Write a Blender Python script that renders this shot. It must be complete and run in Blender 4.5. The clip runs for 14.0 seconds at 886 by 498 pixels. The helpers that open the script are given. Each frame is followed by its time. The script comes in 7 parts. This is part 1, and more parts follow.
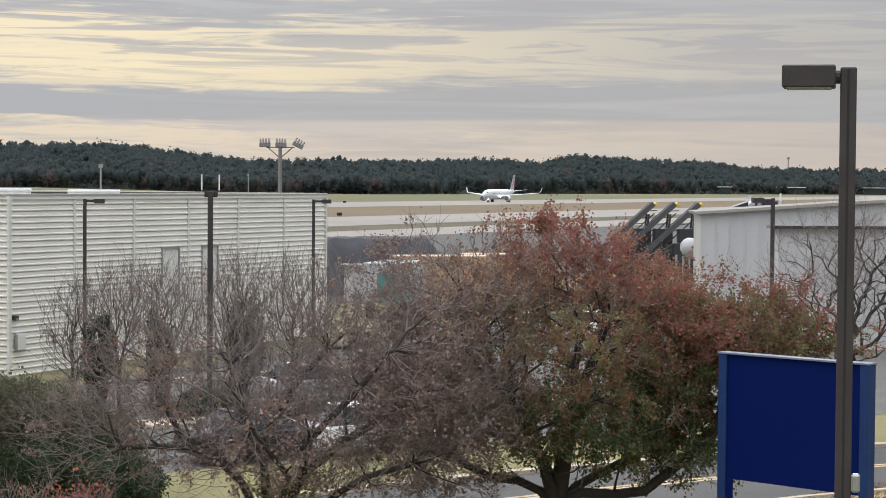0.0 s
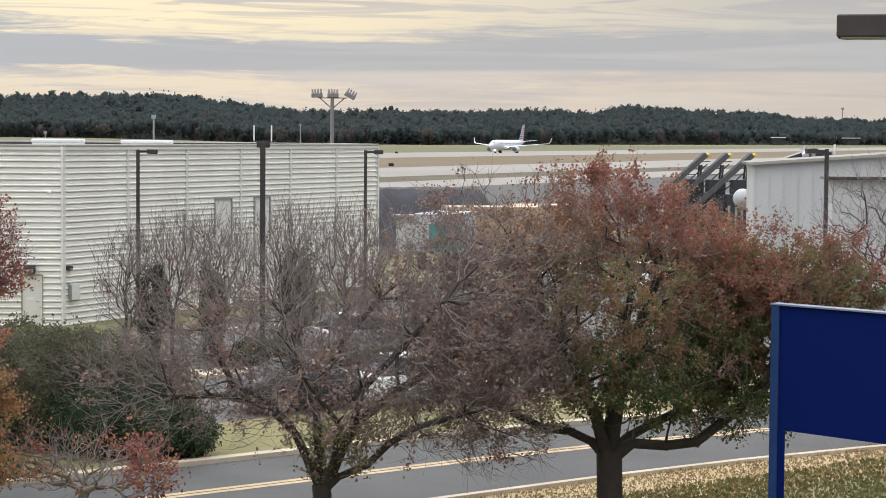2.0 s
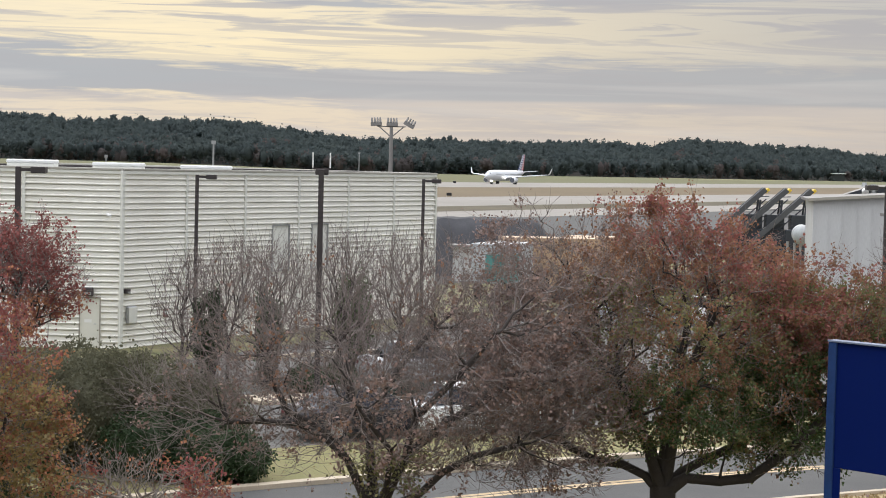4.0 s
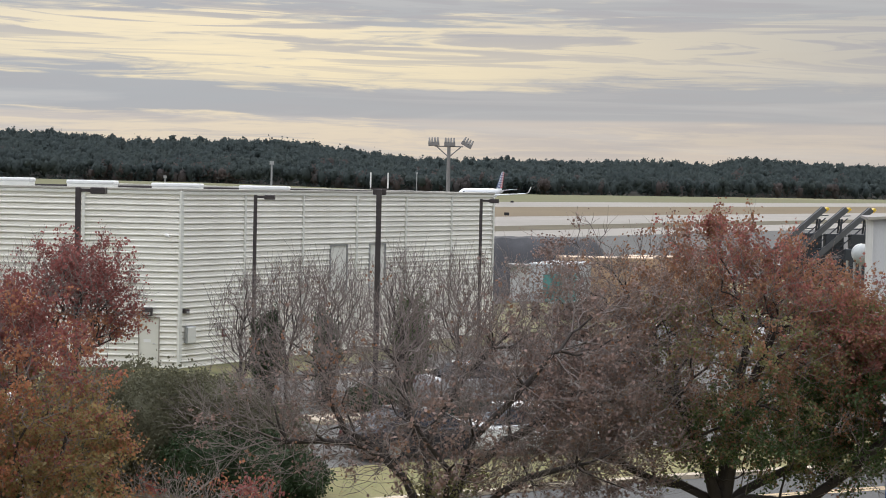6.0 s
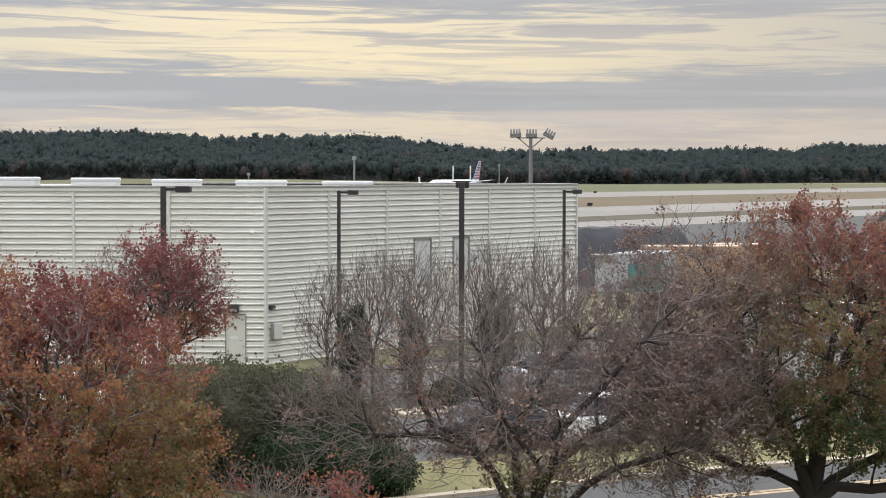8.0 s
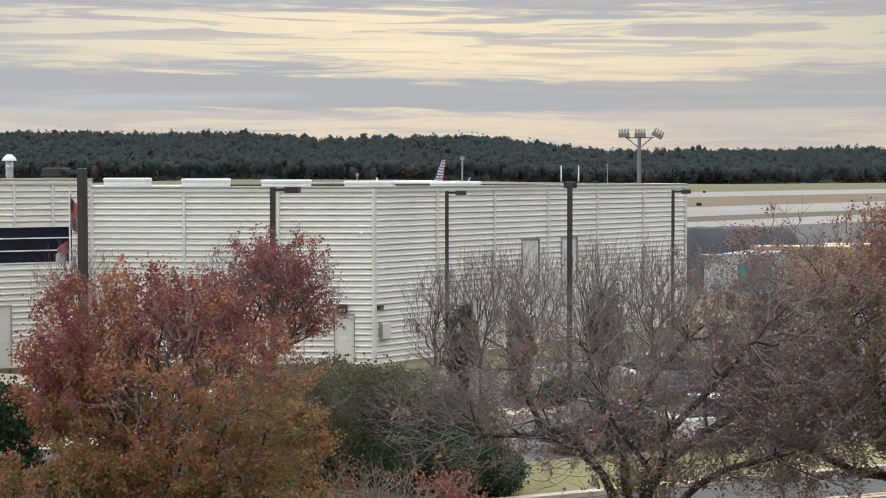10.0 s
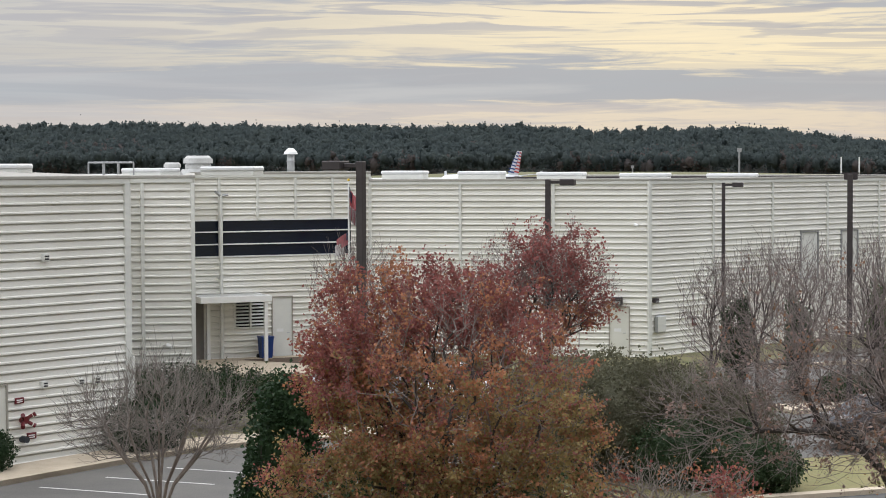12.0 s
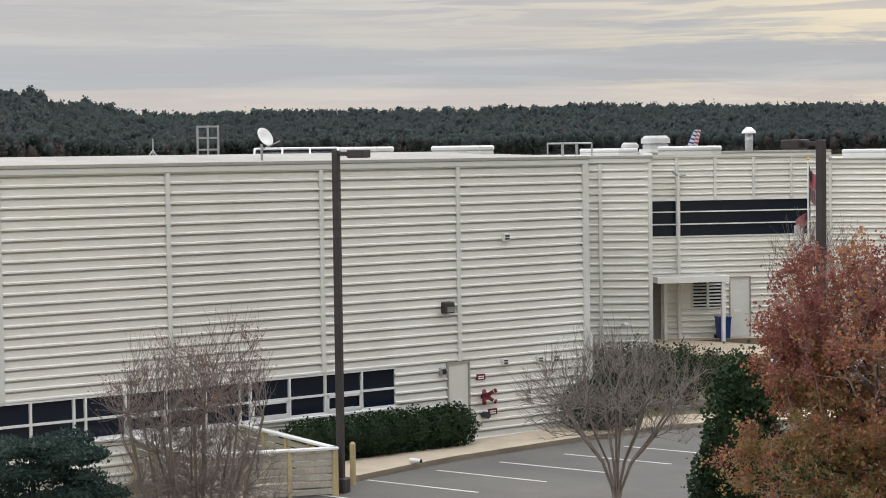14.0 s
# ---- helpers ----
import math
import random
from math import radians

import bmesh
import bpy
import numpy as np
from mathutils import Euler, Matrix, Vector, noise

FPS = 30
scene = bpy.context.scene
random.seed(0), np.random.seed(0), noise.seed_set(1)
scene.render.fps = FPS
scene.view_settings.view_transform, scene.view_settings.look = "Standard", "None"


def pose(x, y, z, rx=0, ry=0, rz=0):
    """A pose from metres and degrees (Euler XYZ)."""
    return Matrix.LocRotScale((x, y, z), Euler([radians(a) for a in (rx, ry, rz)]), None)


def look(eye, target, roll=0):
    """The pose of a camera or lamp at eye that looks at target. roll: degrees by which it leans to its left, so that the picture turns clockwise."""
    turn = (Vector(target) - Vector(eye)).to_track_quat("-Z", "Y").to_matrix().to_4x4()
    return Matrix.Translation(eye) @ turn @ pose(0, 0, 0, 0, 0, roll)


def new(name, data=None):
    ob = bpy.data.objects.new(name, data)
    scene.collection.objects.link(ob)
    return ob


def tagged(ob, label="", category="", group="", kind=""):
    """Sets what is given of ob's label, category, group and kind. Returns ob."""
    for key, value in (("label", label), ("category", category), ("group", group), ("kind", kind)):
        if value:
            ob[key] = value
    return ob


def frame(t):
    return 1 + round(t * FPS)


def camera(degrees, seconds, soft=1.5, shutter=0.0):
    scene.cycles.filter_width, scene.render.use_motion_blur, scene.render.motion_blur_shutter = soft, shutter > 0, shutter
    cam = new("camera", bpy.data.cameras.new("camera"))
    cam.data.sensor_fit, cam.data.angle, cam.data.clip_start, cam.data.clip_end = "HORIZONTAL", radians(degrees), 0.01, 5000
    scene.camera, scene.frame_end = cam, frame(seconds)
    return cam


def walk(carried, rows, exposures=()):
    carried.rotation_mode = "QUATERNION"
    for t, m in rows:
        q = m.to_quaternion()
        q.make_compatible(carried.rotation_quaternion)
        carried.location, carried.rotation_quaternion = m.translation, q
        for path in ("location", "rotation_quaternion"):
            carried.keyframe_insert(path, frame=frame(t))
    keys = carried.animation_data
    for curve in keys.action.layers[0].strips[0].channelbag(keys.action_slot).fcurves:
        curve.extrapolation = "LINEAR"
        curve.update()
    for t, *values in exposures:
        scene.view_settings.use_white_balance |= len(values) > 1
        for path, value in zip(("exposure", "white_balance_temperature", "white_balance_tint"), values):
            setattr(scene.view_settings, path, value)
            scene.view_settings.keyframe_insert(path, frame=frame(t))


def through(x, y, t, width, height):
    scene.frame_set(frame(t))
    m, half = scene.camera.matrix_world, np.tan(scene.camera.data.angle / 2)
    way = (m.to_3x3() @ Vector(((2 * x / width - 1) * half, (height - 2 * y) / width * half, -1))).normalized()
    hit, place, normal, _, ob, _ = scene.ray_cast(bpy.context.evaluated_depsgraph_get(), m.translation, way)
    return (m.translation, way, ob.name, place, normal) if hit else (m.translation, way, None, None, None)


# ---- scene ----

EYE_Z = 7.9
cam = camera(25.48, 14.0, soft=0.95)


def turned(yaw, pitch, lean):
    """The camera's pose: degrees to the right of +y, up, and its lean."""
    return pose(0, 0, EYE_Z, 90 + pitch, 0, -yaw) @ pose(0, 0, 0, 0, 0, -lean)


walk(cam, [
    (0.0, turned(4.787, -1.909, -0.440)),
    (0.5, turned(4.357, -2.162, -0.396)),
    (1.0, turned(3.975, -2.578, -0.391)),
    (1.5, turned(3.625, -3.032, -0.371)),
    (2.0, turned(3.281, -3.361, -0.444)),
    (2.5, turned(2.812, -3.400, -0.676)),
    (3.0, turned(2.371, -3.218, -0.950)),
    (5.5, turned(0.404, -1.839, -1.489)),
    (6.0, turned(-0.087, -1.978, -1.271)),
    (6.5, turned(-0.579, -2.128, -0.993)),
    (7.0, turned(-1.163, -2.286, -0.556)),
    (7.5, turned(-1.763, -2.310, -0.295)),
    (8.0, turned(-2.536, -2.226, -0.085)),
    (8.2, turned(-2.819, -2.219, -0.183)),
    (10.3, turned(-6.341, -2.254, 0.025)),
    (10.5, turned(-6.811, -2.315, -0.028)),
    (11.0, turned(-8.246, -2.462, -0.034)),
    (11.5, turned(-10.591, -2.501, 0.107)),
    (12.0, turned(-13.731, -2.425, 0.233)),
    (12.5, turned(-17.022, -2.358, 0.508)),
    (13.0, turned(-20.278, -2.372, 0.731)),
    (13.5, turned(-23.518, -2.597, 0.831)),
    (14.0, turned(-27.061, -2.897, 0.760)),
], exposures=[(0.0, -0.04, 6500, 10), (1.5, 0.05, 6500, 10), (2.5, 0.13, 6560, 10), (3.2, 0.10, 6560, 10), (5.5, -0.07, 6500, 10),
                (8.0, -0.03, 6500, 10), (10.5, -0.04, 6500, 10), (12.5, 0.0, 6600, 10), (14.0, 0.01, 6700, 10)])

# ---- light ----
SUN_TURN = 8.0    # degrees to the right of +y
SUN_UP = 24.0
world = bpy.data.worlds.new("dusk_sky")
scene.world = world
world.use_nodes = True


def node(tree, kind, x=None, **sets):
    n = tree.nodes.new(kind)
    for k, v in sets.items():
        n.inputs[k].default_value = v
    return n


def ramp(tree, fac, stops):
    r = tree.nodes.new("ShaderNodeValToRGB")
    e = r.color_ramp.elements
    while len(e) < len(stops):
        e.new(0.5)
    for el, (pos, col) in zip(e, stops):
        el.position = pos
        el.color = (*col, 1)
    if fac is not None:
        tree.links.new(fac, r.inputs[0])
    return r


def maths(tree, op, a, b=None, c=None):
    m = tree.nodes.new("ShaderNodeMath")
    m.operation = op
    for i, v in enumerate((a, b, c)):
        if v is None:
            continue
        if isinstance(v, (int, float)):
            m.inputs[i].default_value = v
        else:
            tree.links.new(v, m.inputs[i])
    return m.outputs[0]


def mixed(tree, fac, a, b, blend="MIX"):
    m = tree.nodes.new("ShaderNodeMix")
    m.data_type = "RGBA"
    m.blend_type = blend
    for i, v in ((0, fac), (6, a), (7, b)):
        if isinstance(v, (int, float)):
            m.inputs[i].default_value = v
        elif isinstance(v, tuple):
            m.inputs[i].default_value = (*v, 1)
        else:
            tree.links.new(v, m.inputs[i])
    return m.outputs[2]


def sky():
    """Stratus in long flat streaks with a warm glow in the gaps, over a clear dusk sky."""
    t = world.node_tree
    for n in list(t.nodes):
        t.nodes.remove(n)
    out = t.nodes.new("ShaderNodeOutputWorld")
    clear = t.nodes.new("ShaderNodeTexSky")
    clear.sky_type = "NISHITA"
    clear.sun_disc = False
    clear.sun_elevation = radians(SUN_UP)
    clear.sun_rotation = radians(SUN_TURN)
    co = t.nodes.new("ShaderNodeTexCoord")
    sep = t.nodes.new("ShaderNodeSeparateXYZ")
    t.links.new(co.outputs["Generated"], sep.inputs[0])
    x, y, z = sep.outputs
    turn = maths(t, "ARCTAN2", x, y)                 # radians right of +y
    up = maths(t, "ARCSINE", z)
    high = maths(t, "MULTIPLY", up, 57.2958)
    right = maths(t, "MULTIPLY", turn, 57.2958)

    def streaks(sx, sy, seed, detail, rough, warp=0.0):
        cb = t.nodes.new("ShaderNodeCombineXYZ")
        t.links.new(maths(t, "MULTIPLY", right, sx), cb.inputs[0])
        t.links.new(maths(t, "MULTIPLY", high, sy), cb.inputs[1])
        cb.inputs[2].default_value = seed
        n = node(t, "ShaderNodeTexNoise", Scale=1.0, Detail=detail, Roughness=rough, Distortion=warp)
        t.links.new(cb.outputs[0], n.inputs["Vector"])
        return n.outputs[0]

    # slow waves lift and sink the decks, so that their edges run uneven
    wave = streaks(0.05, 0.10, 12.7, 3, 0.5, 0.0)
    sway = streaks(0.16, 0.55, 30.2, 4, 0.55, 0.8)
    level = maths(t, "ADD", high, maths(t, "MULTIPLY", maths(t, "SUBTRACT", wave, 0.5), 0.9))
    level = maths(t, "ADD", level, maths(t, "MULTIPLY", maths(t, "SUBTRACT", sway, 0.5), 0.55))
    level = maths(t, "DIVIDE", maths(t, "ADD", level, maths(t, "MULTIPLY", maths(t, "MINIMUM", right, 2.0), 0.012)), 12.0)
    base = maths(t, "DIVIDE", maths(t, "ADD", high, maths(t, "MULTIPLY", maths(t, "SUBTRACT", wave, 0.5), 0.5)), 12.0)
    broad = streaks(0.075, 0.55, 3.1, 4, 0.5, 0.4)
    fine = streaks(0.15, 1.9, 8.4, 7, 0.58, 1.6)
    wisps = streaks(0.45, 6.5, 1.7, 6, 0.62, 1.3)
    # cloud cover changes with height: banded decks
    deck = ramp(t, level, DECK)
    f = maths(t, "ADD", maths(t, "MULTIPLY", broad, 0.45), maths(t, "MULTIPLY", fine, 0.50))
    f = maths(t, "ADD", f, maths(t, "MULTIPLY", wisps, 0.22))
    f = maths(t, "ADD", f, maths(t, "MULTIPLY", maths(t, "SUBTRACT", deck.outputs[0], 0.5), 0.60))
    gap = ramp(t, f, [(0.565, (0, 0, 0)), (0.61, (0.34, 0.34, 0.34)), (0.66, (0.85, 0.85, 0.85)), (0.74, (1, 1, 1))])
    glow = ramp(t, maths(t, "DIVIDE", high, 12.0), GLOW)
    grey = ramp(t, base, GREY)
    tone = ramp(t, streaks(0.09, 1.3, 41.0, 6, 0.55, 1.2), [(0.36, (0.0,) * 3), (0.50, (0.45,) * 3), (0.62, (1.0,) * 3)])
    shade = mixed(t, maths(t, "MULTIPLY", tone.outputs[0], 0.50), grey.outputs[0], (0.40, 0.405, 0.44))
    pale = ramp(t, streaks(0.07, 1.6, 55.0, 6, 0.55, 0.9), [(0.50, (0.0,) * 3), (0.60, (0.5,) * 3), (0.70, (0.9,) * 3)])
    shade = mixed(t, maths(t, "MULTIPLY", pale.outputs[0], 0.55), shade, (0.58, 0.58, 0.585))
    # the glow is strongest round the hidden sun and fades to both sides
    off = maths(t, "DIVIDE", maths(t, "SUBTRACT", right, -6.0), 14.0)
    near_sun = maths(t, "ADD", 0.08, maths(t, "MULTIPLY", 0.92, maths(t, "POWER", 2.718, maths(t, "MULTIPLY", maths(t, "MULTIPLY", off, off), -1.0))))
    cloud = mixed(t, maths(t, "MULTIPLY", gap.outputs[0], near_sun), shade, glow.outputs[0])
    # darker lilac streaks drawn across the glow
    bars = ramp(t, streaks(0.10, 1.9, 21.3, 8, 0.50, 2.6), [(0.50, (0, 0, 0)), (0.54, (0.6, 0.6, 0.6)), (0.60, (0.95, 0.95, 0.95))])
    where = ramp(t, level, [(0.10, (0.05,) * 3), (0.20, (0.15,) * 3), (0.27, (0.45,) * 3), (0.34, (0.85,) * 3), (0.5, (0.8,) * 3), (1.0, (0.5,) * 3)])
    cloud = mixed(t, maths(t, "MULTIPLY", bars.outputs[0], where.outputs[0]), cloud, (0.43, 0.43, 0.465))
    bg1 = t.nodes.new("ShaderNodeBackground")
    bg1.inputs[1].default_value = 0.10
    t.links.new(clear.outputs[0], bg1.inputs[0])
    bg2 = t.nodes.new("ShaderNodeBackground")
    bg2.inputs[1].default_value = CLOUD_LIGHT
    # an overcast sky grows brighter towards the zenith
    lift = t.nodes.new("ShaderNodeMapRange")
    lift.interpolation_type = "SMOOTHSTEP"
    for k, v in (("From Min", 9.0), ("From Max", 55.0), ("To Min", 1.0), ("To Max", ZENITH)):
        lift.inputs[k].default_value = v
    t.links.new(high, lift.inputs["Value"])
    t.links.new(maths(t, "MULTIPLY", maths(t, "MULTIPLY", lift.outputs[0], maths(t, "SUBTRACT", 1.0, maths(t, "MULTIPLY", maths(t, "SINE", turn), 0.25))), CLOUD_LIGHT), bg2.inputs[1])
    t.links.new(cloud, bg2.inputs[0])
    mix = t.nodes.new("ShaderNodeMixShader")
    mix.inputs[0].default_value = 0.975
    t.links.new(bg1.outputs[0], mix.inputs[1])
    t.links.new(bg2.outputs[0], mix.inputs[2])
    t.links.new(mix.outputs[0], out.inputs[0])


# heights in twelfths of a dozen degrees above the skyline
DECK = [(0.0, (0.46,) * 3), (0.10, (0.50,) * 3), (0.148, (0.44,) * 3), (0.158, (0.10,) * 3), (0.200, (0.12,) * 3), (0.232, (0.60,) * 3),
        (0.30, (0.80,) * 3), (0.37, (0.72,) * 3), (0.42, (0.46,) * 3), (0.55, (0.28,) * 3), (1.0, (0.4,) * 3)]
GLOW = [(0.0, (0.74, 0.64, 0.52)), (0.12, (0.78, 0.68, 0.54)), (0.24, (0.94, 0.81, 0.56)), (0.42, (0.93, 0.81, 0.59)), (0.7, (0.64, 0.63, 0.61)), (1.0, (0.58, 0.59, 0.61))]
GREY = [(0.0, (0.63, 0.565, 0.51)), (0.10, (0.60, 0.55, 0.51)), (0.150, (0.585, 0.545, 0.52)), (0.157, (0.42, 0.445, 0.48)), (0.185, (0.405, 0.435, 0.475)), (0.3, (0.44, 0.46, 0.49)), (0.6, (0.48, 0.495, 0.52)), (1.0, (0.49, 0.515, 0.555))]
CLOUD_LIGHT = 0.99
ZENITH = 5.35
sky()

sun_data = bpy.data.lights.new("sun", "SUN")
sun_data.energy, sun_data.angle, sun_data.color = 0.7, radians(25), (1.0, 0.93, 0.82)
sun = new("sun", sun_data)
sun.matrix_world = look((0, 0, 60), (-math.sin(radians(SUN_TURN)) * 60, -math.cos(radians(SUN_TURN)) * 60, 60 - 60 * math.tan(radians(SUN_UP))))
scene.view_settings.exposure = 0.0

# ---- materials ----
def mat(name, base, rough=0.7, metal=0.0, vary=0.15, scale=3.0, fine=40.0, bump=0.1, tint=None, random_piece=0.0, island=0.0, spec=0.4, stretch=(1, 1, 1)):
    """A surface with slow stains, fine grain and slight relief."""
    m = bpy.data.materials.new(name)
    m.use_nodes = True
    t = m.node_tree
    b = t.nodes["Principled BSDF"]
    b.inputs["Roughness"].default_value = rough
    b.inputs["Metallic"].default_value = metal
    b.inputs["Specular IOR Level"].default_value = spec
    co = t.nodes.new("ShaderNodeTexCoord")
    mp = t.nodes.new("ShaderNodeMapping")
    mp.inputs["Scale"].default_value = stretch
    t.links.new(co.outputs["Object"], mp.inputs[0])
    n1 = node(t, "ShaderNodeTexNoise", Scale=scale, Detail=5, Roughness=0.6)
    n2 = node(t, "ShaderNodeTexNoise", Scale=fine, Detail=3, Roughness=0.6)
    t.links.new(mp.outputs[0], n1.inputs["Vector"])
    t.links.new(mp.outputs[0], n2.inputs["Vector"])
    other = tint or tuple(c * 0.6 for c in base)
    r = ramp(t, n1.outputs[0], [(0.32, base), (0.72, tuple(a + (o - a) * min(1, vary * 3) for a, o in zip(base, other)))])
    col = mixed(t, vary * 0.9, r.outputs[0], n2.outputs[0], "OVERLAY")
    if random_piece:
        oi = t.nodes.new("ShaderNodeObjectInfo")
        v = maths(t, "ADD", maths(t, "MULTIPLY", oi.outputs["Random"], random_piece), 1 - random_piece / 2)
        hs = t.nodes.new("ShaderNodeHueSaturation")
        t.links.new(v, hs.inputs["Value"])
        t.links.new(col, hs.inputs["Color"])
        col = hs.outputs[0]
    if island:
        g = t.nodes.new("ShaderNodeNewGeometry")
        v = maths(t, "ADD", maths(t, "MULTIPLY", g.outputs["Random Per Island"], island), 1 - island / 2)
        hs = t.nodes.new("ShaderNodeHueSaturation")
        t.links.new(v, hs.inputs["Value"])
        t.links.new(col, hs.inputs["Color"])
        col = hs.outputs[0]
    t.links.new(col, b.inputs["Base Color"])
    rr = maths(t, "ADD", maths(t, "MULTIPLY", n1.outputs[0], 0.2), rough - 0.1)
    t.links.new(rr, b.inputs["Roughness"])
    if bump:
        bp = node(t, "ShaderNodeBump", Strength=bump, Distance=0.02)
        t.links.new(n2.outputs[0], bp.inputs["Height"])
        t.links.new(bp.outputs[0], b.inputs["Normal"])
    return m


def leaf_mat(name, stops, rough=0.6, through=0.25, clump=0.8, each=0.34):
    """Foliage: each leaf takes its own colour; thin, so that some light comes through."""
    m = bpy.data.materials.new(name)
    m.use_nodes = True
    t = m.node_tree
    b = t.nodes["Principled BSDF"]
    g = t.nodes.new("ShaderNodeNewGeometry")
    co = t.nodes.new("ShaderNodeTexCoord")
    n = node(t, "ShaderNodeTexNoise", Scale=clump, Detail=4, Roughness=0.7)
    t.links.new(co.outputs["Object"], n.inputs["Vector"])
    f = maths(t, "ADD", maths(t, "MULTIPLY", g.outputs["Random Per Island"], each), maths(t, "MULTIPLY", maths(t, "SUBTRACT", n.outputs[0], 0.30 - 0.06 * (0.5 - each)), 1.5 - each))
    k = len(stops) - 1
    r = ramp(t, f, [(0.08 + 0.84 * i / k, c) for i, c in enumerate(stops)])
    t.links.new(r.outputs[0], b.inputs["Base Color"])
    b.inputs["Roughness"].default_value = rough
    b.inputs["Specular IOR Level"].default_value = 0.25
    tr = t.nodes.new("ShaderNodeBsdfTranslucent")
    t.links.new(r.outputs[0], tr.inputs[0])
    mx = t.nodes.new("ShaderNodeMixShader")
    mx.inputs[0].default_value = through
    out = t.nodes["Material Output"]
    t.links.new(b.outputs[0], mx.inputs[1])
    t.links.new(tr.outputs[0], mx.inputs[2])
    t.links.new(mx.outputs[0], out.inputs[0])
    return m


def glow_mat(name, col, strength):
    m = bpy.data.materials.new(name)
    m.use_nodes = True
    b = m.node_tree.nodes["Principled BSDF"]
    b.inputs["Base Color"].default_value = (*col, 1)
    b.inputs["Emission Color"].default_value = (*col, 1)
    b.inputs["Emission Strength"].default_value = strength
    return m


CLAD = mat("cream_metal_cladding", (0.81, 0.795, 0.735), 0.5, 0.0, 0.14, 0.35, 14, 0.05, tint=(0.60, 0.575, 0.50), random_piece=0.05, stretch=(1, 1, 0.35))
TRIM = mat("cream_trim", (0.70, 0.70, 0.65), 0.45, 0.0, 0.1, 1.0, 20, 0.03)
WHITE = mat("white_paint", (0.78, 0.78, 0.76), 0.45, 0.0, 0.08, 1.0, 20, 0.03)
ROOF = mat("pale_roof_membrane", (0.52, 0.52, 0.50), 0.8, 0.0, 0.2, 0.4, 10, 0.1)
DOOR = mat("beige_door_paint", (0.69, 0.68, 0.61), 0.45, 0.0, 0.08, 1.5, 30, 0.02)
BRONZE = mat("dark_bronze_paint", (0.035, 0.029, 0.030), 0.55, 0.0, 0.12, 2.0, 30, 0.04, tint=(0.09, 0.075, 0.07))
GALV = mat("galvanised_steel", (0.42, 0.43, 0.43), 0.42, 0.8, 0.15, 3.0, 40, 0.04)
BLUE = mat("navy_blue_sign_paint", (0.002, 0.009, 0.078), 0.6, 0.0, 0.08, 1.2, 20, 0.02, spec=0.05, tint=(0.003, 0.013, 0.092))
BLUE_EDGE = mat("worn_blue_edge", (0.012, 0.038, 0.13), 0.5, 0.0, 0.2, 3, 30, 0.03, spec=0.25)
ASPHALT = mat("asphalt", (0.072, 0.072, 0.071), 0.9, 0.0, 0.3, 0.35, 60, 0.25, tint=(0.110, 0.107, 0.103), spec=0.2)
LOT = mat("parking_asphalt", (0.100, 0.097, 0.092), 0.9, 0.0, 0.3, 0.35, 60, 0.25, tint=(0.150, 0.142, 0.13), spec=0.2)
CONCRETE = mat("tan_concrete", (0.50, 0.42, 0.32), 0.85, 0.0, 0.25, 0.8, 30, 0.15, tint=(0.32, 0.27, 0.2))
PALE_CONCRETE = mat("runway_concrete", (0.255, 0.236, 0.21), 0.9, 0.0, 0.25, 0.02, 0.4, 0.0, tint=(0.205, 0.188, 0.165))
LINE = mat("white_road_paint", (0.62, 0.61, 0.58), 0.7, 0.0, 0.3, 2.0, 25, 0.05)
YELLOW = mat("yellow_road_paint", (0.50, 0.36, 0.20), 0.7, 0.0, 0.3, 2.0, 25, 0.05)
MULCH = mat("brown_mulch", (0.11, 0.075, 0.05), 0.9, 0.0, 0.4, 2.0, 30, 0.5)
BARK = mat("grey_brown_bark", (0.058, 0.048, 0.043), 0.9, 0.0, 0.35, 4.0, 40, 0.5, tint=(0.04, 0.033, 0.03))
BARK_PALE = mat("pale_smooth_bark", (0.24, 0.20, 0.165), 0.8, 0.0, 0.3, 4.0, 40, 0.3, tint=(0.13, 0.10, 0.085))
TWIG = mat("grey_twig_bark", (0.235, 0.195, 0.18), 0.85, 0.0, 0.3, 3.0, 40, 0.2)
TWIG_PALE = mat("silver_twig_bark", (0.24, 0.21, 0.185), 0.85, 0.0, 0.3, 3.0, 40, 0.2)
BLACK = mat("black_rubber", (0.02, 0.02, 0.022), 0.7, 0.0, 0.1, 3, 30, 0.05)
DARK_STEEL = mat("dark_ramp_steel", (0.05, 0.055, 0.065), 0.5, 0.4, 0.2, 2, 20, 0.05)
SAFETY = mat("safety_yellow_paint", (0.65, 0.45, 0.05), 0.5, 0.0, 0.1, 2, 20, 0.03)
RED = mat("fire_red_paint", (0.135, 0.014, 0.018), 0.45, 0.0, 0.15, 4, 30, 0.03)
BIN_BLUE = mat("blue_plastic", (0.008, 0.036, 0.17), 0.5, 0.0, 0.1, 3, 30, 0.03)
GLASS = mat("dark_window_glass", (0.010, 0.014, 0.026), 0.12, 0.0, 0.1, 0.8, 5, 0.0, spec=0.35)
AIR_WHITE = mat("silver_white_aircraft_paint", (0.66, 0.68, 0.70), 0.35, 0.1, 0.05, 0.2, 2, 0.0)
AIR_DARK = mat("aircraft_grey", (0.12, 0.13, 0.15), 0.4, 0.4, 0.05, 0.5, 3, 0.0)
AIR_BLUE = mat("tail_blue", (0.03, 0.07, 0.22), 0.4, 0.0, 0.05, 0.5, 3, 0.0)
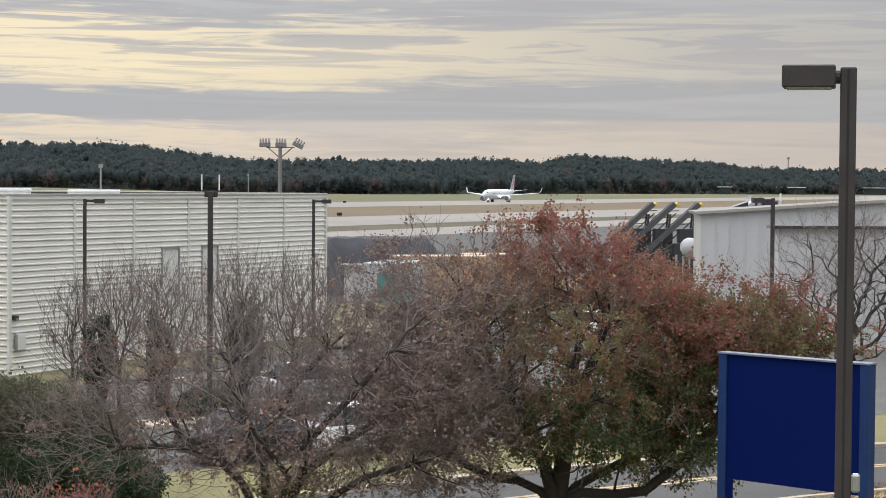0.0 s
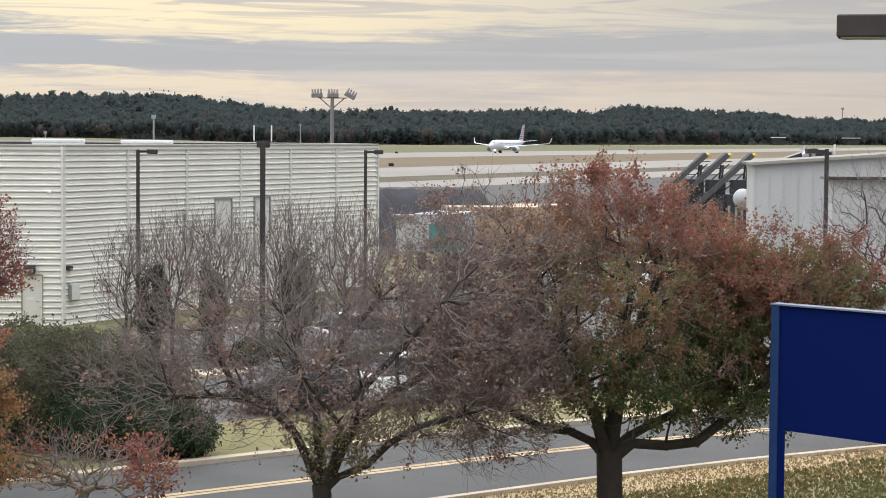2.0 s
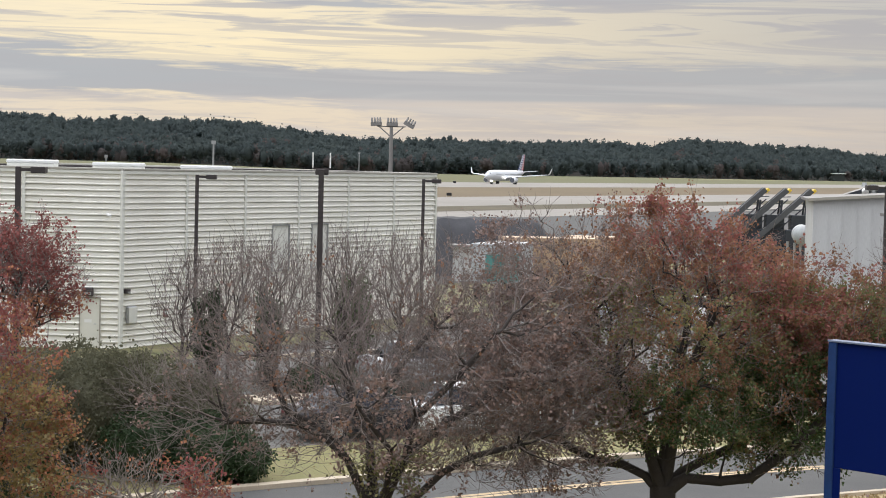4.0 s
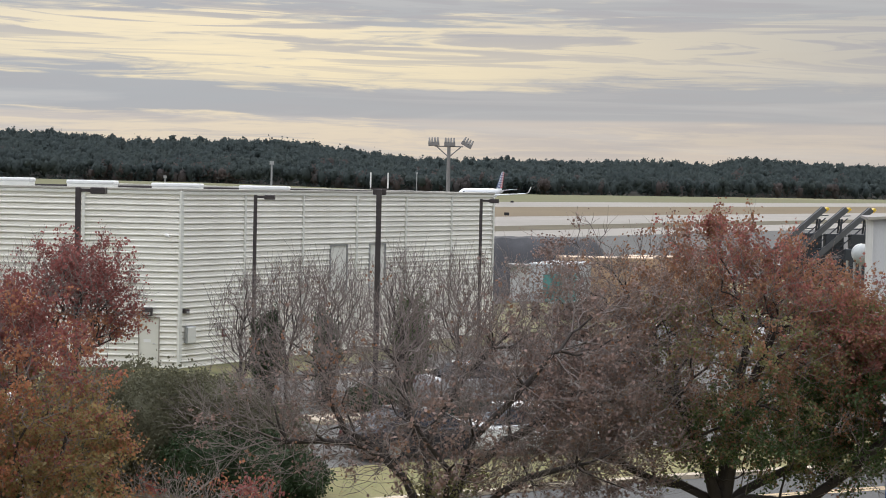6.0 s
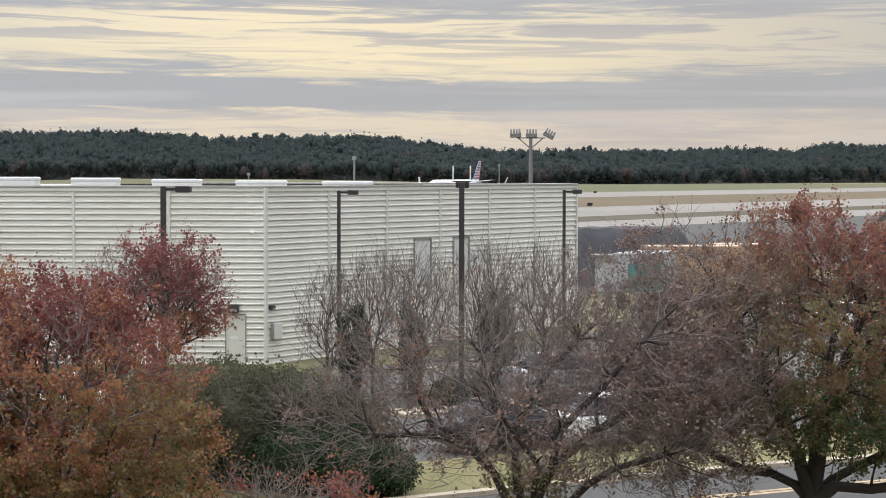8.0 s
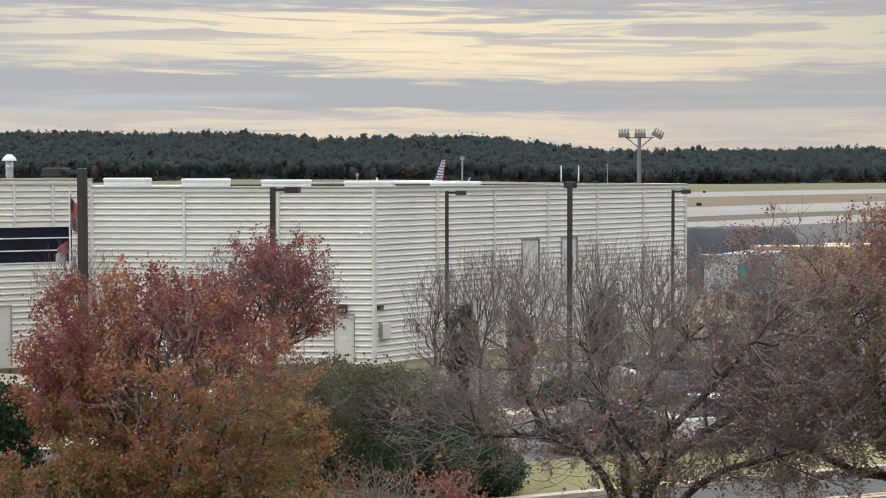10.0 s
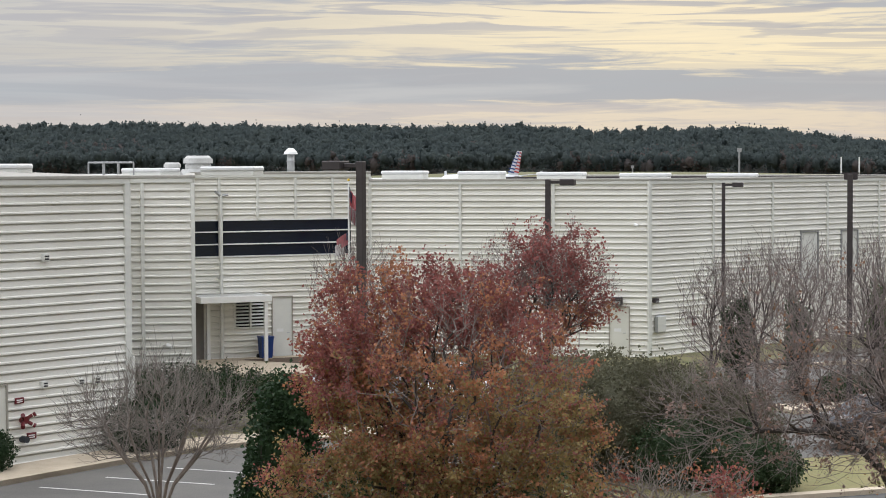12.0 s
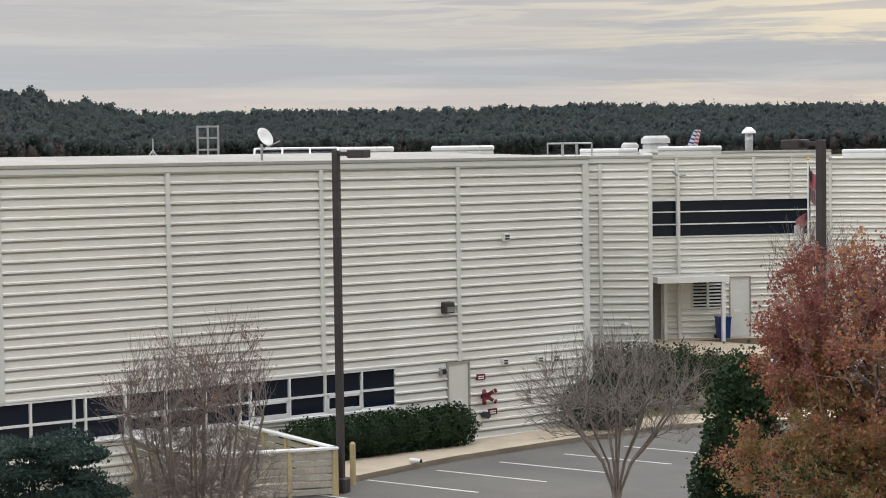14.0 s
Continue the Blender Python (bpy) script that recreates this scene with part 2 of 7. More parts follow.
AIR_RED = mat("tail_red", (0.45, 0.04, 0.05), 0.4, 0.0, 0.05, 0.5, 3, 0.0)
LIGHT_ON = glow_mat("landing_light_glow", (1.0, 0.96, 0.88), 14.0)

RUST = leaf_mat("rust_leaves", [(0.2111, 0.1125, 0.0690), (0.3350, 0.1564, 0.0853), (0.4591, 0.2002, 0.1074), (0.5707, 0.2878, 0.1515)], 0.6, 0.48)
REDLEAF = leaf_mat("red_leaves", [(0.1473, 0.0672, 0.0566), (0.2481, 0.0882, 0.0783), (0.3257, 0.1176, 0.1038), (0.3877, 0.1848, 0.1558)], 0.6, 0.4)
BROWN = leaf_mat("brown_dry_leaves", [(0.1680, 0.1140, 0.0995), (0.2400, 0.1653, 0.1404), (0.3120, 0.2109, 0.1755), (0.3960, 0.2736, 0.2106)])
OLIVE = leaf_mat("olive_leaves", [(0.1880, 0.1493, 0.0687), (0.2710, 0.2103, 0.0915), (0.3764, 0.2630, 0.1145), (0.5118, 0.2986, 0.1288)], 0.6, 0.48)
GREEN = leaf_mat("dark_green_leaves", [(0.022, 0.042, 0.02), (0.036, 0.06, 0.027), (0.05, 0.08, 0.034), (0.07, 0.095, 0.045)])
JUNIPER = leaf_mat("grey_green_needles", [(0.0784, 0.0784, 0.0504), (0.1120, 0.1098, 0.0694), (0.1478, 0.1411, 0.0896), (0.1882, 0.1680, 0.1098)], 0.7, 0.35)
HEDGE = leaf_mat("hedge_leaves", [(0.010, 0.026, 0.010), (0.018, 0.04, 0.015), (0.028, 0.055, 0.02), (0.04, 0.07, 0.028)])
BLUEPINE = leaf_mat("blue_green_needles", [(0.0160, 0.0336, 0.0288), (0.0272, 0.0520, 0.0432), (0.0400, 0.0704, 0.0576), (0.0600, 0.0920, 0.0760)], 0.6, 0.3)
# distance haze is put into both far crown colours: paler, the pines bluer
WOODS_HAZED = leaf_mat("hazed_wood_crowns", [(0.0672, 0.0858, 0.0881), (0.0765, 0.0962, 0.0951), (0.0881, 0.1067, 0.0997), (0.1043, 0.1136, 0.1020)], 0.95, 0.6, 0.03, 0.14)
BARE_HAZED = leaf_mat("hazed_bare_crowns", [(0.0955, 0.0887, 0.0874), (0.1147, 0.0996, 0.0955), (0.1338, 0.1092, 0.1024), (0.1570, 0.1201, 0.1092)], 0.95, 0.6, 0.03, 0.18)
RUST_DEEP = leaf_mat("deep_rust_leaves", [(0.1650, 0.1034, 0.0686), (0.2531, 0.1361, 0.0829), (0.3411, 0.1687, 0.0996), (0.4511, 0.2340, 0.1383)], 0.6, 0.5)
RED_DEEP = leaf_mat("deep_red_leaves", [(0.1703, 0.0887, 0.0732), (0.2780, 0.1132, 0.0966), (0.3676, 0.1428, 0.1169), (0.4304, 0.2067, 0.1575)], 0.6, 0.5)
OLIVE_DEEP = leaf_mat("deep_olive_leaves", [(0.1160, 0.1331, 0.0616), (0.1812, 0.1830, 0.0802), (0.2610, 0.2330, 0.1047), (0.3625, 0.2746, 0.1279)], 0.6, 0.5)
MAST = mat("dull_grey_mast_paint", (0.22, 0.21, 0.20), 0.7, 0.0, 0.15, 1, 10, 0.0)
FRAME = mat("dull_beige_frame", (0.34, 0.32, 0.27), 0.5, 0.0, 0.1, 2, 20, 0.02)
TREE_GREEN = leaf_mat("fading_green_leaves", [(0.0517, 0.0828, 0.0352), (0.0776, 0.1150, 0.0466), (0.1035, 0.1437, 0.0580), (0.1449, 0.1725, 0.0725)], 0.6, 0.5)

# ---- building blocks ----
def part(name, bm, material, parent=None, label="", smooth=False):
    """Links a bmesh as one mesh object under a thing or part."""
    me = bpy.data.meshes.new(name)
    bm.to_mesh(me)
    bm.free()
    me.materials.append(material)
    if smooth:
        for p in me.polygons:
            p.use_smooth = True
    ob = new(name, me)
    if parent is not None:
        ob.parent = parent
    return tagged(ob, label)


def thing(name, label, category, at=(0, 0, 0), turn=0.0, group=""):
    """An empty at a thing's base."""
    ob = new(name)
    ob.matrix_world = pose(*at, 0, 0, turn)
    ob.empty_display_size = 0.2
    return tagged(ob, label, category, group)


def box(bm, x0, x1, y0, y1, z0, z1, m=None, bevel=0.0):
    v = bmesh.ops.create_cube(bm, size=1.0)["verts"]
    bmesh.ops.scale(bm, vec=(x1 - x0, y1 - y0, z1 - z0), verts=v)
    bmesh.ops.translate(bm, vec=((x0 + x1) / 2, (y0 + y1) / 2, (z0 + z1) / 2), verts=v)
    if bevel:
        e = list({e for q in v for e in q.link_edges})
        r = bmesh.ops.bevel(bm, geom=e, offset=bevel, segments=1, affect="EDGES", profile=0.5)
        v = list({q for f in r["faces"] for q in f.verts} | {q for q in v if q.is_valid})
    if m is not None:
        bmesh.ops.transform(bm, matrix=m, verts=v)
    return bm


def boxed(x0, x1, y0, y1, z0, z1, m=None, bevel=0.0):
    return box(bmesh.new(), x0, x1, y0, y1, z0, z1, m, bevel)


def rod(bm, p, q, r0, r1=None, n=8):
    p, q = Vector(p), Vector(q)
    d = q - p
    m = Matrix.Translation((p + q) / 2) @ d.to_track_quat("Z", "Y").to_matrix().to_4x4()
    bmesh.ops.create_cone(bm, cap_ends=True, segments=n, radius1=r0, radius2=r0 if r1 is None else r1, depth=d.length, matrix=m)
    return bm


def sheet(points, z, name, material, label="", thick=0.0, parent=None, kind="structure"):
    """A flat patch of ground, a little proud, from its outline."""
    bm = bmesh.new()
    top = [bm.verts.new((x, y, z)) for x, y in points]
    bm.faces.new(top)
    if thick:
        low = [bm.verts.new((x, y, z - thick)) for x, y in points]
        n = len(points)
        for i in range(n):
            bm.faces.new((top[i], low[i], low[(i + 1) % n], top[(i + 1) % n]))
    bmesh.ops.recalc_face_normals(bm, faces=bm.faces)
    ob = part(name, bm, material, parent, label)
    if parent is None:
        tagged(ob, kind=kind)
    return ob


def ribbon(line, a, b, z, name, material, label="", thick=0.0, parent=None):
    """A strip between the offsets a and b to the left of a line of points."""
    pts = [Vector(p) for p in line]
    left, rightp = [], []
    for i, p in enumerate(pts):
        d = (pts[min(i + 1, len(pts) - 1)] - pts[max(i - 1, 0)]).normalized()
        n = Vector((-d.y, d.x))
        left.append(p + n * a)
        rightp.append(p + n * b)
    bm = bmesh.new()
    rings = []
    for l, r in zip(left, rightp):
        ring = [bm.verts.new((l.x, l.y, z)), bm.verts.new((r.x, r.y, z))]
        if thick:
            ring += [bm.verts.new((r.x, r.y, z - thick)), bm.verts.new((l.x, l.y, z - thick))]
        rings.append(ring)
    for r0, r1 in zip(rings, rings[1:]):
        k = len(r0)
        for j in range(k if thick else 1):
            bm.faces.new((r0[j], r0[(j + 1) % k], r1[(j + 1) % k], r1[j]))
    if thick:
        bm.faces.new(rings[0])
        bm.faces.new(rings[-1])
    bmesh.ops.recalc_face_normals(bm, faces=bm.faces)
    if not thick:
        for f in bm.faces:
            if f.normal.z < 0:
                f.normal_flip()
    ob = part(name, bm, material, parent, label)
    if parent is None:
        tagged(ob, kind="structure")
    return ob


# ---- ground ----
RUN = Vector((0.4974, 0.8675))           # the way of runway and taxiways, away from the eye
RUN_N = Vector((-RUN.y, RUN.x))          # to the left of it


def ground_mat():
    """Dry autumn grass: straw, green and bare patches."""
    m = mat("dry_autumn_grass", (0.22, 0.185, 0.095), 0.95, 0.0, 0.3, 0.5, 30, 0.4, tint=(0.10, 0.115, 0.045))
    return m


GRASS = ground_mat()
FIELD = mat("airfield_grass", (0.135, 0.098, 0.052), 0.95, 0.0, 0.3, 0.01, 0.3, 0.0, tint=(0.118, 0.088, 0.05))
FIELD_DARK = mat("rough_brown_grass", (0.092, 0.074, 0.042), 0.95, 0.0, 0.4, 0.05, 0.5, 0.0, tint=(0.066, 0.056, 0.034))
FIELD_GREEN = mat("green_airfield_grass", (0.098, 0.104, 0.042), 0.95, 0.0, 0.3, 0.01, 0.3, 0.0, tint=(0.125, 0.112, 0.052))
LAWN = mat("green_lawn", (0.165, 0.158, 0.062), 0.95, 0.0, 0.35, 0.7, 30, 0.4, tint=(0.215, 0.18, 0.085))


def terrain():
    """One sheet to the skyline: flat, with a low grass bank beyond the runway."""
    xs = [-4000, -2500, -1500, -1000, -700, -500, -350, -200, -100, -50, 0, 50, 100, 200, 350, 500, 700, 1000, 1500, 2500, 4000]
    ys = [-600, -200, -60, 0, 20, 60, 120, 250, 400, 600, 800, 1000, 1300, 1800, 2600, 3600, 4600]
    bm = bmesh.new()
    g = [[bm.verts.new((x, y, 0)) for x in xs] for y in ys]
    for j in range(len(ys) - 1):
        for i in range(len(xs) - 1):
            bm.faces.new((g[j][i], g[j][i + 1], g[j + 1][i + 1], g[j + 1][i]))
    return tagged(part("ground", bm, GRASS, None, "dry straw and green autumn grass"), kind="structure")


terrain()


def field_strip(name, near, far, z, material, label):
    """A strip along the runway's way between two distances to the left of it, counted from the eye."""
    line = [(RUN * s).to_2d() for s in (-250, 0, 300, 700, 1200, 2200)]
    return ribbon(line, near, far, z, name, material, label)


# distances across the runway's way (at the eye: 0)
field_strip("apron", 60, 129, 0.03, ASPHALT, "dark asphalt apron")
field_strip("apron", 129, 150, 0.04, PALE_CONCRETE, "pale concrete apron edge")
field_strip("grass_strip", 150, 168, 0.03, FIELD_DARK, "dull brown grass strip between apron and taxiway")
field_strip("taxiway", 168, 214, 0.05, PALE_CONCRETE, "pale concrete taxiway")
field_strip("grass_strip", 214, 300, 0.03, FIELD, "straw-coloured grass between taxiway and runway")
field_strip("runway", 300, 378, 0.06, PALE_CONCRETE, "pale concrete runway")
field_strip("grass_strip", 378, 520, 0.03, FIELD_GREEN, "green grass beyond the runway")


def grass_bank():
    """A low bank beyond the runway that sinks into the field further along."""
    bm = bmesh.new()
    rows = []
    for s in range(-300, 1500, 60):
        h = 4.8 * max(0.0, min(1.0, (1000 - s) / 260)) * max(0.0, min(1.0, (s - 400) / 300)) * (1 + 0.12 * noise.noise((s * 0.01, 3, 0)))
        row = []
        for o, k in ((430, 0.0), (460, 0.35), (500, 0.85), (540, 1.0), (640, 1.0), (700, 0.0)):
            p = RUN * s + RUN_N * o
            row.append(bm.verts.new((p.x, p.y, 0.02 + h * k)))
        rows.append(row)
    for a, b in zip(rows, rows[1:]):
        for i in range(5):
            bm.faces.new((a[i], b[i], b[i + 1], a[i + 1]))
    bmesh.ops.recalc_face_normals(bm, faces=bm.faces)
    return tagged(part("grass_bank", bm, FIELD_GREEN, None, "low green grass bank beyond the runway", True), kind="structure")


grass_bank()


# road past the trees
ROAD_D = Vector((0.829, 0.559))
ROAD_P = Vector((1.4, 45.6))
road_line = [(ROAD_P + ROAD_D * s + Vector((ROAD_D.y, -ROAD_D.x)) * 0.008 * max(0, s - 3) ** 2) for s in range(-80, 61, 4)]
ribbon(road_line, 3.1, -3.7, 0.02, "road", ASPHALT, "worn grey two-lane asphalt road")
ribbon(road_line, 0.24, 0.04, 0.026, "centre_line", YELLOW, "double yellow centre line")
ribbon(road_line, -0.04, -0.24, 0.026, "centre_line", YELLOW, "double yellow centre line")
ribbon(road_line, 3.45, 3.1, 0.13, "kerb", CONCRETE, "tan concrete kerb of the road", 0.13)
ribbon(road_line, -3.7, -3.9, 0.10, "kerb", CONCRETE, "pale concrete kerb of the road", 0.10)
ribbon(road_line[18:], 8.6, 3.45, 0.05, "verge", LAWN, "green lawn verge beside the kerb")

STRAW_TURF = mat("straw_turf", (0.42, 0.32, 0.18), 0.95, 0.0, 0.35, 0.9, 25, 0.4, tint=(0.27, 0.215, 0.11))
ribbon(road_line[18:], -3.9, -6.8, 0.012, "verge", STRAW_TURF, "straw-coloured dry verge beside the kerb")

# car park before the near wing
WU = Vector((0.43747, 0.89924))          # along the near wall, away from the eye
WP = Vector((-23.8, 46.64))              # foot of its door
WN = Vector((WU.y, -WU.x))               # out of the wall


def by_wall(s, out):
    return WP + WU * s + WN * out


KERB_LINE = [by_wall(s, o) for s, o in ((-16, 5.9), (-10, 4.5), (-5.6, 3.46), (-3.6, 2.95), (-1.7, 2.56), (1.5, 2.28), (4.0, 2.12), (6.0, 2.1), (7.5, 2.5), (9.5, 3.6), (12, 4.8), (14, 5.2), (17, 5.2))]
sheet([by_wall(-22, 1.7), by_wall(9, 1.7), by_wall(20, 4), by_wall(20, 17), by_wall(-22, 13)], 0.012, "car_park", LOT, "grey asphalt car park with white bays")
ribbon(KERB_LINE, 0.0, 0.16, 0.15, "kerb", CONCRETE, "tan concrete kerb along the car park", 0.15)
ribbon(KERB_LINE, 1.75, 0.0, 0.14, "pavement", CONCRETE, "tan concrete pavement beside the cream building", 0.14)

# ---- buildings ----
FLASHING = mat("weathered_parapet_flashing", (0.40, 0.385, 0.345), 0.55, 0.0, 0.25, 0.8, 12, 0.04, tint=(0.30, 0.285, 0.25))
RIB = 0.247


def clad(bm, x0, x1, z0, z1, m, y=0.0):
    """Horizontal ribbed sheet from x0 to x1; the ribs keep one rhythm over the whole wall. Out of the wall is -y."""
    prof = [(y, z0)]
    k = math.floor(z0 / RIB)
    while k * RIB < z1:
        b = k * RIB
        for dz, out in ((-0.042, 0.0), (-0.040, -0.06), (-0.001, -0.06), (0.004, 0.045), (0.042, 0.045), (0.066, 0.0)):
            z = b + dz
            if z0 < z < z1:
                prof.append((y - out, z))
        k += 1
    prof.append((y, z1))
    v = [[bm.verts.new(m @ Vector((x, py, pz))) for py, pz in prof] for x in (x0, x1)]
    for i in range(len(prof) - 1):
        bm.faces.new((v[0][i], v[1][i], v[1][i + 1], v[0][i + 1]))
    back = [[bm.verts.new(m @ Vector((x, y + 0.2, z))) for z in (z0, z1)] for x in (x0, x1)]
    bm.faces.new((v[0][0], back[0][0], back[1][0], v[1][0]))
    bm.faces.new((v[0][-1], v[1][-1], back[1][1], back[0][1]))
    bm.faces.new((back[0][0], back[0][1], back[1][1], back[1][0]))
    for i, s in ((0, 1), (1, -1)):
        bm.faces.new([*v[i], back[i][1], back[i][0]][::s])


def ribbed_wall(parent, P, Q, z1, bays, holes=(), z0=0.0, seam=True, cap=True):
    """A clad wall from P to Q (seen from outside: left to right), split at the bays, with holes (x0, x1, z0, z1). Returns its matrix."""
    P, Q = Vector(P), Vector(Q)
    d = (Q - P).normalized()
    L = (Q - P).length
    m = Matrix(((d.x, -d.y, 0, P.x), (d.y, d.x, 0, P.y), (0, 0, 1, 0), (0, 0, 0, 1)))
    cuts = sorted({0.0, L, *[b for b in bays if 0 < b < L]})
    for a, b in zip(cuts, cuts[1:]):
        xs = sorted({a, b, *[x for h in holes for x in h[:2] if a < x < b]})
        for xa, xb in zip(xs, xs[1:]):
            mid = (xa + xb) / 2
            over = sorted((h[2], h[3]) for h in holes if h[0] < mid < h[1])
            z = z0
            for lo, hi in over:
                if lo > z + 0.01:
                    bm = bmesh.new()
                    clad(bm, xa, xb, z, lo, m)
                    part("wall_panel", bm, CLAD, parent)
                z = max(z, hi)
            if z < z1 - 0.01:
                bm = bmesh.new()
                clad(bm, xa, xb, z, z1, m)
                part("wall_panel", bm, CLAD, parent)
    if seam:
        for b in cuts:
            tall = [h[3] for h in holes if h[0] - 0.05 < b < h[1] + 0.05]
            low = max([z0, *tall])
            part("seam_strip", boxed(b - 0.06, b + 0.06, -0.075, -0.004, low, z1 - 0.15, m, 0.008), TRIM, parent)
    if cap:
        part("parapet_flashing", boxed(-0.02, L + 0.02, -0.10, 0.25, z1, z1 + 0.10, m, 0.015), FLASHING, parent)
        part("fascia", boxed(0.0, L, -0.078, 0.0, z1 - 0.14, z1, m, 0.01), TRIM, parent)
    return m


def window(parent, m, x0, x1, z0, z1, columns, rows, vent=(), sill=True, bar=0.06):
    """A framed window in a wall's space: posts, rails and single panes."""
    frame_bm = bmesh.new()
    box(frame_bm, x0, x1, -0.03, 0.10, z0, z0 + bar, m)
    box(frame_bm, x0, x1, -0.03, 0.10, z1 - bar, z1, m)
    for x in columns:
        box(frame_bm, x - bar / 2, x + bar / 2, -0.035, 0.10, z0 + bar, z1 - bar, m)
    for z in rows:
        box(frame_bm, x0, x1, -0.03, 0.09, z - bar / 2, z + bar / 2, m)
    w = part("window", boxed(x0, x1, 0.12, 0.2, z0, z1, m), BLACK, parent)
    part("window_frame", frame_bm, WHITE, w)
    cs = sorted({x0, x1, *columns})
    zs = sorted({z0, z1, *rows})
    for a, b in zip(cs, cs[1:]):
        for c, e in zip(zs, zs[1:]):
            part("pane", boxed(a, b, 0.04, 0.052, c, e, m), GLASS, w)
    for a, b, c, e in vent:
        vb = bmesh.new()
        for q in ((a, b, c, c + 0.07), (a, b, e - 0.07, e), (a, a + 0.07, c, e), (b - 0.07, b, c, e)):
            box(vb, q[0], q[1], -0.06, 0.0, q[2], q[3], m)
        part("vent_sash", vb, WHITE, w)
    if sill:
        part("sill", boxed(x0 - 0.05, x1 + 0.05, -0.12, 0.05, z0 - 0.06, z0, m, 0.01), WHITE, w)
    return w


def door(parent, m, x0, x1, z1, material=DOOR, label="beige steel door"):
    d = part("door", boxed(x0 + 0.04, x1 - 0.04, -0.01, 0.04, 0.02, z1 - 0.04, m, 0.005), material, parent, label)
    f = bmesh.new()
    box(f, x0, x0 + 0.05, -0.05, 0.1, 0, z1, m)
    box(f, x1 - 0.05, x1, -0.05, 0.1, 0, z1, m)
    box(f, x0 + 0.05, x1 - 0.05, -0.05, 0.1, z1 - 0.05, z1, m)
    part("door_frame", f, FRAME, d)
    part("handle", rod(bmesh.new(), m @ Vector((x1 - 0.16, -0.07, 1.0)), m @ Vector((x1 - 0.28, -0.07, 1.0)), 0.015), GALV, d, "steel lever handle")
    part("notice", boxed(x0 + 0.22, x0 + 0.52, -0.018, -0.012, 1.05, 1.18, m), WHITE, d, "small white notice")
    return d


def roof_slab(parent, pts, z, material=ROOF):
    bm = bmesh.new()
    top = [bm.verts.new((x, y, z)) for x, y in pts]
    low = [bm.verts.new((x, y, z - 0.25)) for x, y in pts]
    bm.faces.new(top)
    bm.faces.new(low[::-1])
    n = len(pts)
    for i in range(n):
        bm.faces.new((top[i], low[i], low[(i + 1) % n], top[(i + 1) % n]))
    bmesh.ops.recalc_face_normals(bm, faces=bm.faces)
    return part("roof", bm, material, parent)


DOME = mat("milky_dome_plastic", (0.66, 0.66, 0.65), 0.5, 0.0, 0.12, 2.0, 20, 0.02)


def skylight(at, turn, w=2.0, d=1.1, tall=0.30, group="skylights on the roof"):
    """A long white curb-mounted roof light."""
    e = thing("skylight", "long white roof light on a low curb", "skylight", at, turn, group)
    part("curb", boxed(-w / 2, w / 2, -d / 2, d / 2, 0.0, tall - 0.17, None, 0.01), TRIM, e)
    bm = boxed(-w / 2 - 0.03, w / 2 + 0.03, -d / 2 - 0.03, d / 2 + 0.03, tall - 0.17, tall, None, 0.05)
    part("dome", bm, DOME, e, "milky white dome")
    return e


ROOF_Z = 7.6
FAR_Z = 7.26
C = Vector((-10.85, 80.0))
E_ = Vector((2.42, 102.5))
IN = Vector((-22.69, 79.84))
NK = Vector((-28.79, 74.96))

# far wing: corner building
far_wing = thing("hangar_office_wing", "cream metal-clad flat-roofed wing beside the car park", "building", (C.x, C.y, 0))


def in_wing(ob, e):
    """Parts are modelled in world space: takes the thing's place out of them."""
    for c in e.children:
        c.matrix_parent_inverse = e.matrix_world.inverted()


BAY = 4.36
m_right = ribbed_wall(far_wing, C, E_, FAR_Z, [BAY * i for i in range(1, 6)], [(10.9, 12.35, 2.75, 4.9), (14.2, 15.65, 2.75, 4.9)])
for x in (10.9, 14.2):
    part("upper_door", boxed(x + 0.06, x + 1.39, 0.0, 0.05, 2.80, 4.84, m_right, 0.01), TRIM, far_wing, "flush cream upper door")
    f = bmesh.new()
    for q in ((x, x + 0.06, 2.75, 4.9), (x + 1.39, x + 1.45, 2.75, 4.9), (x + 0.06, x + 1.39, 4.84, 4.9), (x + 0.06, x + 1.39, 2.75, 2.81)):
        box(f, q[0], q[1], -0.06, 0.02, q[2], q[3], m_right)
    part("door_frame", f, GALV, far_wing, "grey steel frame")
m_left = ribbed_wall(far_wing, IN, C, FAR_Z, [3.92, 7.88], [(10.18, 11.06, 0.0, 2.1)])
door(far_wing, m_left, 10.18, 11.06, 2.1)
part("corner_trim", boxed(-0.10, 0.10, -0.09, 0.02, 0, FAR_Z, m_right, 0.01), TRIM, far_wing)
D2 = (E_ - C).normalized()
N2 = Vector((-D2.y, D2.x))
BACK_E = E_ + N2 * 26
BACK_I = IN + N2 * 30
ribbed_wall(far_wing, E_, BACK_E, FAR_Z, [4.4, 8.8, 13.2, 17.6, 22])
roof_slab(far_wing, [C + Vector((0, 0.2)), E_ + Vector((-0.2, -0.1)), BACK_E, BACK_I, IN + Vector((0, 0.2))], FAR_Z - 0.02)

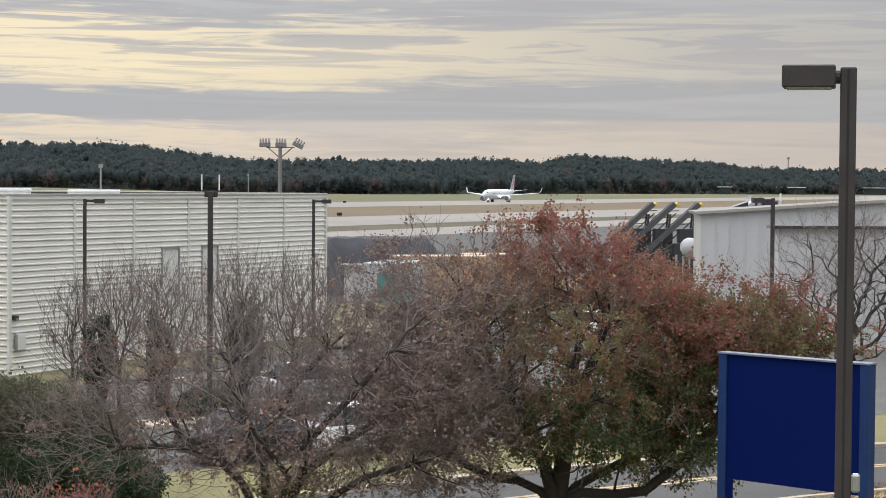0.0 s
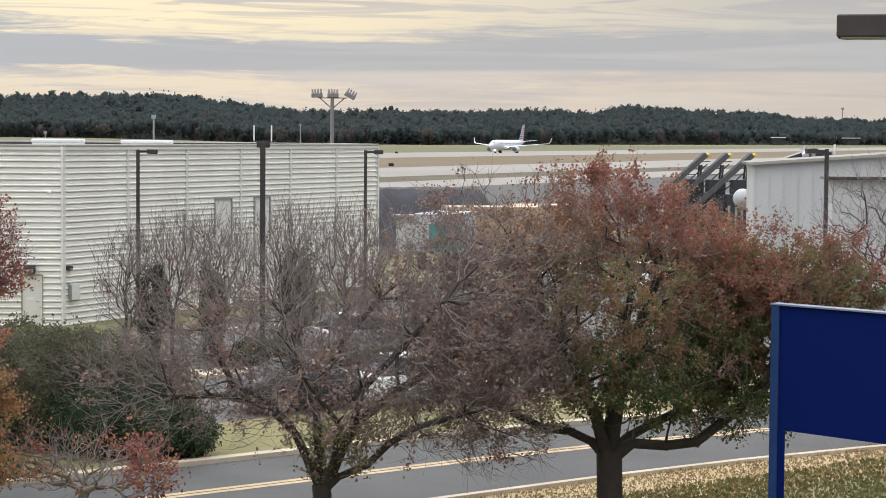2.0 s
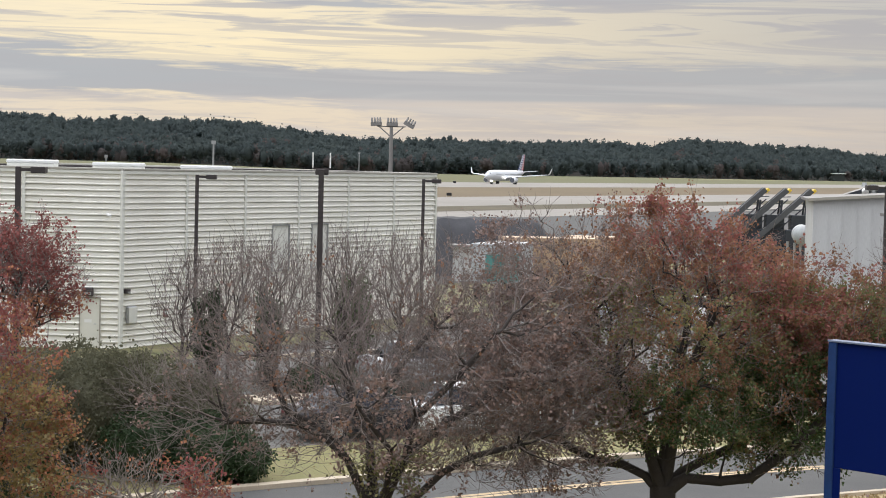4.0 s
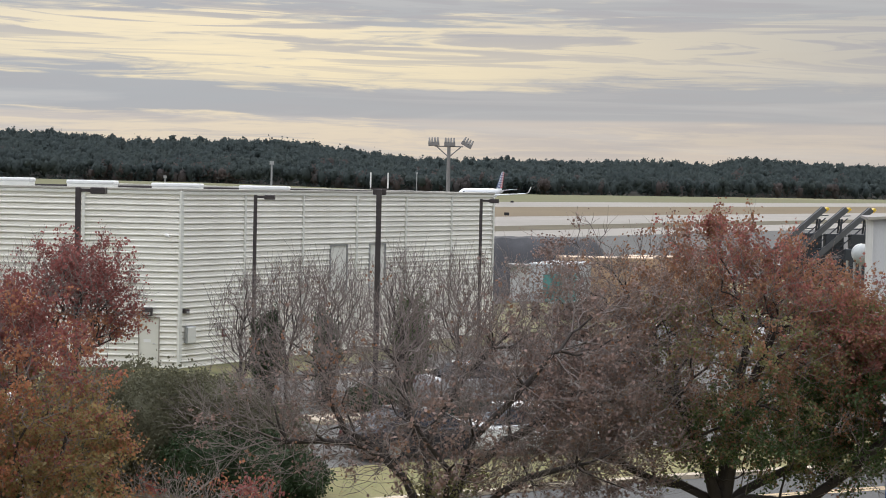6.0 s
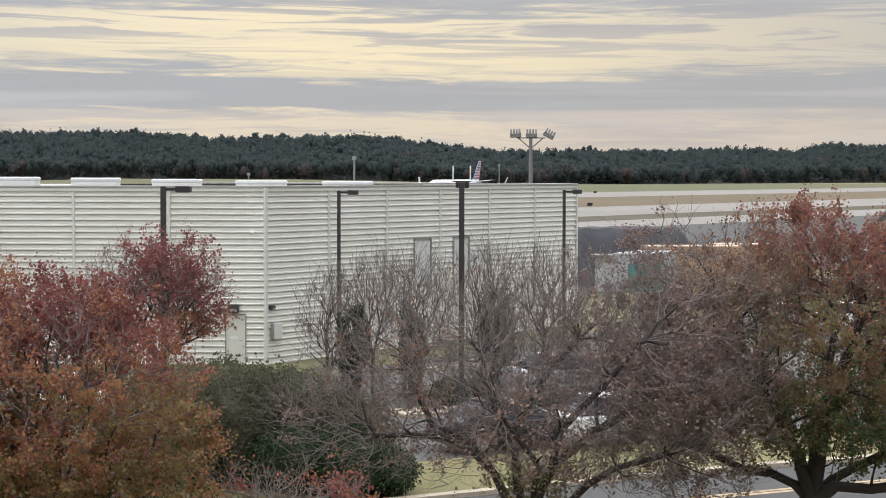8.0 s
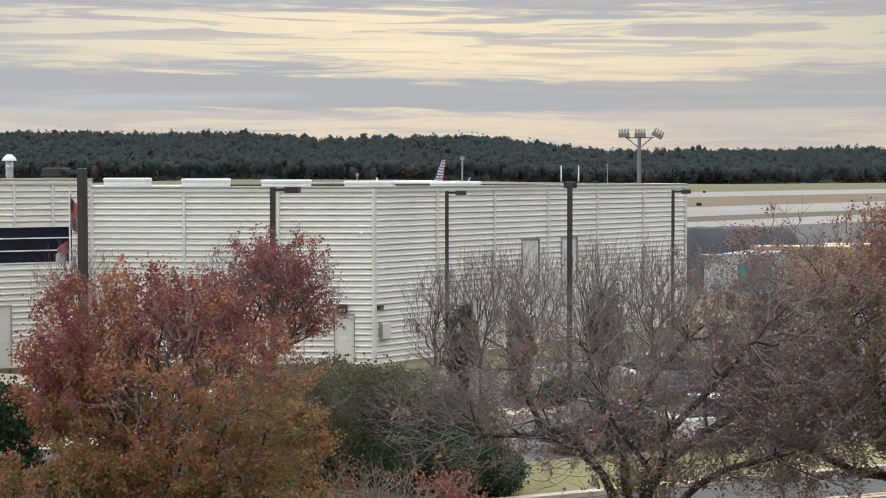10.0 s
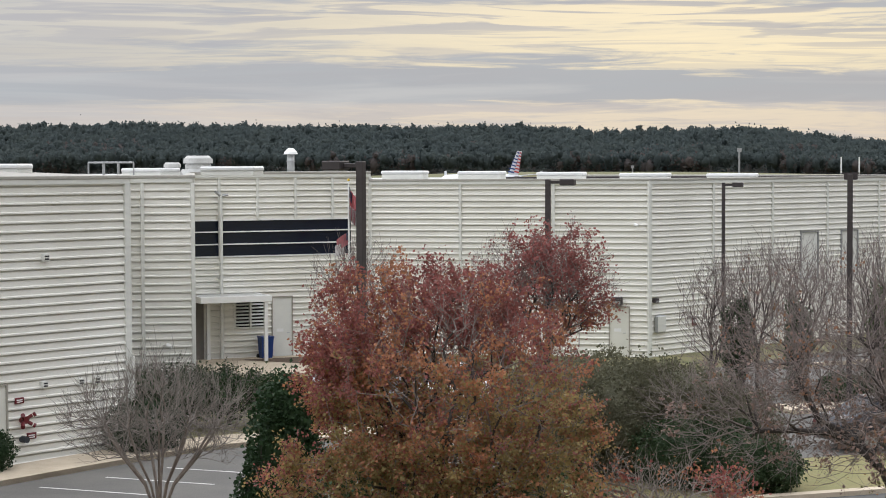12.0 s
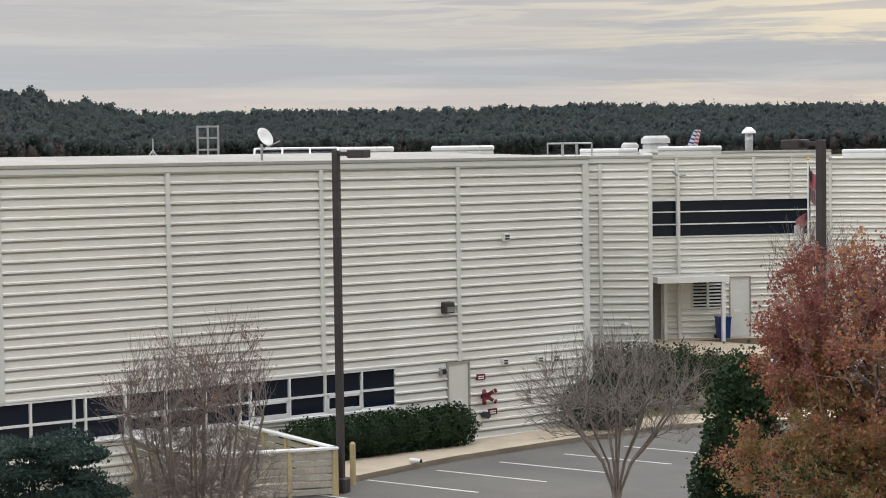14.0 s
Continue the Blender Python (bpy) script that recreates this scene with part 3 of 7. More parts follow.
# taupe that paints the darkness of the doorway recess
RECESS_DARK = mat("taupe_recess_shade", (0.17, 0.155, 0.135), 0.6, 0.0, 0.15, 2, 20, 0.02)
ridge_a, ridge_b = Vector((-21.5, 92.0)), Vector((0.3, 101.6))
ridge_d = (ridge_b - ridge_a).normalized()
ridge_m = Matrix(((ridge_d.x, -ridge_d.y, 0, ridge_a.x), (ridge_d.y, ridge_d.x, 0, ridge_a.y), (0, 0, 1, 0), (0, 0, 0, 1)))
part("roof_edge", boxed(0, (ridge_b - ridge_a).length, -0.15, 0.15, FAR_Z - 0.03, 7.36, ridge_m, 0.01), BRONZE, far_wing, "dark metal edge across the roof")

# recessed entrance with the long window
entry = thing("entrance_wing", "cream metal-clad recessed entrance with a dark strip window", "building", (NK.x, NK.y, 0))
L_IN = (IN - NK).length
m_in = ribbed_wall(entry, NK, IN, ROOF_Z, [1.13, 2.78, 4.45, 6.10], [(0.06, 6.95, 4.20, 5.74), (1.72, 3.14, 1.24, 2.54), (3.36, 4.30, 0.0, 2.53)])
window(entry, m_in, 0.06, 6.95, 4.20, 5.74, [1.13], [4.73, 5.24], sill=False, bar=0.05)
lv = part("louvre", boxed(1.72, 3.14, 0.10, 0.18, 1.24, 2.54, m_in), BLACK, entry)
lf = bmesh.new()
for q in ((1.72, 3.14, 1.24, 1.30), (1.72, 3.14, 2.48, 2.54), (1.72, 1.80, 1.30, 2.48), (2.40, 2.48, 1.30, 2.48), (3.06, 3.14, 1.30, 2.48)):
    box(lf, q[0], q[1], -0.06, 0.08, q[2], q[3], m_in)
part("louvre_frame", lf, TRIM, lv)
for i in range(8):
    z = 1.36 + i * 0.14
    for xa, xb in ((1.80, 2.40), (2.48, 3.06)):
        sl = bmesh.new()
        box(sl, xa, xb, -0.05, 0.05, 0, 0.022, m_in @ pose(0, 0, z + 0.02, 0, 0, 0) @ pose(0, 0, 0, 30, 0, 0))
        part("slat", sl, WHITE, lv)
door(entry, m_in, 3.36, 4.30, 2.53, TRIM, "cream steel door")
# flat panel on the wall in place of the dark doorway recess
part("side_door", boxed(0.03, 0.40, -0.10, -0.078, 0.0, 2.42, m_in, 0.004), RECESS_DARK, entry, "flat taupe panel standing for the dark doorway recess under the canopy")
roof_slab(entry, [NK + Vector((-3, 1)), NK + Vector((0, 0.2)), IN + Vector((0, 0.2)), BACK_I, NK + N2 * 28 + Vector((-3, 0))], ROOF_Z - 0.02)

# near wing along the car park
near_wing = thing("workshop_wing", "long cream metal-clad wing with a low strip of windows", "building", (WP.x, WP.y, 0))
S0, S1 = -30.0, 5.05
holes = [(-1.68 - S0 - 12.2, -1.68 - S0, 1.16, 2.22), (0.03 - S0, 0.80 - S0, 0.0, 2.2)]
m_near = ribbed_wall(near_wing, by_wall(S0, 0), by_wall(S1, 0), ROOF_Z - 0.02, [s - S0 for s in (-25.9, -21.5, -17.1, -12.75, -8.36, -3.93, 0.46)], holes)
O = -S0
window(near_wing, m_near, -1.68 + O - 12.2, -1.68 + O, 1.16, 2.22,
       [O + s for s in (-13.1, -12.05, -10.95, -10.65, -9.6, -8.5, -7.4, -6.42, -6.12, -4.96, -3.88, -2.74)], [1.66],
       [(O - 3.86, O - 2.76, 1.22, 1.64), (O - 6.1, O - 5.0, 1.22, 1.64), (O - 9.58, O - 8.52, 1.22, 1.64)], bar=0.055)
door(near_wing, m_near, 0.03 + O, 0.80 + O, 2.2)
part("corner_trim", boxed(S1 + O - 0.16, S1 + O + 0.03, -0.08, 0.02, 0, ROOF_Z - 0.1, m_near, 0.01), TRIM, near_wing)
part("downpipe", boxed(S1 + O - 0.02, S1 + O + 0.08, -0.16, -0.085, 0.2, 2.6, m_near, 0.01), TRIM, near_wing)
JA = by_wall(S1, 0)
# jogged end wall that turns back to the entrance
J1 = Vector((-24.2, 57.2))
J2 = Vector((-22.3, 58.05))
m_jog = ribbed_wall(near_wing, J1, J2, ROOF_Z - 0.05, [0.52])
ribbed_wall(near_wing, J2, NK, ROOF_Z - 0.05, [4.4, 8.8, 13.2])
ribbed_wall(near_wing, JA, J1, ROOF_Z - 0.02, [])
roof_slab(near_wing, [by_wall(S0, -0.2), by_wall(S1, -0.2), J1 + Vector((-0.2, 0)), J2 + Vector((-0.25, 0.2)), NK + Vector((-0.2, 0)), NK + N2 * 20 + Vector((-14, 0)), by_wall(S0, -30)], ROOF_Z - 0.10)


def low_pitch():
    """The near wing's roof sheet, rising gently from the wall to a ridge and falling behind it."""
    bm = bmesh.new()
    z0 = ROOF_Z - 0.075
    eaves = [bm.verts.new((p.x, p.y, z0)) for p in (by_wall(S0, -0.25), by_wall(S1, -0.25), J1 + Vector((-0.3, 0)), J2 + Vector((-0.3, 0.25)))]
    ridge = [bm.verts.new((p.x, p.y, z)) for p, z in ((by_wall(S0, -4.5), 7.87), (by_wall(S1 - 2, -4.5), 7.85), (J1 + Vector((-3.2, 1.6)), 7.72), (J2 + Vector((-1.6, 2.0)), 7.58))]
    back = [bm.verts.new((p.x, p.y, z0)) for p in (by_wall(S0, -13), by_wall(S1, -13), by_wall(11, -13), by_wall(13.5, -10))]
    for a, b in ((eaves, ridge), (ridge, back)):
        for i in range(3):
            bm.faces.new((a[i], a[i + 1], b[i + 1], b[i]))
    bmesh.ops.recalc_face_normals(bm, faces=bm.faces)
    bmesh.ops.solidify(bm, geom=bm.faces[:], thickness=0.03)
    return part("roof_sheet", bm, ROOF_PALE, near_wing, "pale low-pitched roof sheet")


ROOF_PALE = mat("pale_roof_sheet", (0.33, 0.315, 0.285), 0.7, 0.0, 0.3, 0.6, 10, 0.05, tint=(0.25, 0.238, 0.215), stretch=(1, 1, 1))
low_pitch()
for e in (far_wing, entry, near_wing):
    in_wing(None, e)

# ---- lamps, sign ----
def post_lamp(x, y, top, turn, width=0.14, arm=0.30, head=(0.42, 0.40, 0.17), label="dark bronze square parking lamp post with a box head", two=False, lean=0.0):
    """A square steel mast with a shoebox head on a short arm, pointing along its own +x."""
    e = thing("lamp_post", label, "lamp post", (x, y, 0), turn, "parking lamp posts")
    w = width / 2
    part("mast", boxed(-w, w, -w, w, 0.35, top, None, 0.012), BRONZE, e)
    part("base", boxed(-w - 0.09, w + 0.09, -w - 0.09, w + 0.09, 0, 0.36, None, 0.03), BRONZE, e, "dark painted base cover")
    for s in ((1, -1) if two else (1,)):
        a = part("arm", boxed(min(s * w, s * (w + arm)), max(s * w, s * (w + arm)), -0.05, 0.05, top - head[2] * 0.75, top - head[2] * 0.2, None, 0.01), BRONZE, e)
        x0, x1 = sorted((s * (w + arm), s * (w + arm + head[0])))
        h = part("lamp_head", boxed(x0, x1, -head[1] / 2, head[1] / 2, top - head[2], top + 0.01, None, 0.015), BRONZE, e)
        part("lens", boxed(x0 + 0.03, x1 - 0.03, -head[1] / 2 + 0.03, head[1] / 2 - 0.03, top - head[2] - 0.012, top - head[2] + 0.002), GALV, h)
    return e


def by_turn(az, d):
    return (math.sin(radians(az)) * d, math.cos(radians(az)) * d)


# large mast close by
def big_lamp():
    x, y = by_turn(16.42, 19.0)
    e = thing("lamp_post", "dark bronze lamp post with a large square head, close by", "lamp post", (x, y, 0), 163.5, "parking lamp posts")
    top = 9.03
    bm = boxed(-0.077, 0.077, -0.077, 0.077, 0.3, top, None, 0.012)
    part("mast", bm, BRONZE, e)
    part("groove", boxed(-0.012, 0.012, 0.074, 0.0795, 0.4, top - 0.02), BLACK, e, "dark groove down the mast")
    part("base", boxed(-0.17, 0.17, -0.17, 0.17, 0, 0.3, None, 0.03), BRONZE, e)
    part("arm", rod(bmesh.new(), (0.06, 0, top - 0.09), (0.34, 0, top - 0.09), 0.065, None, 12), BRONZE, e)
    h = part("lamp_head", boxed(0.12, 0.62, -0.30, 0.16, top - 0.19, top + 0.02, None, 0.012), BRONZE, e)
    part("lens", boxed(0.16, 0.58, -0.26, 0.12, top - 0.20, top - 0.186), GALV, h)
    k = part("outlet_box", boxed(-0.16, -0.075, 0.03, 0.12, 5.0, 5.18, None, 0.02), GALV, e, "grey weatherproof outlet")
    return e


big_lamp()
for az, d, top, turn, two, w in ((-5.58, 80, 7.18, 0, False, 0.14), (-1.99, 59, 7.62, 90, False, 0.16), (1.0, 88, 7.15, 0, False, 0.14), (-10.66, 57, 7.50, 0, False, 0.15),
                                 (-30.15, 45.1, 7.92, 2, False, 0.155), (-16.12, 39, 8.0, 165, False, 0.155), (14.33, 75, 7.45, 180, False, 0.14)):
    x, y = by_turn(az, d)
    post_lamp(x, y, top, turn, w)


CAP = mat("weathered_blue_grey", (0.16, 0.19, 0.27), 0.6, 0.0, 0.2, 3, 30, 0.03)


def big_sign():
    """A blank navy board between two square posts, seen from behind."""
    xl, yl = by_turn(12.85, 33.0)
    xr, yr = by_turn(17.12, 31.4)
    dx, dy = xr - xl, yr - yl
    L = math.hypot(dx, dy)
    e = thing("road_sign", "large blank navy blue board sign on two square posts", "sign", (xl, yl, 0), math.degrees(math.atan2(dy, dx)))
    part("board", boxed(0.14, L - 0.14, 0.02, 0.16, 3.02, 5.10, None, 0.006), BLUE, e, "flat navy blue panel")
    part("post", boxed(0.0, 0.16, -0.02, 0.20, 0, 5.10, None, 0.01), BLUE_EDGE, e)
    part("post", boxed(0.16, 0.30, 0.0, 0.02, 0, 3.02, None, 0.002), BLUE, e)
    part("post", boxed(L - 0.16, L, -0.02, 0.20, 0, 5.10, None, 0.01), BLUE_EDGE, e)
    part("cap", boxed(-0.01, L + 0.01, -0.03, 0.21, 5.10, 5.13, None, 0.004), CAP, e, "weathered grey-blue top edge")
    return e


big_sign()


# ---- aircraft ----
def tube(rings, n=16):
    """A closed body from rings (x, z centre, half width, half height)."""
    bm = bmesh.new()
    rs = []
    for x, zc, w, h in rings:
        rs.append([bm.verts.new((x, w * math.cos(2 * math.pi * i / n), zc + h * math.sin(2 * math.pi * i / n))) for i in range(n)])
    for a, b in zip(rs, rs[1:]):
        for i in range(n):
            bm.faces.new((a[i], a[(i + 1) % n], b[(i + 1) % n], b[i]))
    bm.faces.new(rs[0])
    bm.faces.new(rs[-1][::-1])
    bmesh.ops.recalc_face_normals(bm, faces=bm.faces)
    return bm


def blade(sections):
    """A wing or fin: sections (lead x, trail x, y, z, thickness, axis) joined to one body."""
    bm = bmesh.new()
    rs = []
    for x0, x1, y, z, th, up in sections:
        c = x0 - x1
        pts = []
        for f, s in ((0, 0), (0.12, 0.42), (0.4, 0.5), (1, 0.03), (1, -0.03), (0.4, -0.42), (0.12, -0.4)):
            o = th * s
            pts.append(bm.verts.new((x0 - c * f, y + (o if up else 0), z + (0 if up else o))))
        rs.append(pts)
    k = len(rs[0])
    for a, b in zip(rs, rs[1:]):
        for i in range(k):
            bm.faces.new((a[i], a[(i + 1) % k], b[(i + 1) % k], b[i]))
    bm.faces.new(rs[0])
    bm.faces.new(rs[-1])
    bmesh.ops.recalc_face_normals(bm, faces=bm.faces)
    return bm


def airliner():
    """A twin-jet airliner, nose along +x, wheels on z 0."""
    e = thing("airliner", "white twin-engine passenger jet rolling along the runway", "airplane")
    zc = 3.35
    body = [(33.8 - 16.9 - x, zc + dz, w, w * 1.04) for x, dz, w in
            ((0.0, -0.45, 0.08), (0.35, -0.40, 0.55), (1.1, -0.28, 1.05), (2.2, -0.10, 1.5), (3.6, 0, 1.85), (5.2, 0, 1.975), (22.5, 0, 1.975), (25.5, 0.25, 1.75), (28.5, 0.65, 1.25), (31.5, 1.05, 0.7), (33.8, 1.3, 0.22))]
    part("fuselage", tube(body, 20), AIR_WHITE, e, "", True)
    part("belly_fairing", tube([(6.5, 2.0, 0.4, 0.2), (5.5, 2.0, 1.6, 0.6), (-2.0, 2.0, 1.7, 0.65), (-4.0, 2.1, 0.5, 0.3)], 12), AIR_WHITE, e, "", True)
    for s in (1, -1):
        part("wing", blade([(5.3, -1.7, s * 1.6, 2.5, 0.9, 0), (2.3, -1.9, s * 6.2, 2.95, 0.6, 0), (-3.2, -4.9, s * 16.6, 3.95, 0.25, 0)]), AIR_WHITE, e)
        part("winglet", blade([(-3.3, -4.9, s * 16.55, 3.9, 0.2, 1), (-3.9, -5.1, s * 17.2, 4.5, 0.16, 1), (-4.6, -5.5, s * 17.75, 6.3, 0.08, 1)]), AIR_WHITE, e, "tall swept wing tip")
        part("tailplane", blade([(-12.3, -15.4, s * 0.5, 4.7, 0.4, 0), (-15.0, -16.6, s * 6.2, 5.3, 0.15, 0)]), AIR_WHITE, e)
        eng = part("engine", tube([(5.6, 1.62, 1.0, 1.0), (5.2, 1.62, 1.12, 1.12), (3.6, 1.62, 1.15, 1.15), (1.9, 1.66, 0.8, 0.8), (0.9, 1.66, 0.4, 0.4)], 16), AIR_WHITE, e, "", True)
        eng.location = (0, s * 5.75, 0)
        inl = part("intake", tube([(5.63, 1.62, 0.95, 0.95), (5.60, 1.62, 0.95, 0.95)], 16), AIR_DARK, eng, "dark engine intake")
        part("pylon", blade([(4.8, 0.6, 0, 2.7, 0.3, 1), (3.4, -0.8, 0, 3.05, 0.3, 1)]), AIR_WHITE, eng)
        g = part("main_gear", rod(bmesh.new(), (-0.9, s * 3.8, 0.6), (-0.9, s * 3.6, 2.6), 0.14), GALV, e)
        for o in (-0.45, 0.25):
            part("wheel", rod(bmesh.new(), (-0.9, s * 3.8 + o, 0.58), (-0.9, s * 3.8 + o + 0.34, 0.58), 0.58, None, 14), BLACK, g)
        part("landing_light", rod(bmesh.new(), (5.0, s * 2.6, 2.45), (5.25, s * 2.6, 2.4), 0.28, None, 10), LIGHT_ON, e, "bright landing light")
    fin = part("tail_fin", blade([(-10.4, -15.6, 0, 4.6, 0.5, 1), (-11.9, -15.9, 0, 6.0, 0.4, 1), (-15.3, -17.3, 0, 11.76, 0.2, 1)]), AIR_WHITE, e, "tail fin with slanting red and blue bars")
    for i in range(7):
        z = 5.6 + i * 0.88
        f = (z - 4.6) / 7.16
        x0 = -10.4 - 4.9 * f - 0.5
        x1 = -15.6 - 1.7 * f + 0.15
        mid = x0 + (x1 - x0) * 0.52
        for a, b, mt in ((x0, mid, AIR_BLUE), (mid - 0.1, x1, AIR_RED)):
            for s in (1, -1):
                bm = bmesh.new()
                y = s * (0.29 - 0.16 * f)
                v = [bm.verts.new(p) for p in ((a, y, z + 0.32), (b, y, z), (b, y, z + 0.42), (a, y, z + 0.74 - 0.05))]
                bm.faces.new(v)
                bm2 = bmesh.ops.extrude_face_region(bm, geom=bm.faces[:])
                bmesh.ops.translate(bm, vec=(0, -s * 0.05, 0), verts=[q for q in bm2["geom"] if isinstance(q, bmesh.types.BMVert)])
                bmesh.ops.recalc_face_normals(bm, faces=bm.faces)
                part("stripe", bm, mt, fin)
    ng = part("nose_gear", rod(bmesh.new(), (11.8, 0, 0.4), (11.9, 0, 1.8), 0.1), GALV, e)
    for o in (-0.38, 0.14):
        part("wheel", rod(bmesh.new(), (11.8, o, 0.38), (11.8, o + 0.24, 0.38), 0.38, None, 12), BLACK, ng)
    part("landing_light", rod(bmesh.new(), (11.95, 0, 1.35), (12.15, 0, 1.33), 0.42, None, 12), LIGHT_ON, ng, "bright nose light")
    part("cockpit_window", boxed(14.75, 15.25, -1.15, 1.15, 3.95, 4.42, None, 0.1), AIR_DARK, e, "dark cockpit windows")
    for s in (1, -1):
        for i in range(30):
            part("cabin_window", boxed(11.3 - i * 0.78, 11.55 - i * 0.78, s * 1.935 - 0.02, s * 1.935 + 0.02, 3.68, 4.03, None, 0.0), AIR_DARK, e)
    for ob in e.children_recursive:
        ob.data.transform(Matrix.Scale(AIR_SCALE, 4))
        ob.location = ob.location * AIR_SCALE
    return e


AIR_SCALE = 1.02
jet = airliner()

# ---- trees ----
def crown_points(rng, blobs, n):
    """Points filling a crown made of egg-shaped clumps (x, y, z, rx, ry, rz), denser towards the outside."""
    vol = np.array([b[3] * b[4] * b[5] for b in blobs])
    pick = rng.choice(len(blobs), n, p=vol / vol.sum())
    d = rng.normal(size=(n, 3))
    d /= np.linalg.norm(d, axis=1)[:, None]
    r = rng.random(n) ** 0.42
    b = np.array(blobs)[pick]
    return b[:, :3] + d * r[:, None] * b[:, 3:]


def skeleton_tree(rng, base, stem, blobs, n, along=0.35, limbs=()):
    """Joins the crown's points to the stem by short ways: nodes, parents, and how many tips hang on each node."""
    pts = crown_points(rng, blobs, n)
    nodes = [np.array(p, float) for p in stem]
    parents = [-1] + list(range(len(stem) - 1))
    way = [0.0]
    for a, b in zip(nodes, nodes[1:]):
        way.append(way[-1] + 0.3 * np.linalg.norm(b - a))
    root = nodes[-1]
    fork = len(nodes) - 1
    for line in limbs:
        j = fork
        for p in line:
            p = np.array(p, float)
            way.append(way[j] + 0.3 * np.linalg.norm(p - nodes[j]))
            nodes.append(p)
            parents.append(j)
            j = len(nodes) - 1
    order = np.argsort(np.linalg.norm(pts - root, axis=1))
    N = np.zeros((len(nodes) + 3 * n, 3))
    W = np.zeros(len(nodes) + 3 * n)
    k = len(nodes)
    N[:k] = nodes
    W[:k] = way
    for i in order:
        p = pts[i]
        d = np.linalg.norm(N[:k] - p, axis=1)
        cost = d + along * W[:k]
        j = int(np.argmin(cost + (np.arange(k) < len(stem) - 1) * 2.5))
        q, L = N[j], d[j]
        steps = 1 + int(L > 0.5) + int(L > 1.1)
        for s in range(1, steps + 1):
            f = s / steps
            m = q + (p - q) * f
            if s < steps:
                m = m + rng.normal(size=3) * 0.07 * L + np.array((0, 0, -0.10 * L * f * (1 - f)))
            N[k] = m
            W[k] = W[j] + np.linalg.norm(m - N[j])
            parents.append(j)
            j = k
            k += 1
    tips = np.zeros(k)
    kids = np.bincount([p for p in parents if p >= 0], minlength=k)
    tips[kids == 0] = 1
    for i in range(k - 1, 0, -1):
        tips[parents[i]] += tips[i]
    return N[:k], np.array(parents), tips, kids


def tubes(segs, sides):
    """Tapered sticks as bare vertex and face lists. segs: p, q, r0, r1."""
    P = np.array([s[0] for s in segs]); Q = np.array([s[1] for s in segs])
    r0 = np.array([s[2] for s in segs]); r1 = np.array([s[3] for s in segs])
    d = Q - P
    d /= np.linalg.norm(d, axis=1)[:, None] + 1e-9
    ref = np.where(np.abs(d[:, 2:3]) > 0.9, np.array([[1.0, 0, 0]]), np.array([[0, 0, 1.0]]))
    u = np.cross(d, ref); u /= np.linalg.norm(u, axis=1)[:, None]
    v = np.cross(d, u)
    a = np.arange(sides) * 2 * np.pi / sides
    ring = u[:, None, :] * np.cos(a)[None, :, None] + v[:, None, :] * np.sin(a)[None, :, None]
    lo = P[:, None, :] + ring * r0[:, None, None]
    hi = (Q + d * r1[:, None] * 0.6)[:, None, :] + ring * r1[:, None, None]
    verts = np.concatenate([lo, hi], 1).reshape(-1, 3)
    k = np.arange(len(segs))[:, None] * 2 * sides
    i = np.arange(sides)[None, :]
    j = (i + 1) % sides
    faces = np.stack([k + i, k + j, k + sides + j, k + sides + i], -1).reshape(-1, 4)
    return verts, faces


def raw_mesh(name, verts, faces, material, parent, label="", smooth=False, kind=""):
    me = bpy.data.meshes.new(name)
    me.vertices.add(len(verts))
    me.vertices.foreach_set("co", np.asarray(verts, np.float32).ravel())
    n = faces.shape[1]
    me.loops.add(faces.size)
    me.loops.foreach_set("vertex_index", faces.astype(np.int32).ravel())
    me.polygons.add(len(faces))
    me.polygons.foreach_set("loop_start", np.arange(0, faces.size, n, dtype=np.int32))
    me.update(calc_edges=True)
    if smooth:
        me.polygons.foreach_set("use_smooth", np.ones(len(faces), bool))
    me.materials.append(material)
    ob = new(name, me)
    if parent is not None:
        ob.parent = parent
    tagged(ob, label, kind=kind)
    return ob


def leaf_quads(rng, pts, size, droop=0.3):
    """Small bent leaves of uneven size, one at each point: a kite of two triangles folded along its rib."""
    n = len(pts)
    a = rng.normal(size=(n, 3)); a[:, 2] -= droop
    a /= np.linalg.norm(a, axis=1)[:, None]
    b = np.cross(a, rng.normal(size=(n, 3))); b /= np.linalg.norm(b, axis=1)[:, None]
    c = np.cross(a, b)
    s = size * (0.6 + 0.8 * rng.random(n))[:, None]
    w = 0.32 + 0.2 * rng.random(n)[:, None]
    v = np.stack([pts, pts + (a * 0.55 + b * w + c * 0.14) * s, pts + a * s, pts + (a * 0.55 - b * w + c * 0.14) * s], 1).reshape(-1, 3)
    k = np.arange(n)[:, None] * 4
    return v, np.concatenate([k + [[0, 1, 2]], k + [[0, 2, 3]]], 0)


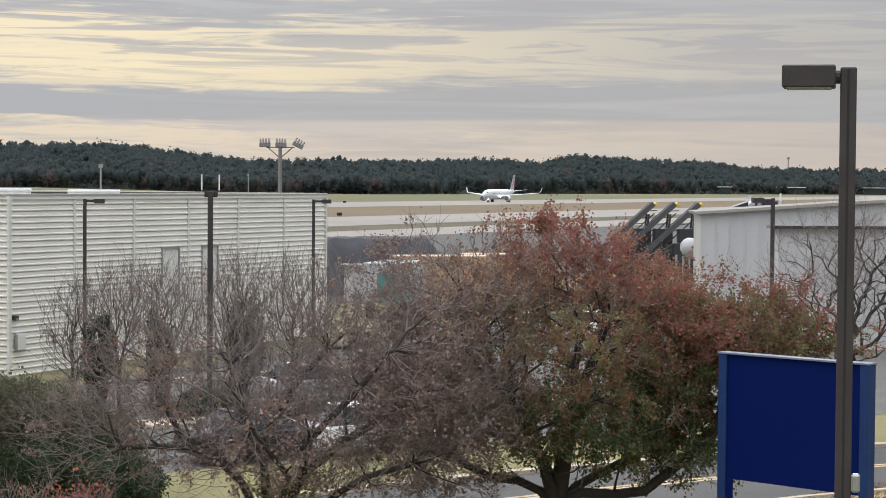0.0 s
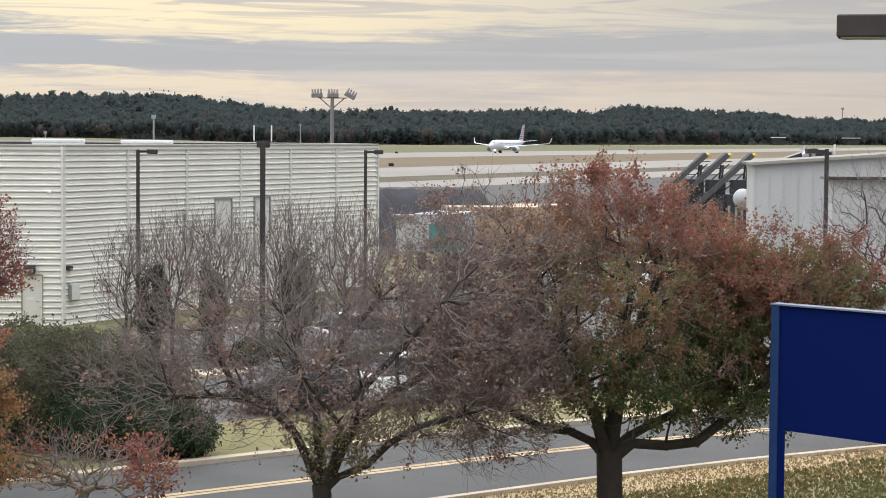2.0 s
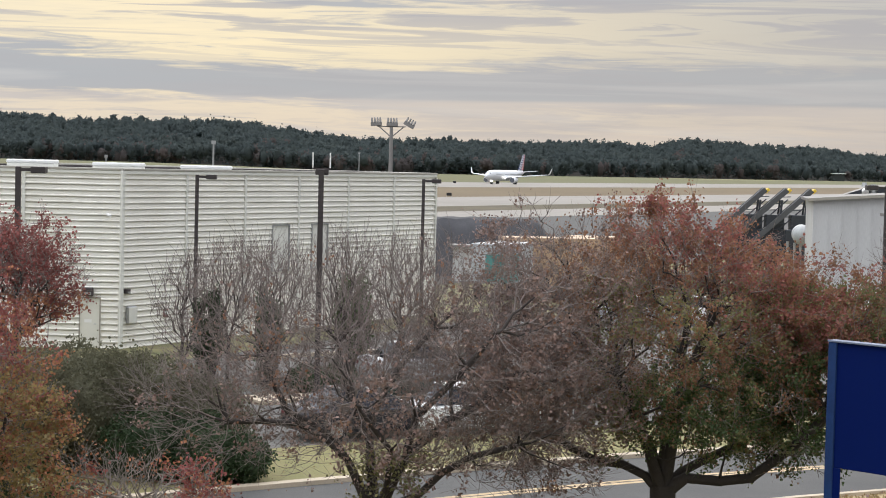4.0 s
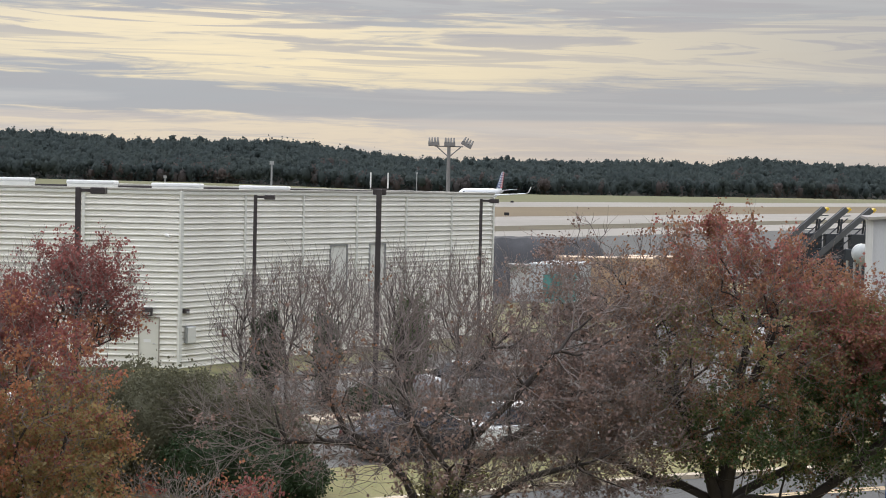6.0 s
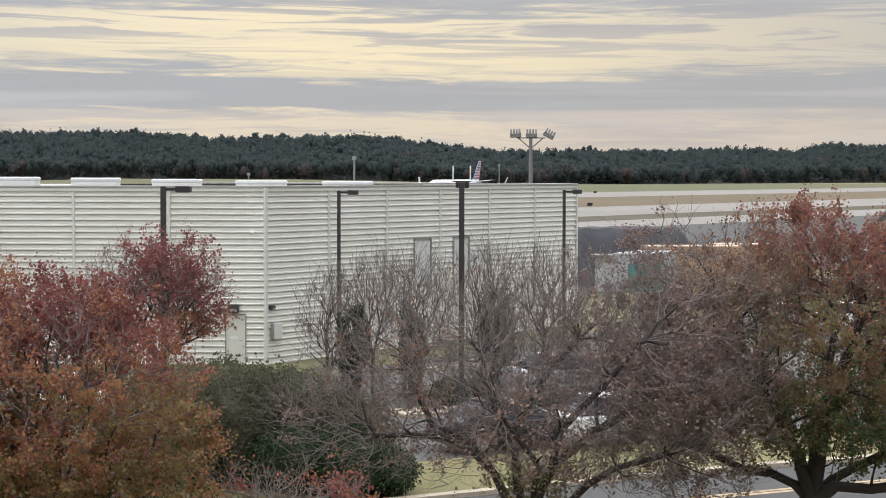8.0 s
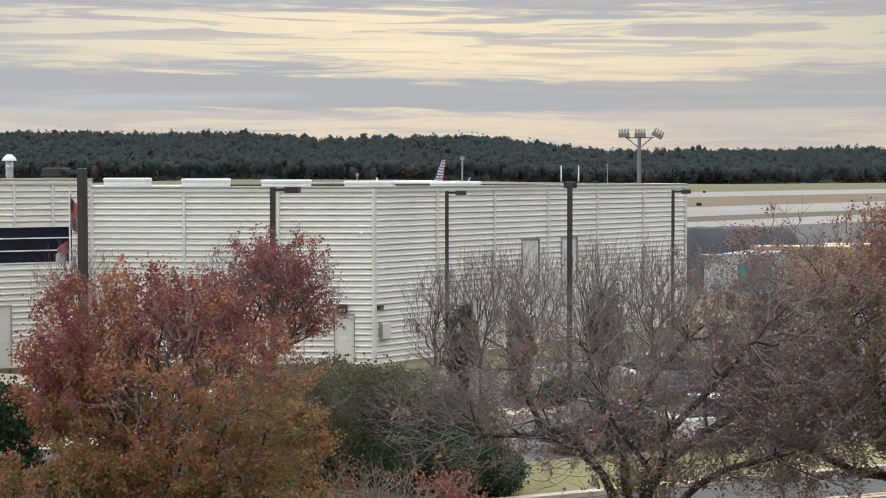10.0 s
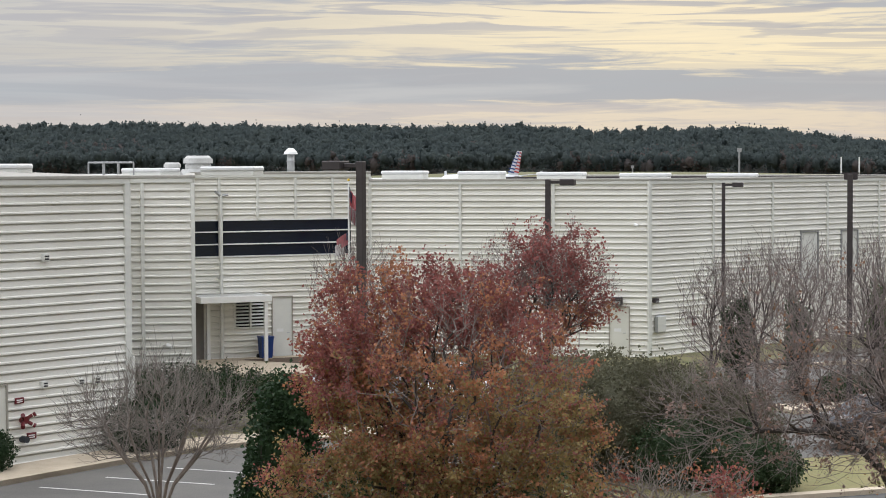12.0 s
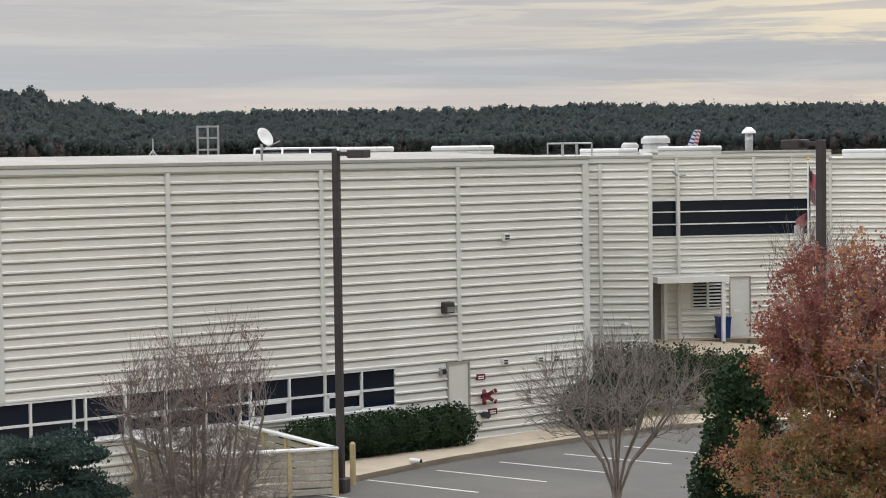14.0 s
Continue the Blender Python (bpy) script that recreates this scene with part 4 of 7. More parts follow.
def tree(name, label, category, at, stem, blobs, n=1500, r_tip=0.006, power=0.47, twigs=3, twig_len=0.35, leaves=(), bark=BARK, twig_bark=TWIG, seed=1, along=0.35, up=0.35, group="", limbs=(), tuft=7, spread=0.055):
    """A broad tree: stem points, crown clumps, and leaves as (material, name, count, size, chooser)."""
    rng = np.random.default_rng(seed)
    e = thing(name, label, category, at, 0, group)
    N, parents, tips, kids = skeleton_tree(rng, at, stem, blobs, n, along, limbs)
    R = r_tip * tips ** power
    big, mid, small = [], [], []
    for i in range(1, len(N)):
        j = parents[i]
        r0, r1 = min(R[j], R[i] * 1.7), R[i]
        (big if R[i] > 0.04 else mid if R[i] > 0.0125 else small).append((N[j], N[i], r0, r1))
    ends = np.where(kids == 0)[0]
    low = N[ends] - N[parents[ends]]
    low /= np.linalg.norm(low, axis=1)[:, None] + 1e-9
    for q, d in zip(N[ends], low):
        for _ in range(twigs):
            v = d + rng.normal(size=3) * 0.55 + np.array((0, 0, up))
            v /= np.linalg.norm(v)
            L = twig_len * (0.5 + rng.random())
            m = q + v * L * 0.55
            t = m + (v + rng.normal(size=3) * 0.3 + np.array((0, 0, up * 0.4))) * L * 0.45
            small.append((q, m, r_tip * 0.8, r_tip * 0.6))
            small.append((m, t, r_tip * 0.6, r_tip * 0.35))
    v, f = tubes(big + mid, 8)
    if stem[-1][2] < 0.2:
        raw_mesh("stem", v, f, bark, e, "many thin smooth stems", True, "stuff")
    else:
        raw_mesh("trunk", v, f, bark, e, "", True)
    v, f = tubes(small, 3)
    raw_mesh("twig", v, f, twig_bark, e, "fine bare twigs", False, "stuff")
    s0 = np.array([s[0] for s in small])
    sm = np.array([s[1] for s in small])
    for material, lname, count, size, chooser in leaves:
        k = rng.integers(0, len(sm), count)
        k = k[chooser(sm[k], rng)][:max(1, count // tuft)]
        k = np.repeat(k, tuft)
        f = rng.random((len(k), 1))
        src = s0[k] + (sm[k] - s0[k]) * f + rng.normal(size=(len(k), 3)) * spread
        if len(src):
            v, f = leaf_quads(rng, src, size)
            raw_mesh("foliage", v, f, material, e, lname, False, "stuff")
    return e


def patchy(x, rng, scale, cut, soft=0.15):
    """Leaves that stay in clumps."""
    s = np.zeros(len(x))
    ph = np.array([[1.3, 0.7, 0.9], [-0.8, 1.1, 0.6], [0.5, -1.2, 1.4], [1.9, 1.7, -0.9]])
    for k, p in enumerate(ph):
        s += np.sin((x @ p) * scale * (1 + 0.45 * k) + k * 1.7)
    s = 0.5 + s / 5.0
    return rng.random(len(x)) < np.clip((s - cut) / soft, 0, 1)


def spot(az, d):
    x, y = by_turn(az, d)
    return (x, y, 0)


ALL = lambda x, rng: np.ones(len(x), bool)

# bare spreading tree beside the road
tree("tree", "wide autumn tree, nearly bare, with a few dry brown leaves", "tree", spot(-0.12, 34.0),
     [(0, 0, 0), (0.0, 0, 0.8), (-0.07, 0, 1.67)],
     [(-0.4, 0, 4.1, 3.3, 2.8, 1.7), (-1.0, 0, 5.0, 2.7, 2.0, 1.4), (2.1, 0, 3.9, 2.0, 2.0, 1.5), (2.6, 0.2, 5.1, 1.5, 1.6, 1.6), (2.5, 0, 2.75, 1.7, 1.6, 0.75), (-3.0, 0, 3.75, 1.6, 1.8, 1.1), (3.3, 0, 4.5, 1.4, 1.5, 1.7), (1.0, 0, 5.4, 1.4, 1.4, 1.1), (0.8, -0.4, 2.75, 1.2, 1.2, 0.5), (0.1, -0.25, 2.3, 0.5, 0.45, 0.55), (1.9, 0, 3.1, 1.5, 1.4, 0.8)],
     3600, 0.0051, 0.468, 6, 0.42,
     [(BROWN, "sparse dry brown leaves", 14000, 0.060, lambda x, r: patchy(x, r, 1.1, 0.42, 0.5) & (r.random(len(x)) < np.clip(1.15 - (x[:, 2] - 2.2) / 3.4 + 0.28 * np.clip(x[:, 0], -1, 3), 0.04, 1))),
      (OLIVE_DEEP, "olive leaves on sprouts round the trunk", 9000, 0.055, lambda x, r: (x[:, 2] < 2.95) & (np.abs(x[:, 0] - 0.1) < 0.75)),
      (RUST_DEEP, "few rust-coloured leaves", 900, 0.058, lambda x, r: patchy(x, r, 1.3, 0.6, 0.2))], seed=5, up=0.45,
     along=0.62,
     limbs=[[(-0.28, 0.0, 2.21), (-0.53, 0.05, 2.66), (-0.83, 0.1, 3.05), (-1.27, 0.1, 3.35), (-1.60, 0.1, 3.49), (-1.87, 0.15, 3.98), (-2.02, 0.2, 4.47)],
            [(-0.55, -0.1, 2.70), (-0.95, -0.25, 3.10), (-1.40, -0.3, 3.34), (-1.96, -0.35, 3.38), (-2.6, -0.4, 3.36)],
            [(-0.06, 0.15, 2.1), (-0.14, 0.25, 2.81), (-0.22, 0.3, 3.21), (0.09, 0.35, 3.91), (0.48, 0.4, 4.5), (0.95, 0.4, 5.0)],
            [(-0.18, 0.2, 3.0), (-0.55, 0.4, 3.8), (-0.75, 0.5, 4.7)],
            [(0.22, -0.1, 1.92), (0.71, -0.2, 2.14), (1.1, -0.25, 2.53), (1.59, -0.3, 2.83), (2.4, -0.3, 3.05)],
            [(0.18, 0.0, 2.12), (0.5, 0.05, 2.82), (1.28, 0.1, 3.42), (2.26, 0.15, 4.03)],
            [(0.42, -0.3, 2.7), (0.62, -0.5, 3.51), (1.47, -0.6, 4.42), (1.95, -0.7, 5.02)],
            [(0.15, -0.35, 2.3), (0.2, -0.9, 3.0), (-0.4, -1.3, 3.8)]])

# broad tree with turning leaves
tree("tree", "broad autumn tree with rust, red and green leaves", "tree", spot(8.22, 36.0),
     [(0, 0, 0), (0.02, 0, 1.0), (0, 0, 1.95)],
     [(0.1, 0, 4.9, 2.9, 2.8, 2.3), (-0.6, 0, 5.9, 1.8, 1.9, 1.3), (-2.6, 0, 5.3, 1.2, 1.4, 1.3), (2.6, 0, 4.8, 1.9, 2.2, 1.5), (-2.3, 0, 4.0, 1.6, 1.7, 1.3), (1.2, 0, 3.5, 2.5, 2.2, 1.0), (2.1, 0, 2.95, 1.3, 1.5, 0.6), (-2.2, 0, 3.0, 1.7, 1.8, 0.8), (3.6, 0, 4.4, 1.1, 1.4, 1.1), (1.4, 0, 5.8, 1.3, 1.6, 0.8), (4.3, 0, 4.7, 1.2, 1.3, 1.1), (3.6, 0, 5.2, 1.3, 1.4, 0.9), (-2.7, 0, 6.0, 1.0, 1.2, 1.2), (-3.5, 0, 4.4, 1.2, 1.4, 1.5)],
     3700, 0.0056, 0.51, 5, 0.36,
     [(RUST_DEEP, "rust-brown leaves", 47850, 0.054, lambda x, r: patchy(x, r, 1.0, 0.30, 0.5) & (r.random(len(x)) < np.clip(0.35 + (x[:, 2] - 3.4) / 2.5, 0.2, 1)) & (x[:, 0] > -2.3 + 1.6 * r.random(len(x)))),
      (RED_DEEP, "dark red leaves", 21750, 0.054, lambda x, r: patchy(x, r, 1.2, 0.42, 0.25) & (r.random(len(x)) < np.clip((x[:, 2] - 4.8) / 2.4 + 0.35 * (x[:, 0] - 0.9), 0, 1))),
      (OLIVE_DEEP, "olive leaves", 30450, 0.054, lambda x, r: patchy(x, r, 0.9, 0.40, 0.3) & (x[:, 2] < 6.0) & (x[:, 0] > -1.6)),
      (TREE_GREEN, "dull green leaves", 29000, 0.058, lambda x, r: (x[:, 2] < 4.3 + 0.2 * x[:, 0]) & (x[:, 0] > -0.9) & patchy(x, r, 1.2, 0.35, 0.3)),
      (BROWN, "dry brown leaves", 21000, 0.048, lambda x, r: (x[:, 0] < -0.6) & patchy(x, r, 1.2, 0.3, 0.4))], seed=11,
     along=0.52,
     limbs=[[(-0.32, 0.05, 2.25), (-0.73, 0.1, 2.44), (-1.25, 0.15, 2.50), (-1.9, 0.1, 2.85)], [(0.01, 0.05, 2.63), (0.07, 0.05, 3.25), (0.36, 0.0, 4.1), (0.65, -0.05, 4.73), (0.85, 0.0, 5.3)],
            [(0.30, -0.04, 3.95), (0.30, 0.1, 4.5), (0.40, 0.1, 5.1)],
            [(0.4, -0.06, 2.24), (1.01, -0.15, 2.21), (1.57, -0.23, 2.29), (1.97, -0.28, 2.61), (2.51, -0.36, 3.07), (2.85, -0.41, 3.44)], [(0.35, 0.2, 2.30), (0.7, 0.2, 2.50), (1.51, 0.25, 2.88), (2.0, 0.3, 3.42)], [(-0.3, -0.3, 2.7), (-0.6, -0.6, 3.4), (-1.0, -0.9, 4.2)], [(-0.25, 0.3, 2.8), (-0.9, 0.6, 3.9), (-1.3, 0.8, 4.8)]])

# maples by the car park
tree("maple_tree", "small maple with dark red leaves and thin crown edges", "tree", spot(-10.9, 45.0),
     [(0, 0, 0), (0, 0, 1.4), (0.03, 0, 2.7)],
     [(0, 0, 5.0, 1.6, 1.6, 1.15), (0.5, 0, 5.6, 1.1, 1.2, 0.8), (-0.6, 0, 5.4, 1.1, 1.2, 0.9), (0.95, 0, 4.9, 0.9, 1.0, 0.75)],
     1100, 0.006, 0.48, 4, 0.34,
     [(REDLEAF, "dark red leaves", 8990, 0.064, lambda x, r: patchy(x, r, 1.3, 0.28, 0.4)), (RUST, "rust leaves", 1892, 0.058, lambda x, r: x[:, 2] < 4.8)], seed=21)
tree("maple_tree", "full maple with red, orange-brown and olive leaves", "tree", spot(-13.9, 30.0),
     [(0, 0, 0), (0, 0, 1.0), (0.02, 0, 1.9)],
     [(0.1, 0, 4.4, 2.0, 2.2, 1.8), (-0.75, 0, 5.3, 1.3, 1.5, 1.0), (1.0, 0, 4.2, 1.6, 1.7, 1.4), (-1.0, 0, 4.6, 1.1, 1.3, 1.4), (-2.1, 0, 2.85, 0.7, 0.9, 0.6), (0, 0, 2.9, 2.4, 2.2, 1.2), (0.5, 0, 5.6, 1.0, 1.2, 0.7)],
     2200, 0.0055, 0.50, 4, 0.32,
     [(REDLEAF, "red leaves", 34800, 0.048, lambda x, r: patchy(x, r, 1.1, 0.34, 0.3) & (r.random(len(x)) < np.clip((x[:, 2] - 4.2) / 1.4 - 0.25 * x[:, 0] + 1.2 * np.clip(-1.2 - x[:, 0], 0, 2), 0.16, 1))),
      (RUST, "orange-brown leaves", 34800, 0.050, lambda x, r: patchy(x, r, 0.9, 0.34, 0.3)),
      (OLIVE, "olive leaves", 40600, 0.051, lambda x, r: (r.random(len(x)) < np.clip(1.1 - (x[:, 2] - 3.4) / 1.6, 0, 1)) & patchy(x, r, 1.3, 0.30, 0.3)),
      (GREEN, "green leaves", 5256, 0.054, lambda x, r: (x[:, 2] < 3.4) & patchy(x, r, 1.6, 0.5, 0.2))], seed=33)

# low tree with pale bare boughs and red leaf ends
tree("tree", "low bare tree with pale boughs and some red leaves", "tree", spot(-7.2, 31.0),
     [(0, 0, 0), (0.15, 0, 1.0), (0.0, 0, 1.7)],
     [(0.0, 0, 2.7, 1.3, 1.1, 0.45), (-0.9, 0, 2.8, 0.9, 0.8, 0.4), (1.0, 0, 2.5, 0.5, 0.7, 0.6)],
     600, 0.006, 0.48, 3, 0.3,
     [(REDLEAF, "red leaves", 1500, 0.055, lambda x, r: (x[:, 0] > 0.75) | patchy(x, r, 2.0, 0.75, 0.05)), (RUST, "rust leaves", 900, 0.055, lambda x, r: patchy(x, r, 2.0, 0.5, 0.2))], bark=BARK_PALE, twig_bark=TWIG_PALE, seed=41, up=0.1)

# bare crape myrtles
tree("crape_myrtle", "bare crape myrtle with pale smooth stems", "tree", spot(-22.05, 42.0),
     [(0, 0, 0), (0, 0, 0.06), (0.0, 0, 0.12)],
     [(0, 0, 2.6, 1.9, 1.5, 0.95), (-1.3, 0, 2.35, 0.9, 1.0, 0.75), (1.3, 0, 2.4, 0.9, 1.0, 0.75), (0.1, 0, 3.3, 0.9, 0.9, 0.5)],
     620, 0.0065, 0.42, 6, 0.42, limbs=[[(0.10 * c, 0.10 * q, 0.55), (0.34 * c, 0.34 * q, 1.15), (0.85 * c, 0.85 * q, 1.75), (1.3 * c, 1.2 * q, 2.4)]
                                        for c, q in ((-1.05, 0.2), (-0.8, -0.4), (-0.45, 0.6), (-0.3, -0.6), (0.0, 0.25), (0.2, -0.5), (0.35, 0.6), (0.6, -0.3), (0.85, 0.35), (1.05, -0.1))], bark=BARK_PALE, twig_bark=TWIG_PALE, seed=52, along=0.75, up=0.5)
tree("crape_myrtle", "bare crape myrtle with dry seed heads on upright stems", "tree", spot(-34.5, 38.0),
     [(0, 0, 0), (0, 0, 0.06), (0.0, 0, 0.12)],
     [(0, 0, 3.1, 1.6, 1.2, 1.1), (-1.1, 0, 2.8, 0.8, 0.9, 1.0), (0.9, 0, 3.5, 0.8, 0.9, 1.0), (0.1, 0, 1.9, 1.3, 1.0, 0.8), (-0.2, 0, 1.1, 1.9, 1.0, 0.8), (0.9, 0, 1.5, 1.2, 0.9, 0.8)],
     1300, 0.0060, 0.40, 5, 0.40, [(BROWN, "dry brown seed heads", 3200, 0.045, lambda x, r: (x[:, 2] > 3.2) & patchy(x, r, 2.2, 0.6, 0.1))], bark=BARK_PALE, twig_bark=TWIG, seed=55, along=0.8, up=0.8,
     limbs=[[(0.62 * c, 0.5 * q, 0.35), (0.85 * c + 0.05 * math.sin(7 * c), 0.75 * q, 1.5), (1.1 * c, 0.95 * q, 2.5 + 0.4 * math.sin(5 * c + 1))]
            for c, q in ((-1.55, 0.1), (-1.3, 0.4), (-1.05, -0.5), (-0.8, 0.3), (-0.55, -0.3), (-0.35, 0.6), (-0.1, -0.6), (0.1, 0.3), (0.3, -0.4), (0.5, 0.6), (0.7, -0.2), (0.95, 0.4), (1.2, -0.4), (1.45, 0.1))])
# bare tree before the grey shed
tree("tree", "bare grey tree beside the grey metal shed", "tree", spot(16.4, 58.0), [(0, 0, 0), (0.1, 0, 1.5), (0, 0, 2.6)],
     [(0, 0, 5.0, 2.4, 2.2, 2.2), (1.2, 0, 5.6, 1.6, 1.6, 1.4)], 700, 0.009, 0.48, 4, 0.6, [(RUST, "last rust leaves", 500, 0.1, lambda x, r: x[:, 2] < 4)], seed=61)
# bare saplings before the far wing
for k, (az, d, h, r) in enumerate(((-5.9, 66, 4.6, 1.2), (-4.6, 69, 5.0, 1.5), (-3.2, 66, 5.0, 1.5), (-1.4, 70, 5.2, 1.4), (0.4, 67, 5.3, 1.6), (-16.3, 60, 5.5, 1.5))):
    tree("sapling", "thin bare young tree beside the cream wing", "tree", spot(az, d), [(0, 0, 0), (0, 0, 0.5), (0, 0, 1.0)],
         [(0, 0, h - 1.6, r, r, 1.5), (0.2, 0, h - 0.9, r * 0.7, r * 0.7, 0.9)], 260, 0.009, 0.42, 4, 0.5, seed=70 + k, along=0.7, up=0.9, group="bare saplings before the wing")


# ---- shrubs ----
def shrub(name, label, at, turn, blobs, material, count, size, seed, core=None, sprig=0.0, group="", inner=0.74):
    """A leafy shrub: woody stems inside, leaves in a thick shell over uneven clumps."""
    rng = np.random.default_rng(seed)
    e = thing(name, label, "shrub", at, turn, group)
    b = np.array(blobs)
    pts = crown_points(rng, blobs, 160)
    root = np.array((0, 0, 0.0))
    segs = []
    for p in pts:
        q = root + np.array((p[0] * 0.6, p[1] * 0.6, max(0.05, p[2] * 0.25)))
        segs.append((np.array((p[0] * 0.35, p[1] * 0.35, 0.0)), q, 0.02, 0.014))
        segs.append((q, p, 0.014, 0.005))
    v, f = tubes(segs, 4)
    raw_mesh("stem", v, f, BARK, e, "", False, "stuff")
    n = count
    area = b[:, 3] * b[:, 4] + b[:, 4] * b[:, 5] + b[:, 3] * b[:, 5]
    pick = rng.choice(len(b), n, p=area / area.sum())
    d = rng.normal(size=(n, 3))
    d /= np.linalg.norm(d, axis=1)[:, None]
    bump = 1 + 0.10 * np.sin(d[:, 0] * 9 + pick) * np.sin(d[:, 2] * 8 + 2 * pick) + 0.07 * np.sin(d[:, 1] * 17 + d[:, 2] * 13)
    r = (0.80 + 0.22 * rng.random(n)) * bump + sprig * (rng.random(n) < 0.12) * rng.random(n)
    p = b[pick, :3] + d * r[:, None] * b[pick, 3:]
    p = p[p[:, 2] > 0.02]
    v, f = leaf_quads(rng, p, size, -0.2)
    raw_mesh("foliage", v, f, material, e, "", False, "stuff")
    cb = bmesh.new()
    for q in b:
        bmesh.ops.create_icosphere(cb, subdivisions=2, radius=1.0, matrix=Matrix.Translation(q[:3]) @ Matrix.Diagonal((*(q[3:] * inner), 1)))
    part("inner_foliage", cb, core or material, e)
    return e


shrub("juniper", "large grey-green spreading juniper beside the kerb", spot(-6.9, 49.0), 0, [(-1.2, 0, 1.5, 1.8, 1.4, 1.5), (0.9, 0, 1.3, 1.7, 1.4, 1.2), (-2.4, 0, 1.2, 1.3, 1.2, 1.3), (0.0, 0, 2.1, 1.5, 1.2, 0.9)], JUNIPER, 46000, 0.07, 81, sprig=0.25)
shrub("juniper", "dark green juniper with feathery edges beside the kerb", spot(-5.3, 47.6), 0, [(0, 0, 0.8, 1.3, 1.1, 0.9), (-1.2, 0, 0.9, 1.2, 1.0, 0.9), (0.9, 0, 0.6, 0.8, 0.9, 0.6)], GREEN, 20000, 0.07, 82, sprig=0.25)
shrub("juniper", "olive juniper below the wing's corner", spot(-9.2, 56.0), 0, [(0, 0, 1.3, 1.8, 1.4, 1.3), (1.6, 0, 1.2, 1.3, 1.2, 1.1), (-1.6, 0, 1.1, 1.4, 1.2, 1.1)], JUNIPER, 24000, 0.08, 83, sprig=0.25)
shrub("holly", "dark glossy green holly bush", spot(-18.9, 37.0), 0, [(0.3, 0, 2.2, 0.7, 0.8, 1.7), (0.45, 0, 3.1, 0.55, 0.6, 0.9), (0.0, 0, 1.4, 0.65, 0.7, 1.1)], HEDGE, 11000, 0.085, 84, sprig=0.2)
rng = np.random.default_rng(301)
sprays = [(0, 0, 1.2, 1.1, 1.0, 1.1), (-1.2, 0, 1.1, 0.9, 0.9, 1.0)]
for q in range(60):
    a, f = rng.uniform(0, 6.28), rng.random()
    r = 1.65 * math.sqrt(1 - 0.8 * f) * rng.uniform(0.75, 1.05)
    sprays.append((-0.25 + r * math.cos(a) * 1.15, r * math.sin(a), 0.35 + 2.45 * f, 0.42, 0.42, 0.15))
shrub("pine_bush", "blue-green pine bush with layered soft sprays", spot(-38.7, 36.0), 0, sprays, BLUEPINE, 60000, 0.055, 85, inner=0.6, sprig=0.35)
hp = by_wall(-2.6, 0.95)
shrub("hedge", "clipped dark green hedge below the windows", (hp.x, hp.y, 0.0), math.degrees(math.atan2(WU.y, WU.x)), [(x, 0.05 * math.sin(x * 3), 0.62, 0.75, 0.55, 0.62) for x in (-2.6, -1.9, -1.2, -0.5, 0.2, 0.9, 1.6, 2.1)] , HEDGE, 22000, 0.06, 86)
sp = by_wall(4.3, 1.1)
shrub("shrub", "dense dark round shrub at the wall's end", (sp.x, sp.y, 0.0), 0, [(0, 0, 0.75, 0.85, 0.85, 0.8), (0.5, 0.6, 0.7, 0.7, 0.8, 0.75)], HEDGE, 8000, 0.07, 87)
for k, (az, d, w, h) in enumerate(((-21.5, 60, 1.9, 1.6), (-20.0, 60, 1.9, 1.5))):
    tree("shrub", "dense twiggy grey-green shrub", "shrub", spot(az, d), [(0, 0, 0), (0, 0, 0.2), (0, 0, 0.4)], [(0, 0, h * 0.62, w, w, h * 0.42)], 500, 0.008, 0.40, 5, 0.35,
         [(GREEN, "dark green leaves", 9000, 0.08, ALL)], seed=90 + k, along=0.7)
for k, (az, d, h, w, m) in enumerate(((-5.22, 69, 3.75, 0.58, GREEN), (-3.5, 68, 3.8, 0.58, GREEN), (-1.0, 71, 4.4, 0.9, TREE_GREEN))):
    rng = np.random.default_rng(200 + k)
    spires = [(0, 0, h * 0.42, w * 0.55, w * 0.5, h * 0.44)]
    for q in range(7):
        a = rng.uniform(0, 6.28)
        r, f = w * rng.uniform(0.35, 0.95), rng.uniform(0.24, 0.40)
        spires.append((r * math.cos(a), r * math.sin(a), h * (1.35 * f + rng.uniform(0.02, 0.16)), 0.17, 0.17, h * f * 0.72))
    shrub("arborvitae", "dark feathery evergreen with upright sprays", spot(az, d), 0, spires, m, 4200, 0.10, 95 + k, inner=0.45, sprig=0.6, group="feathery evergreens before the wing")


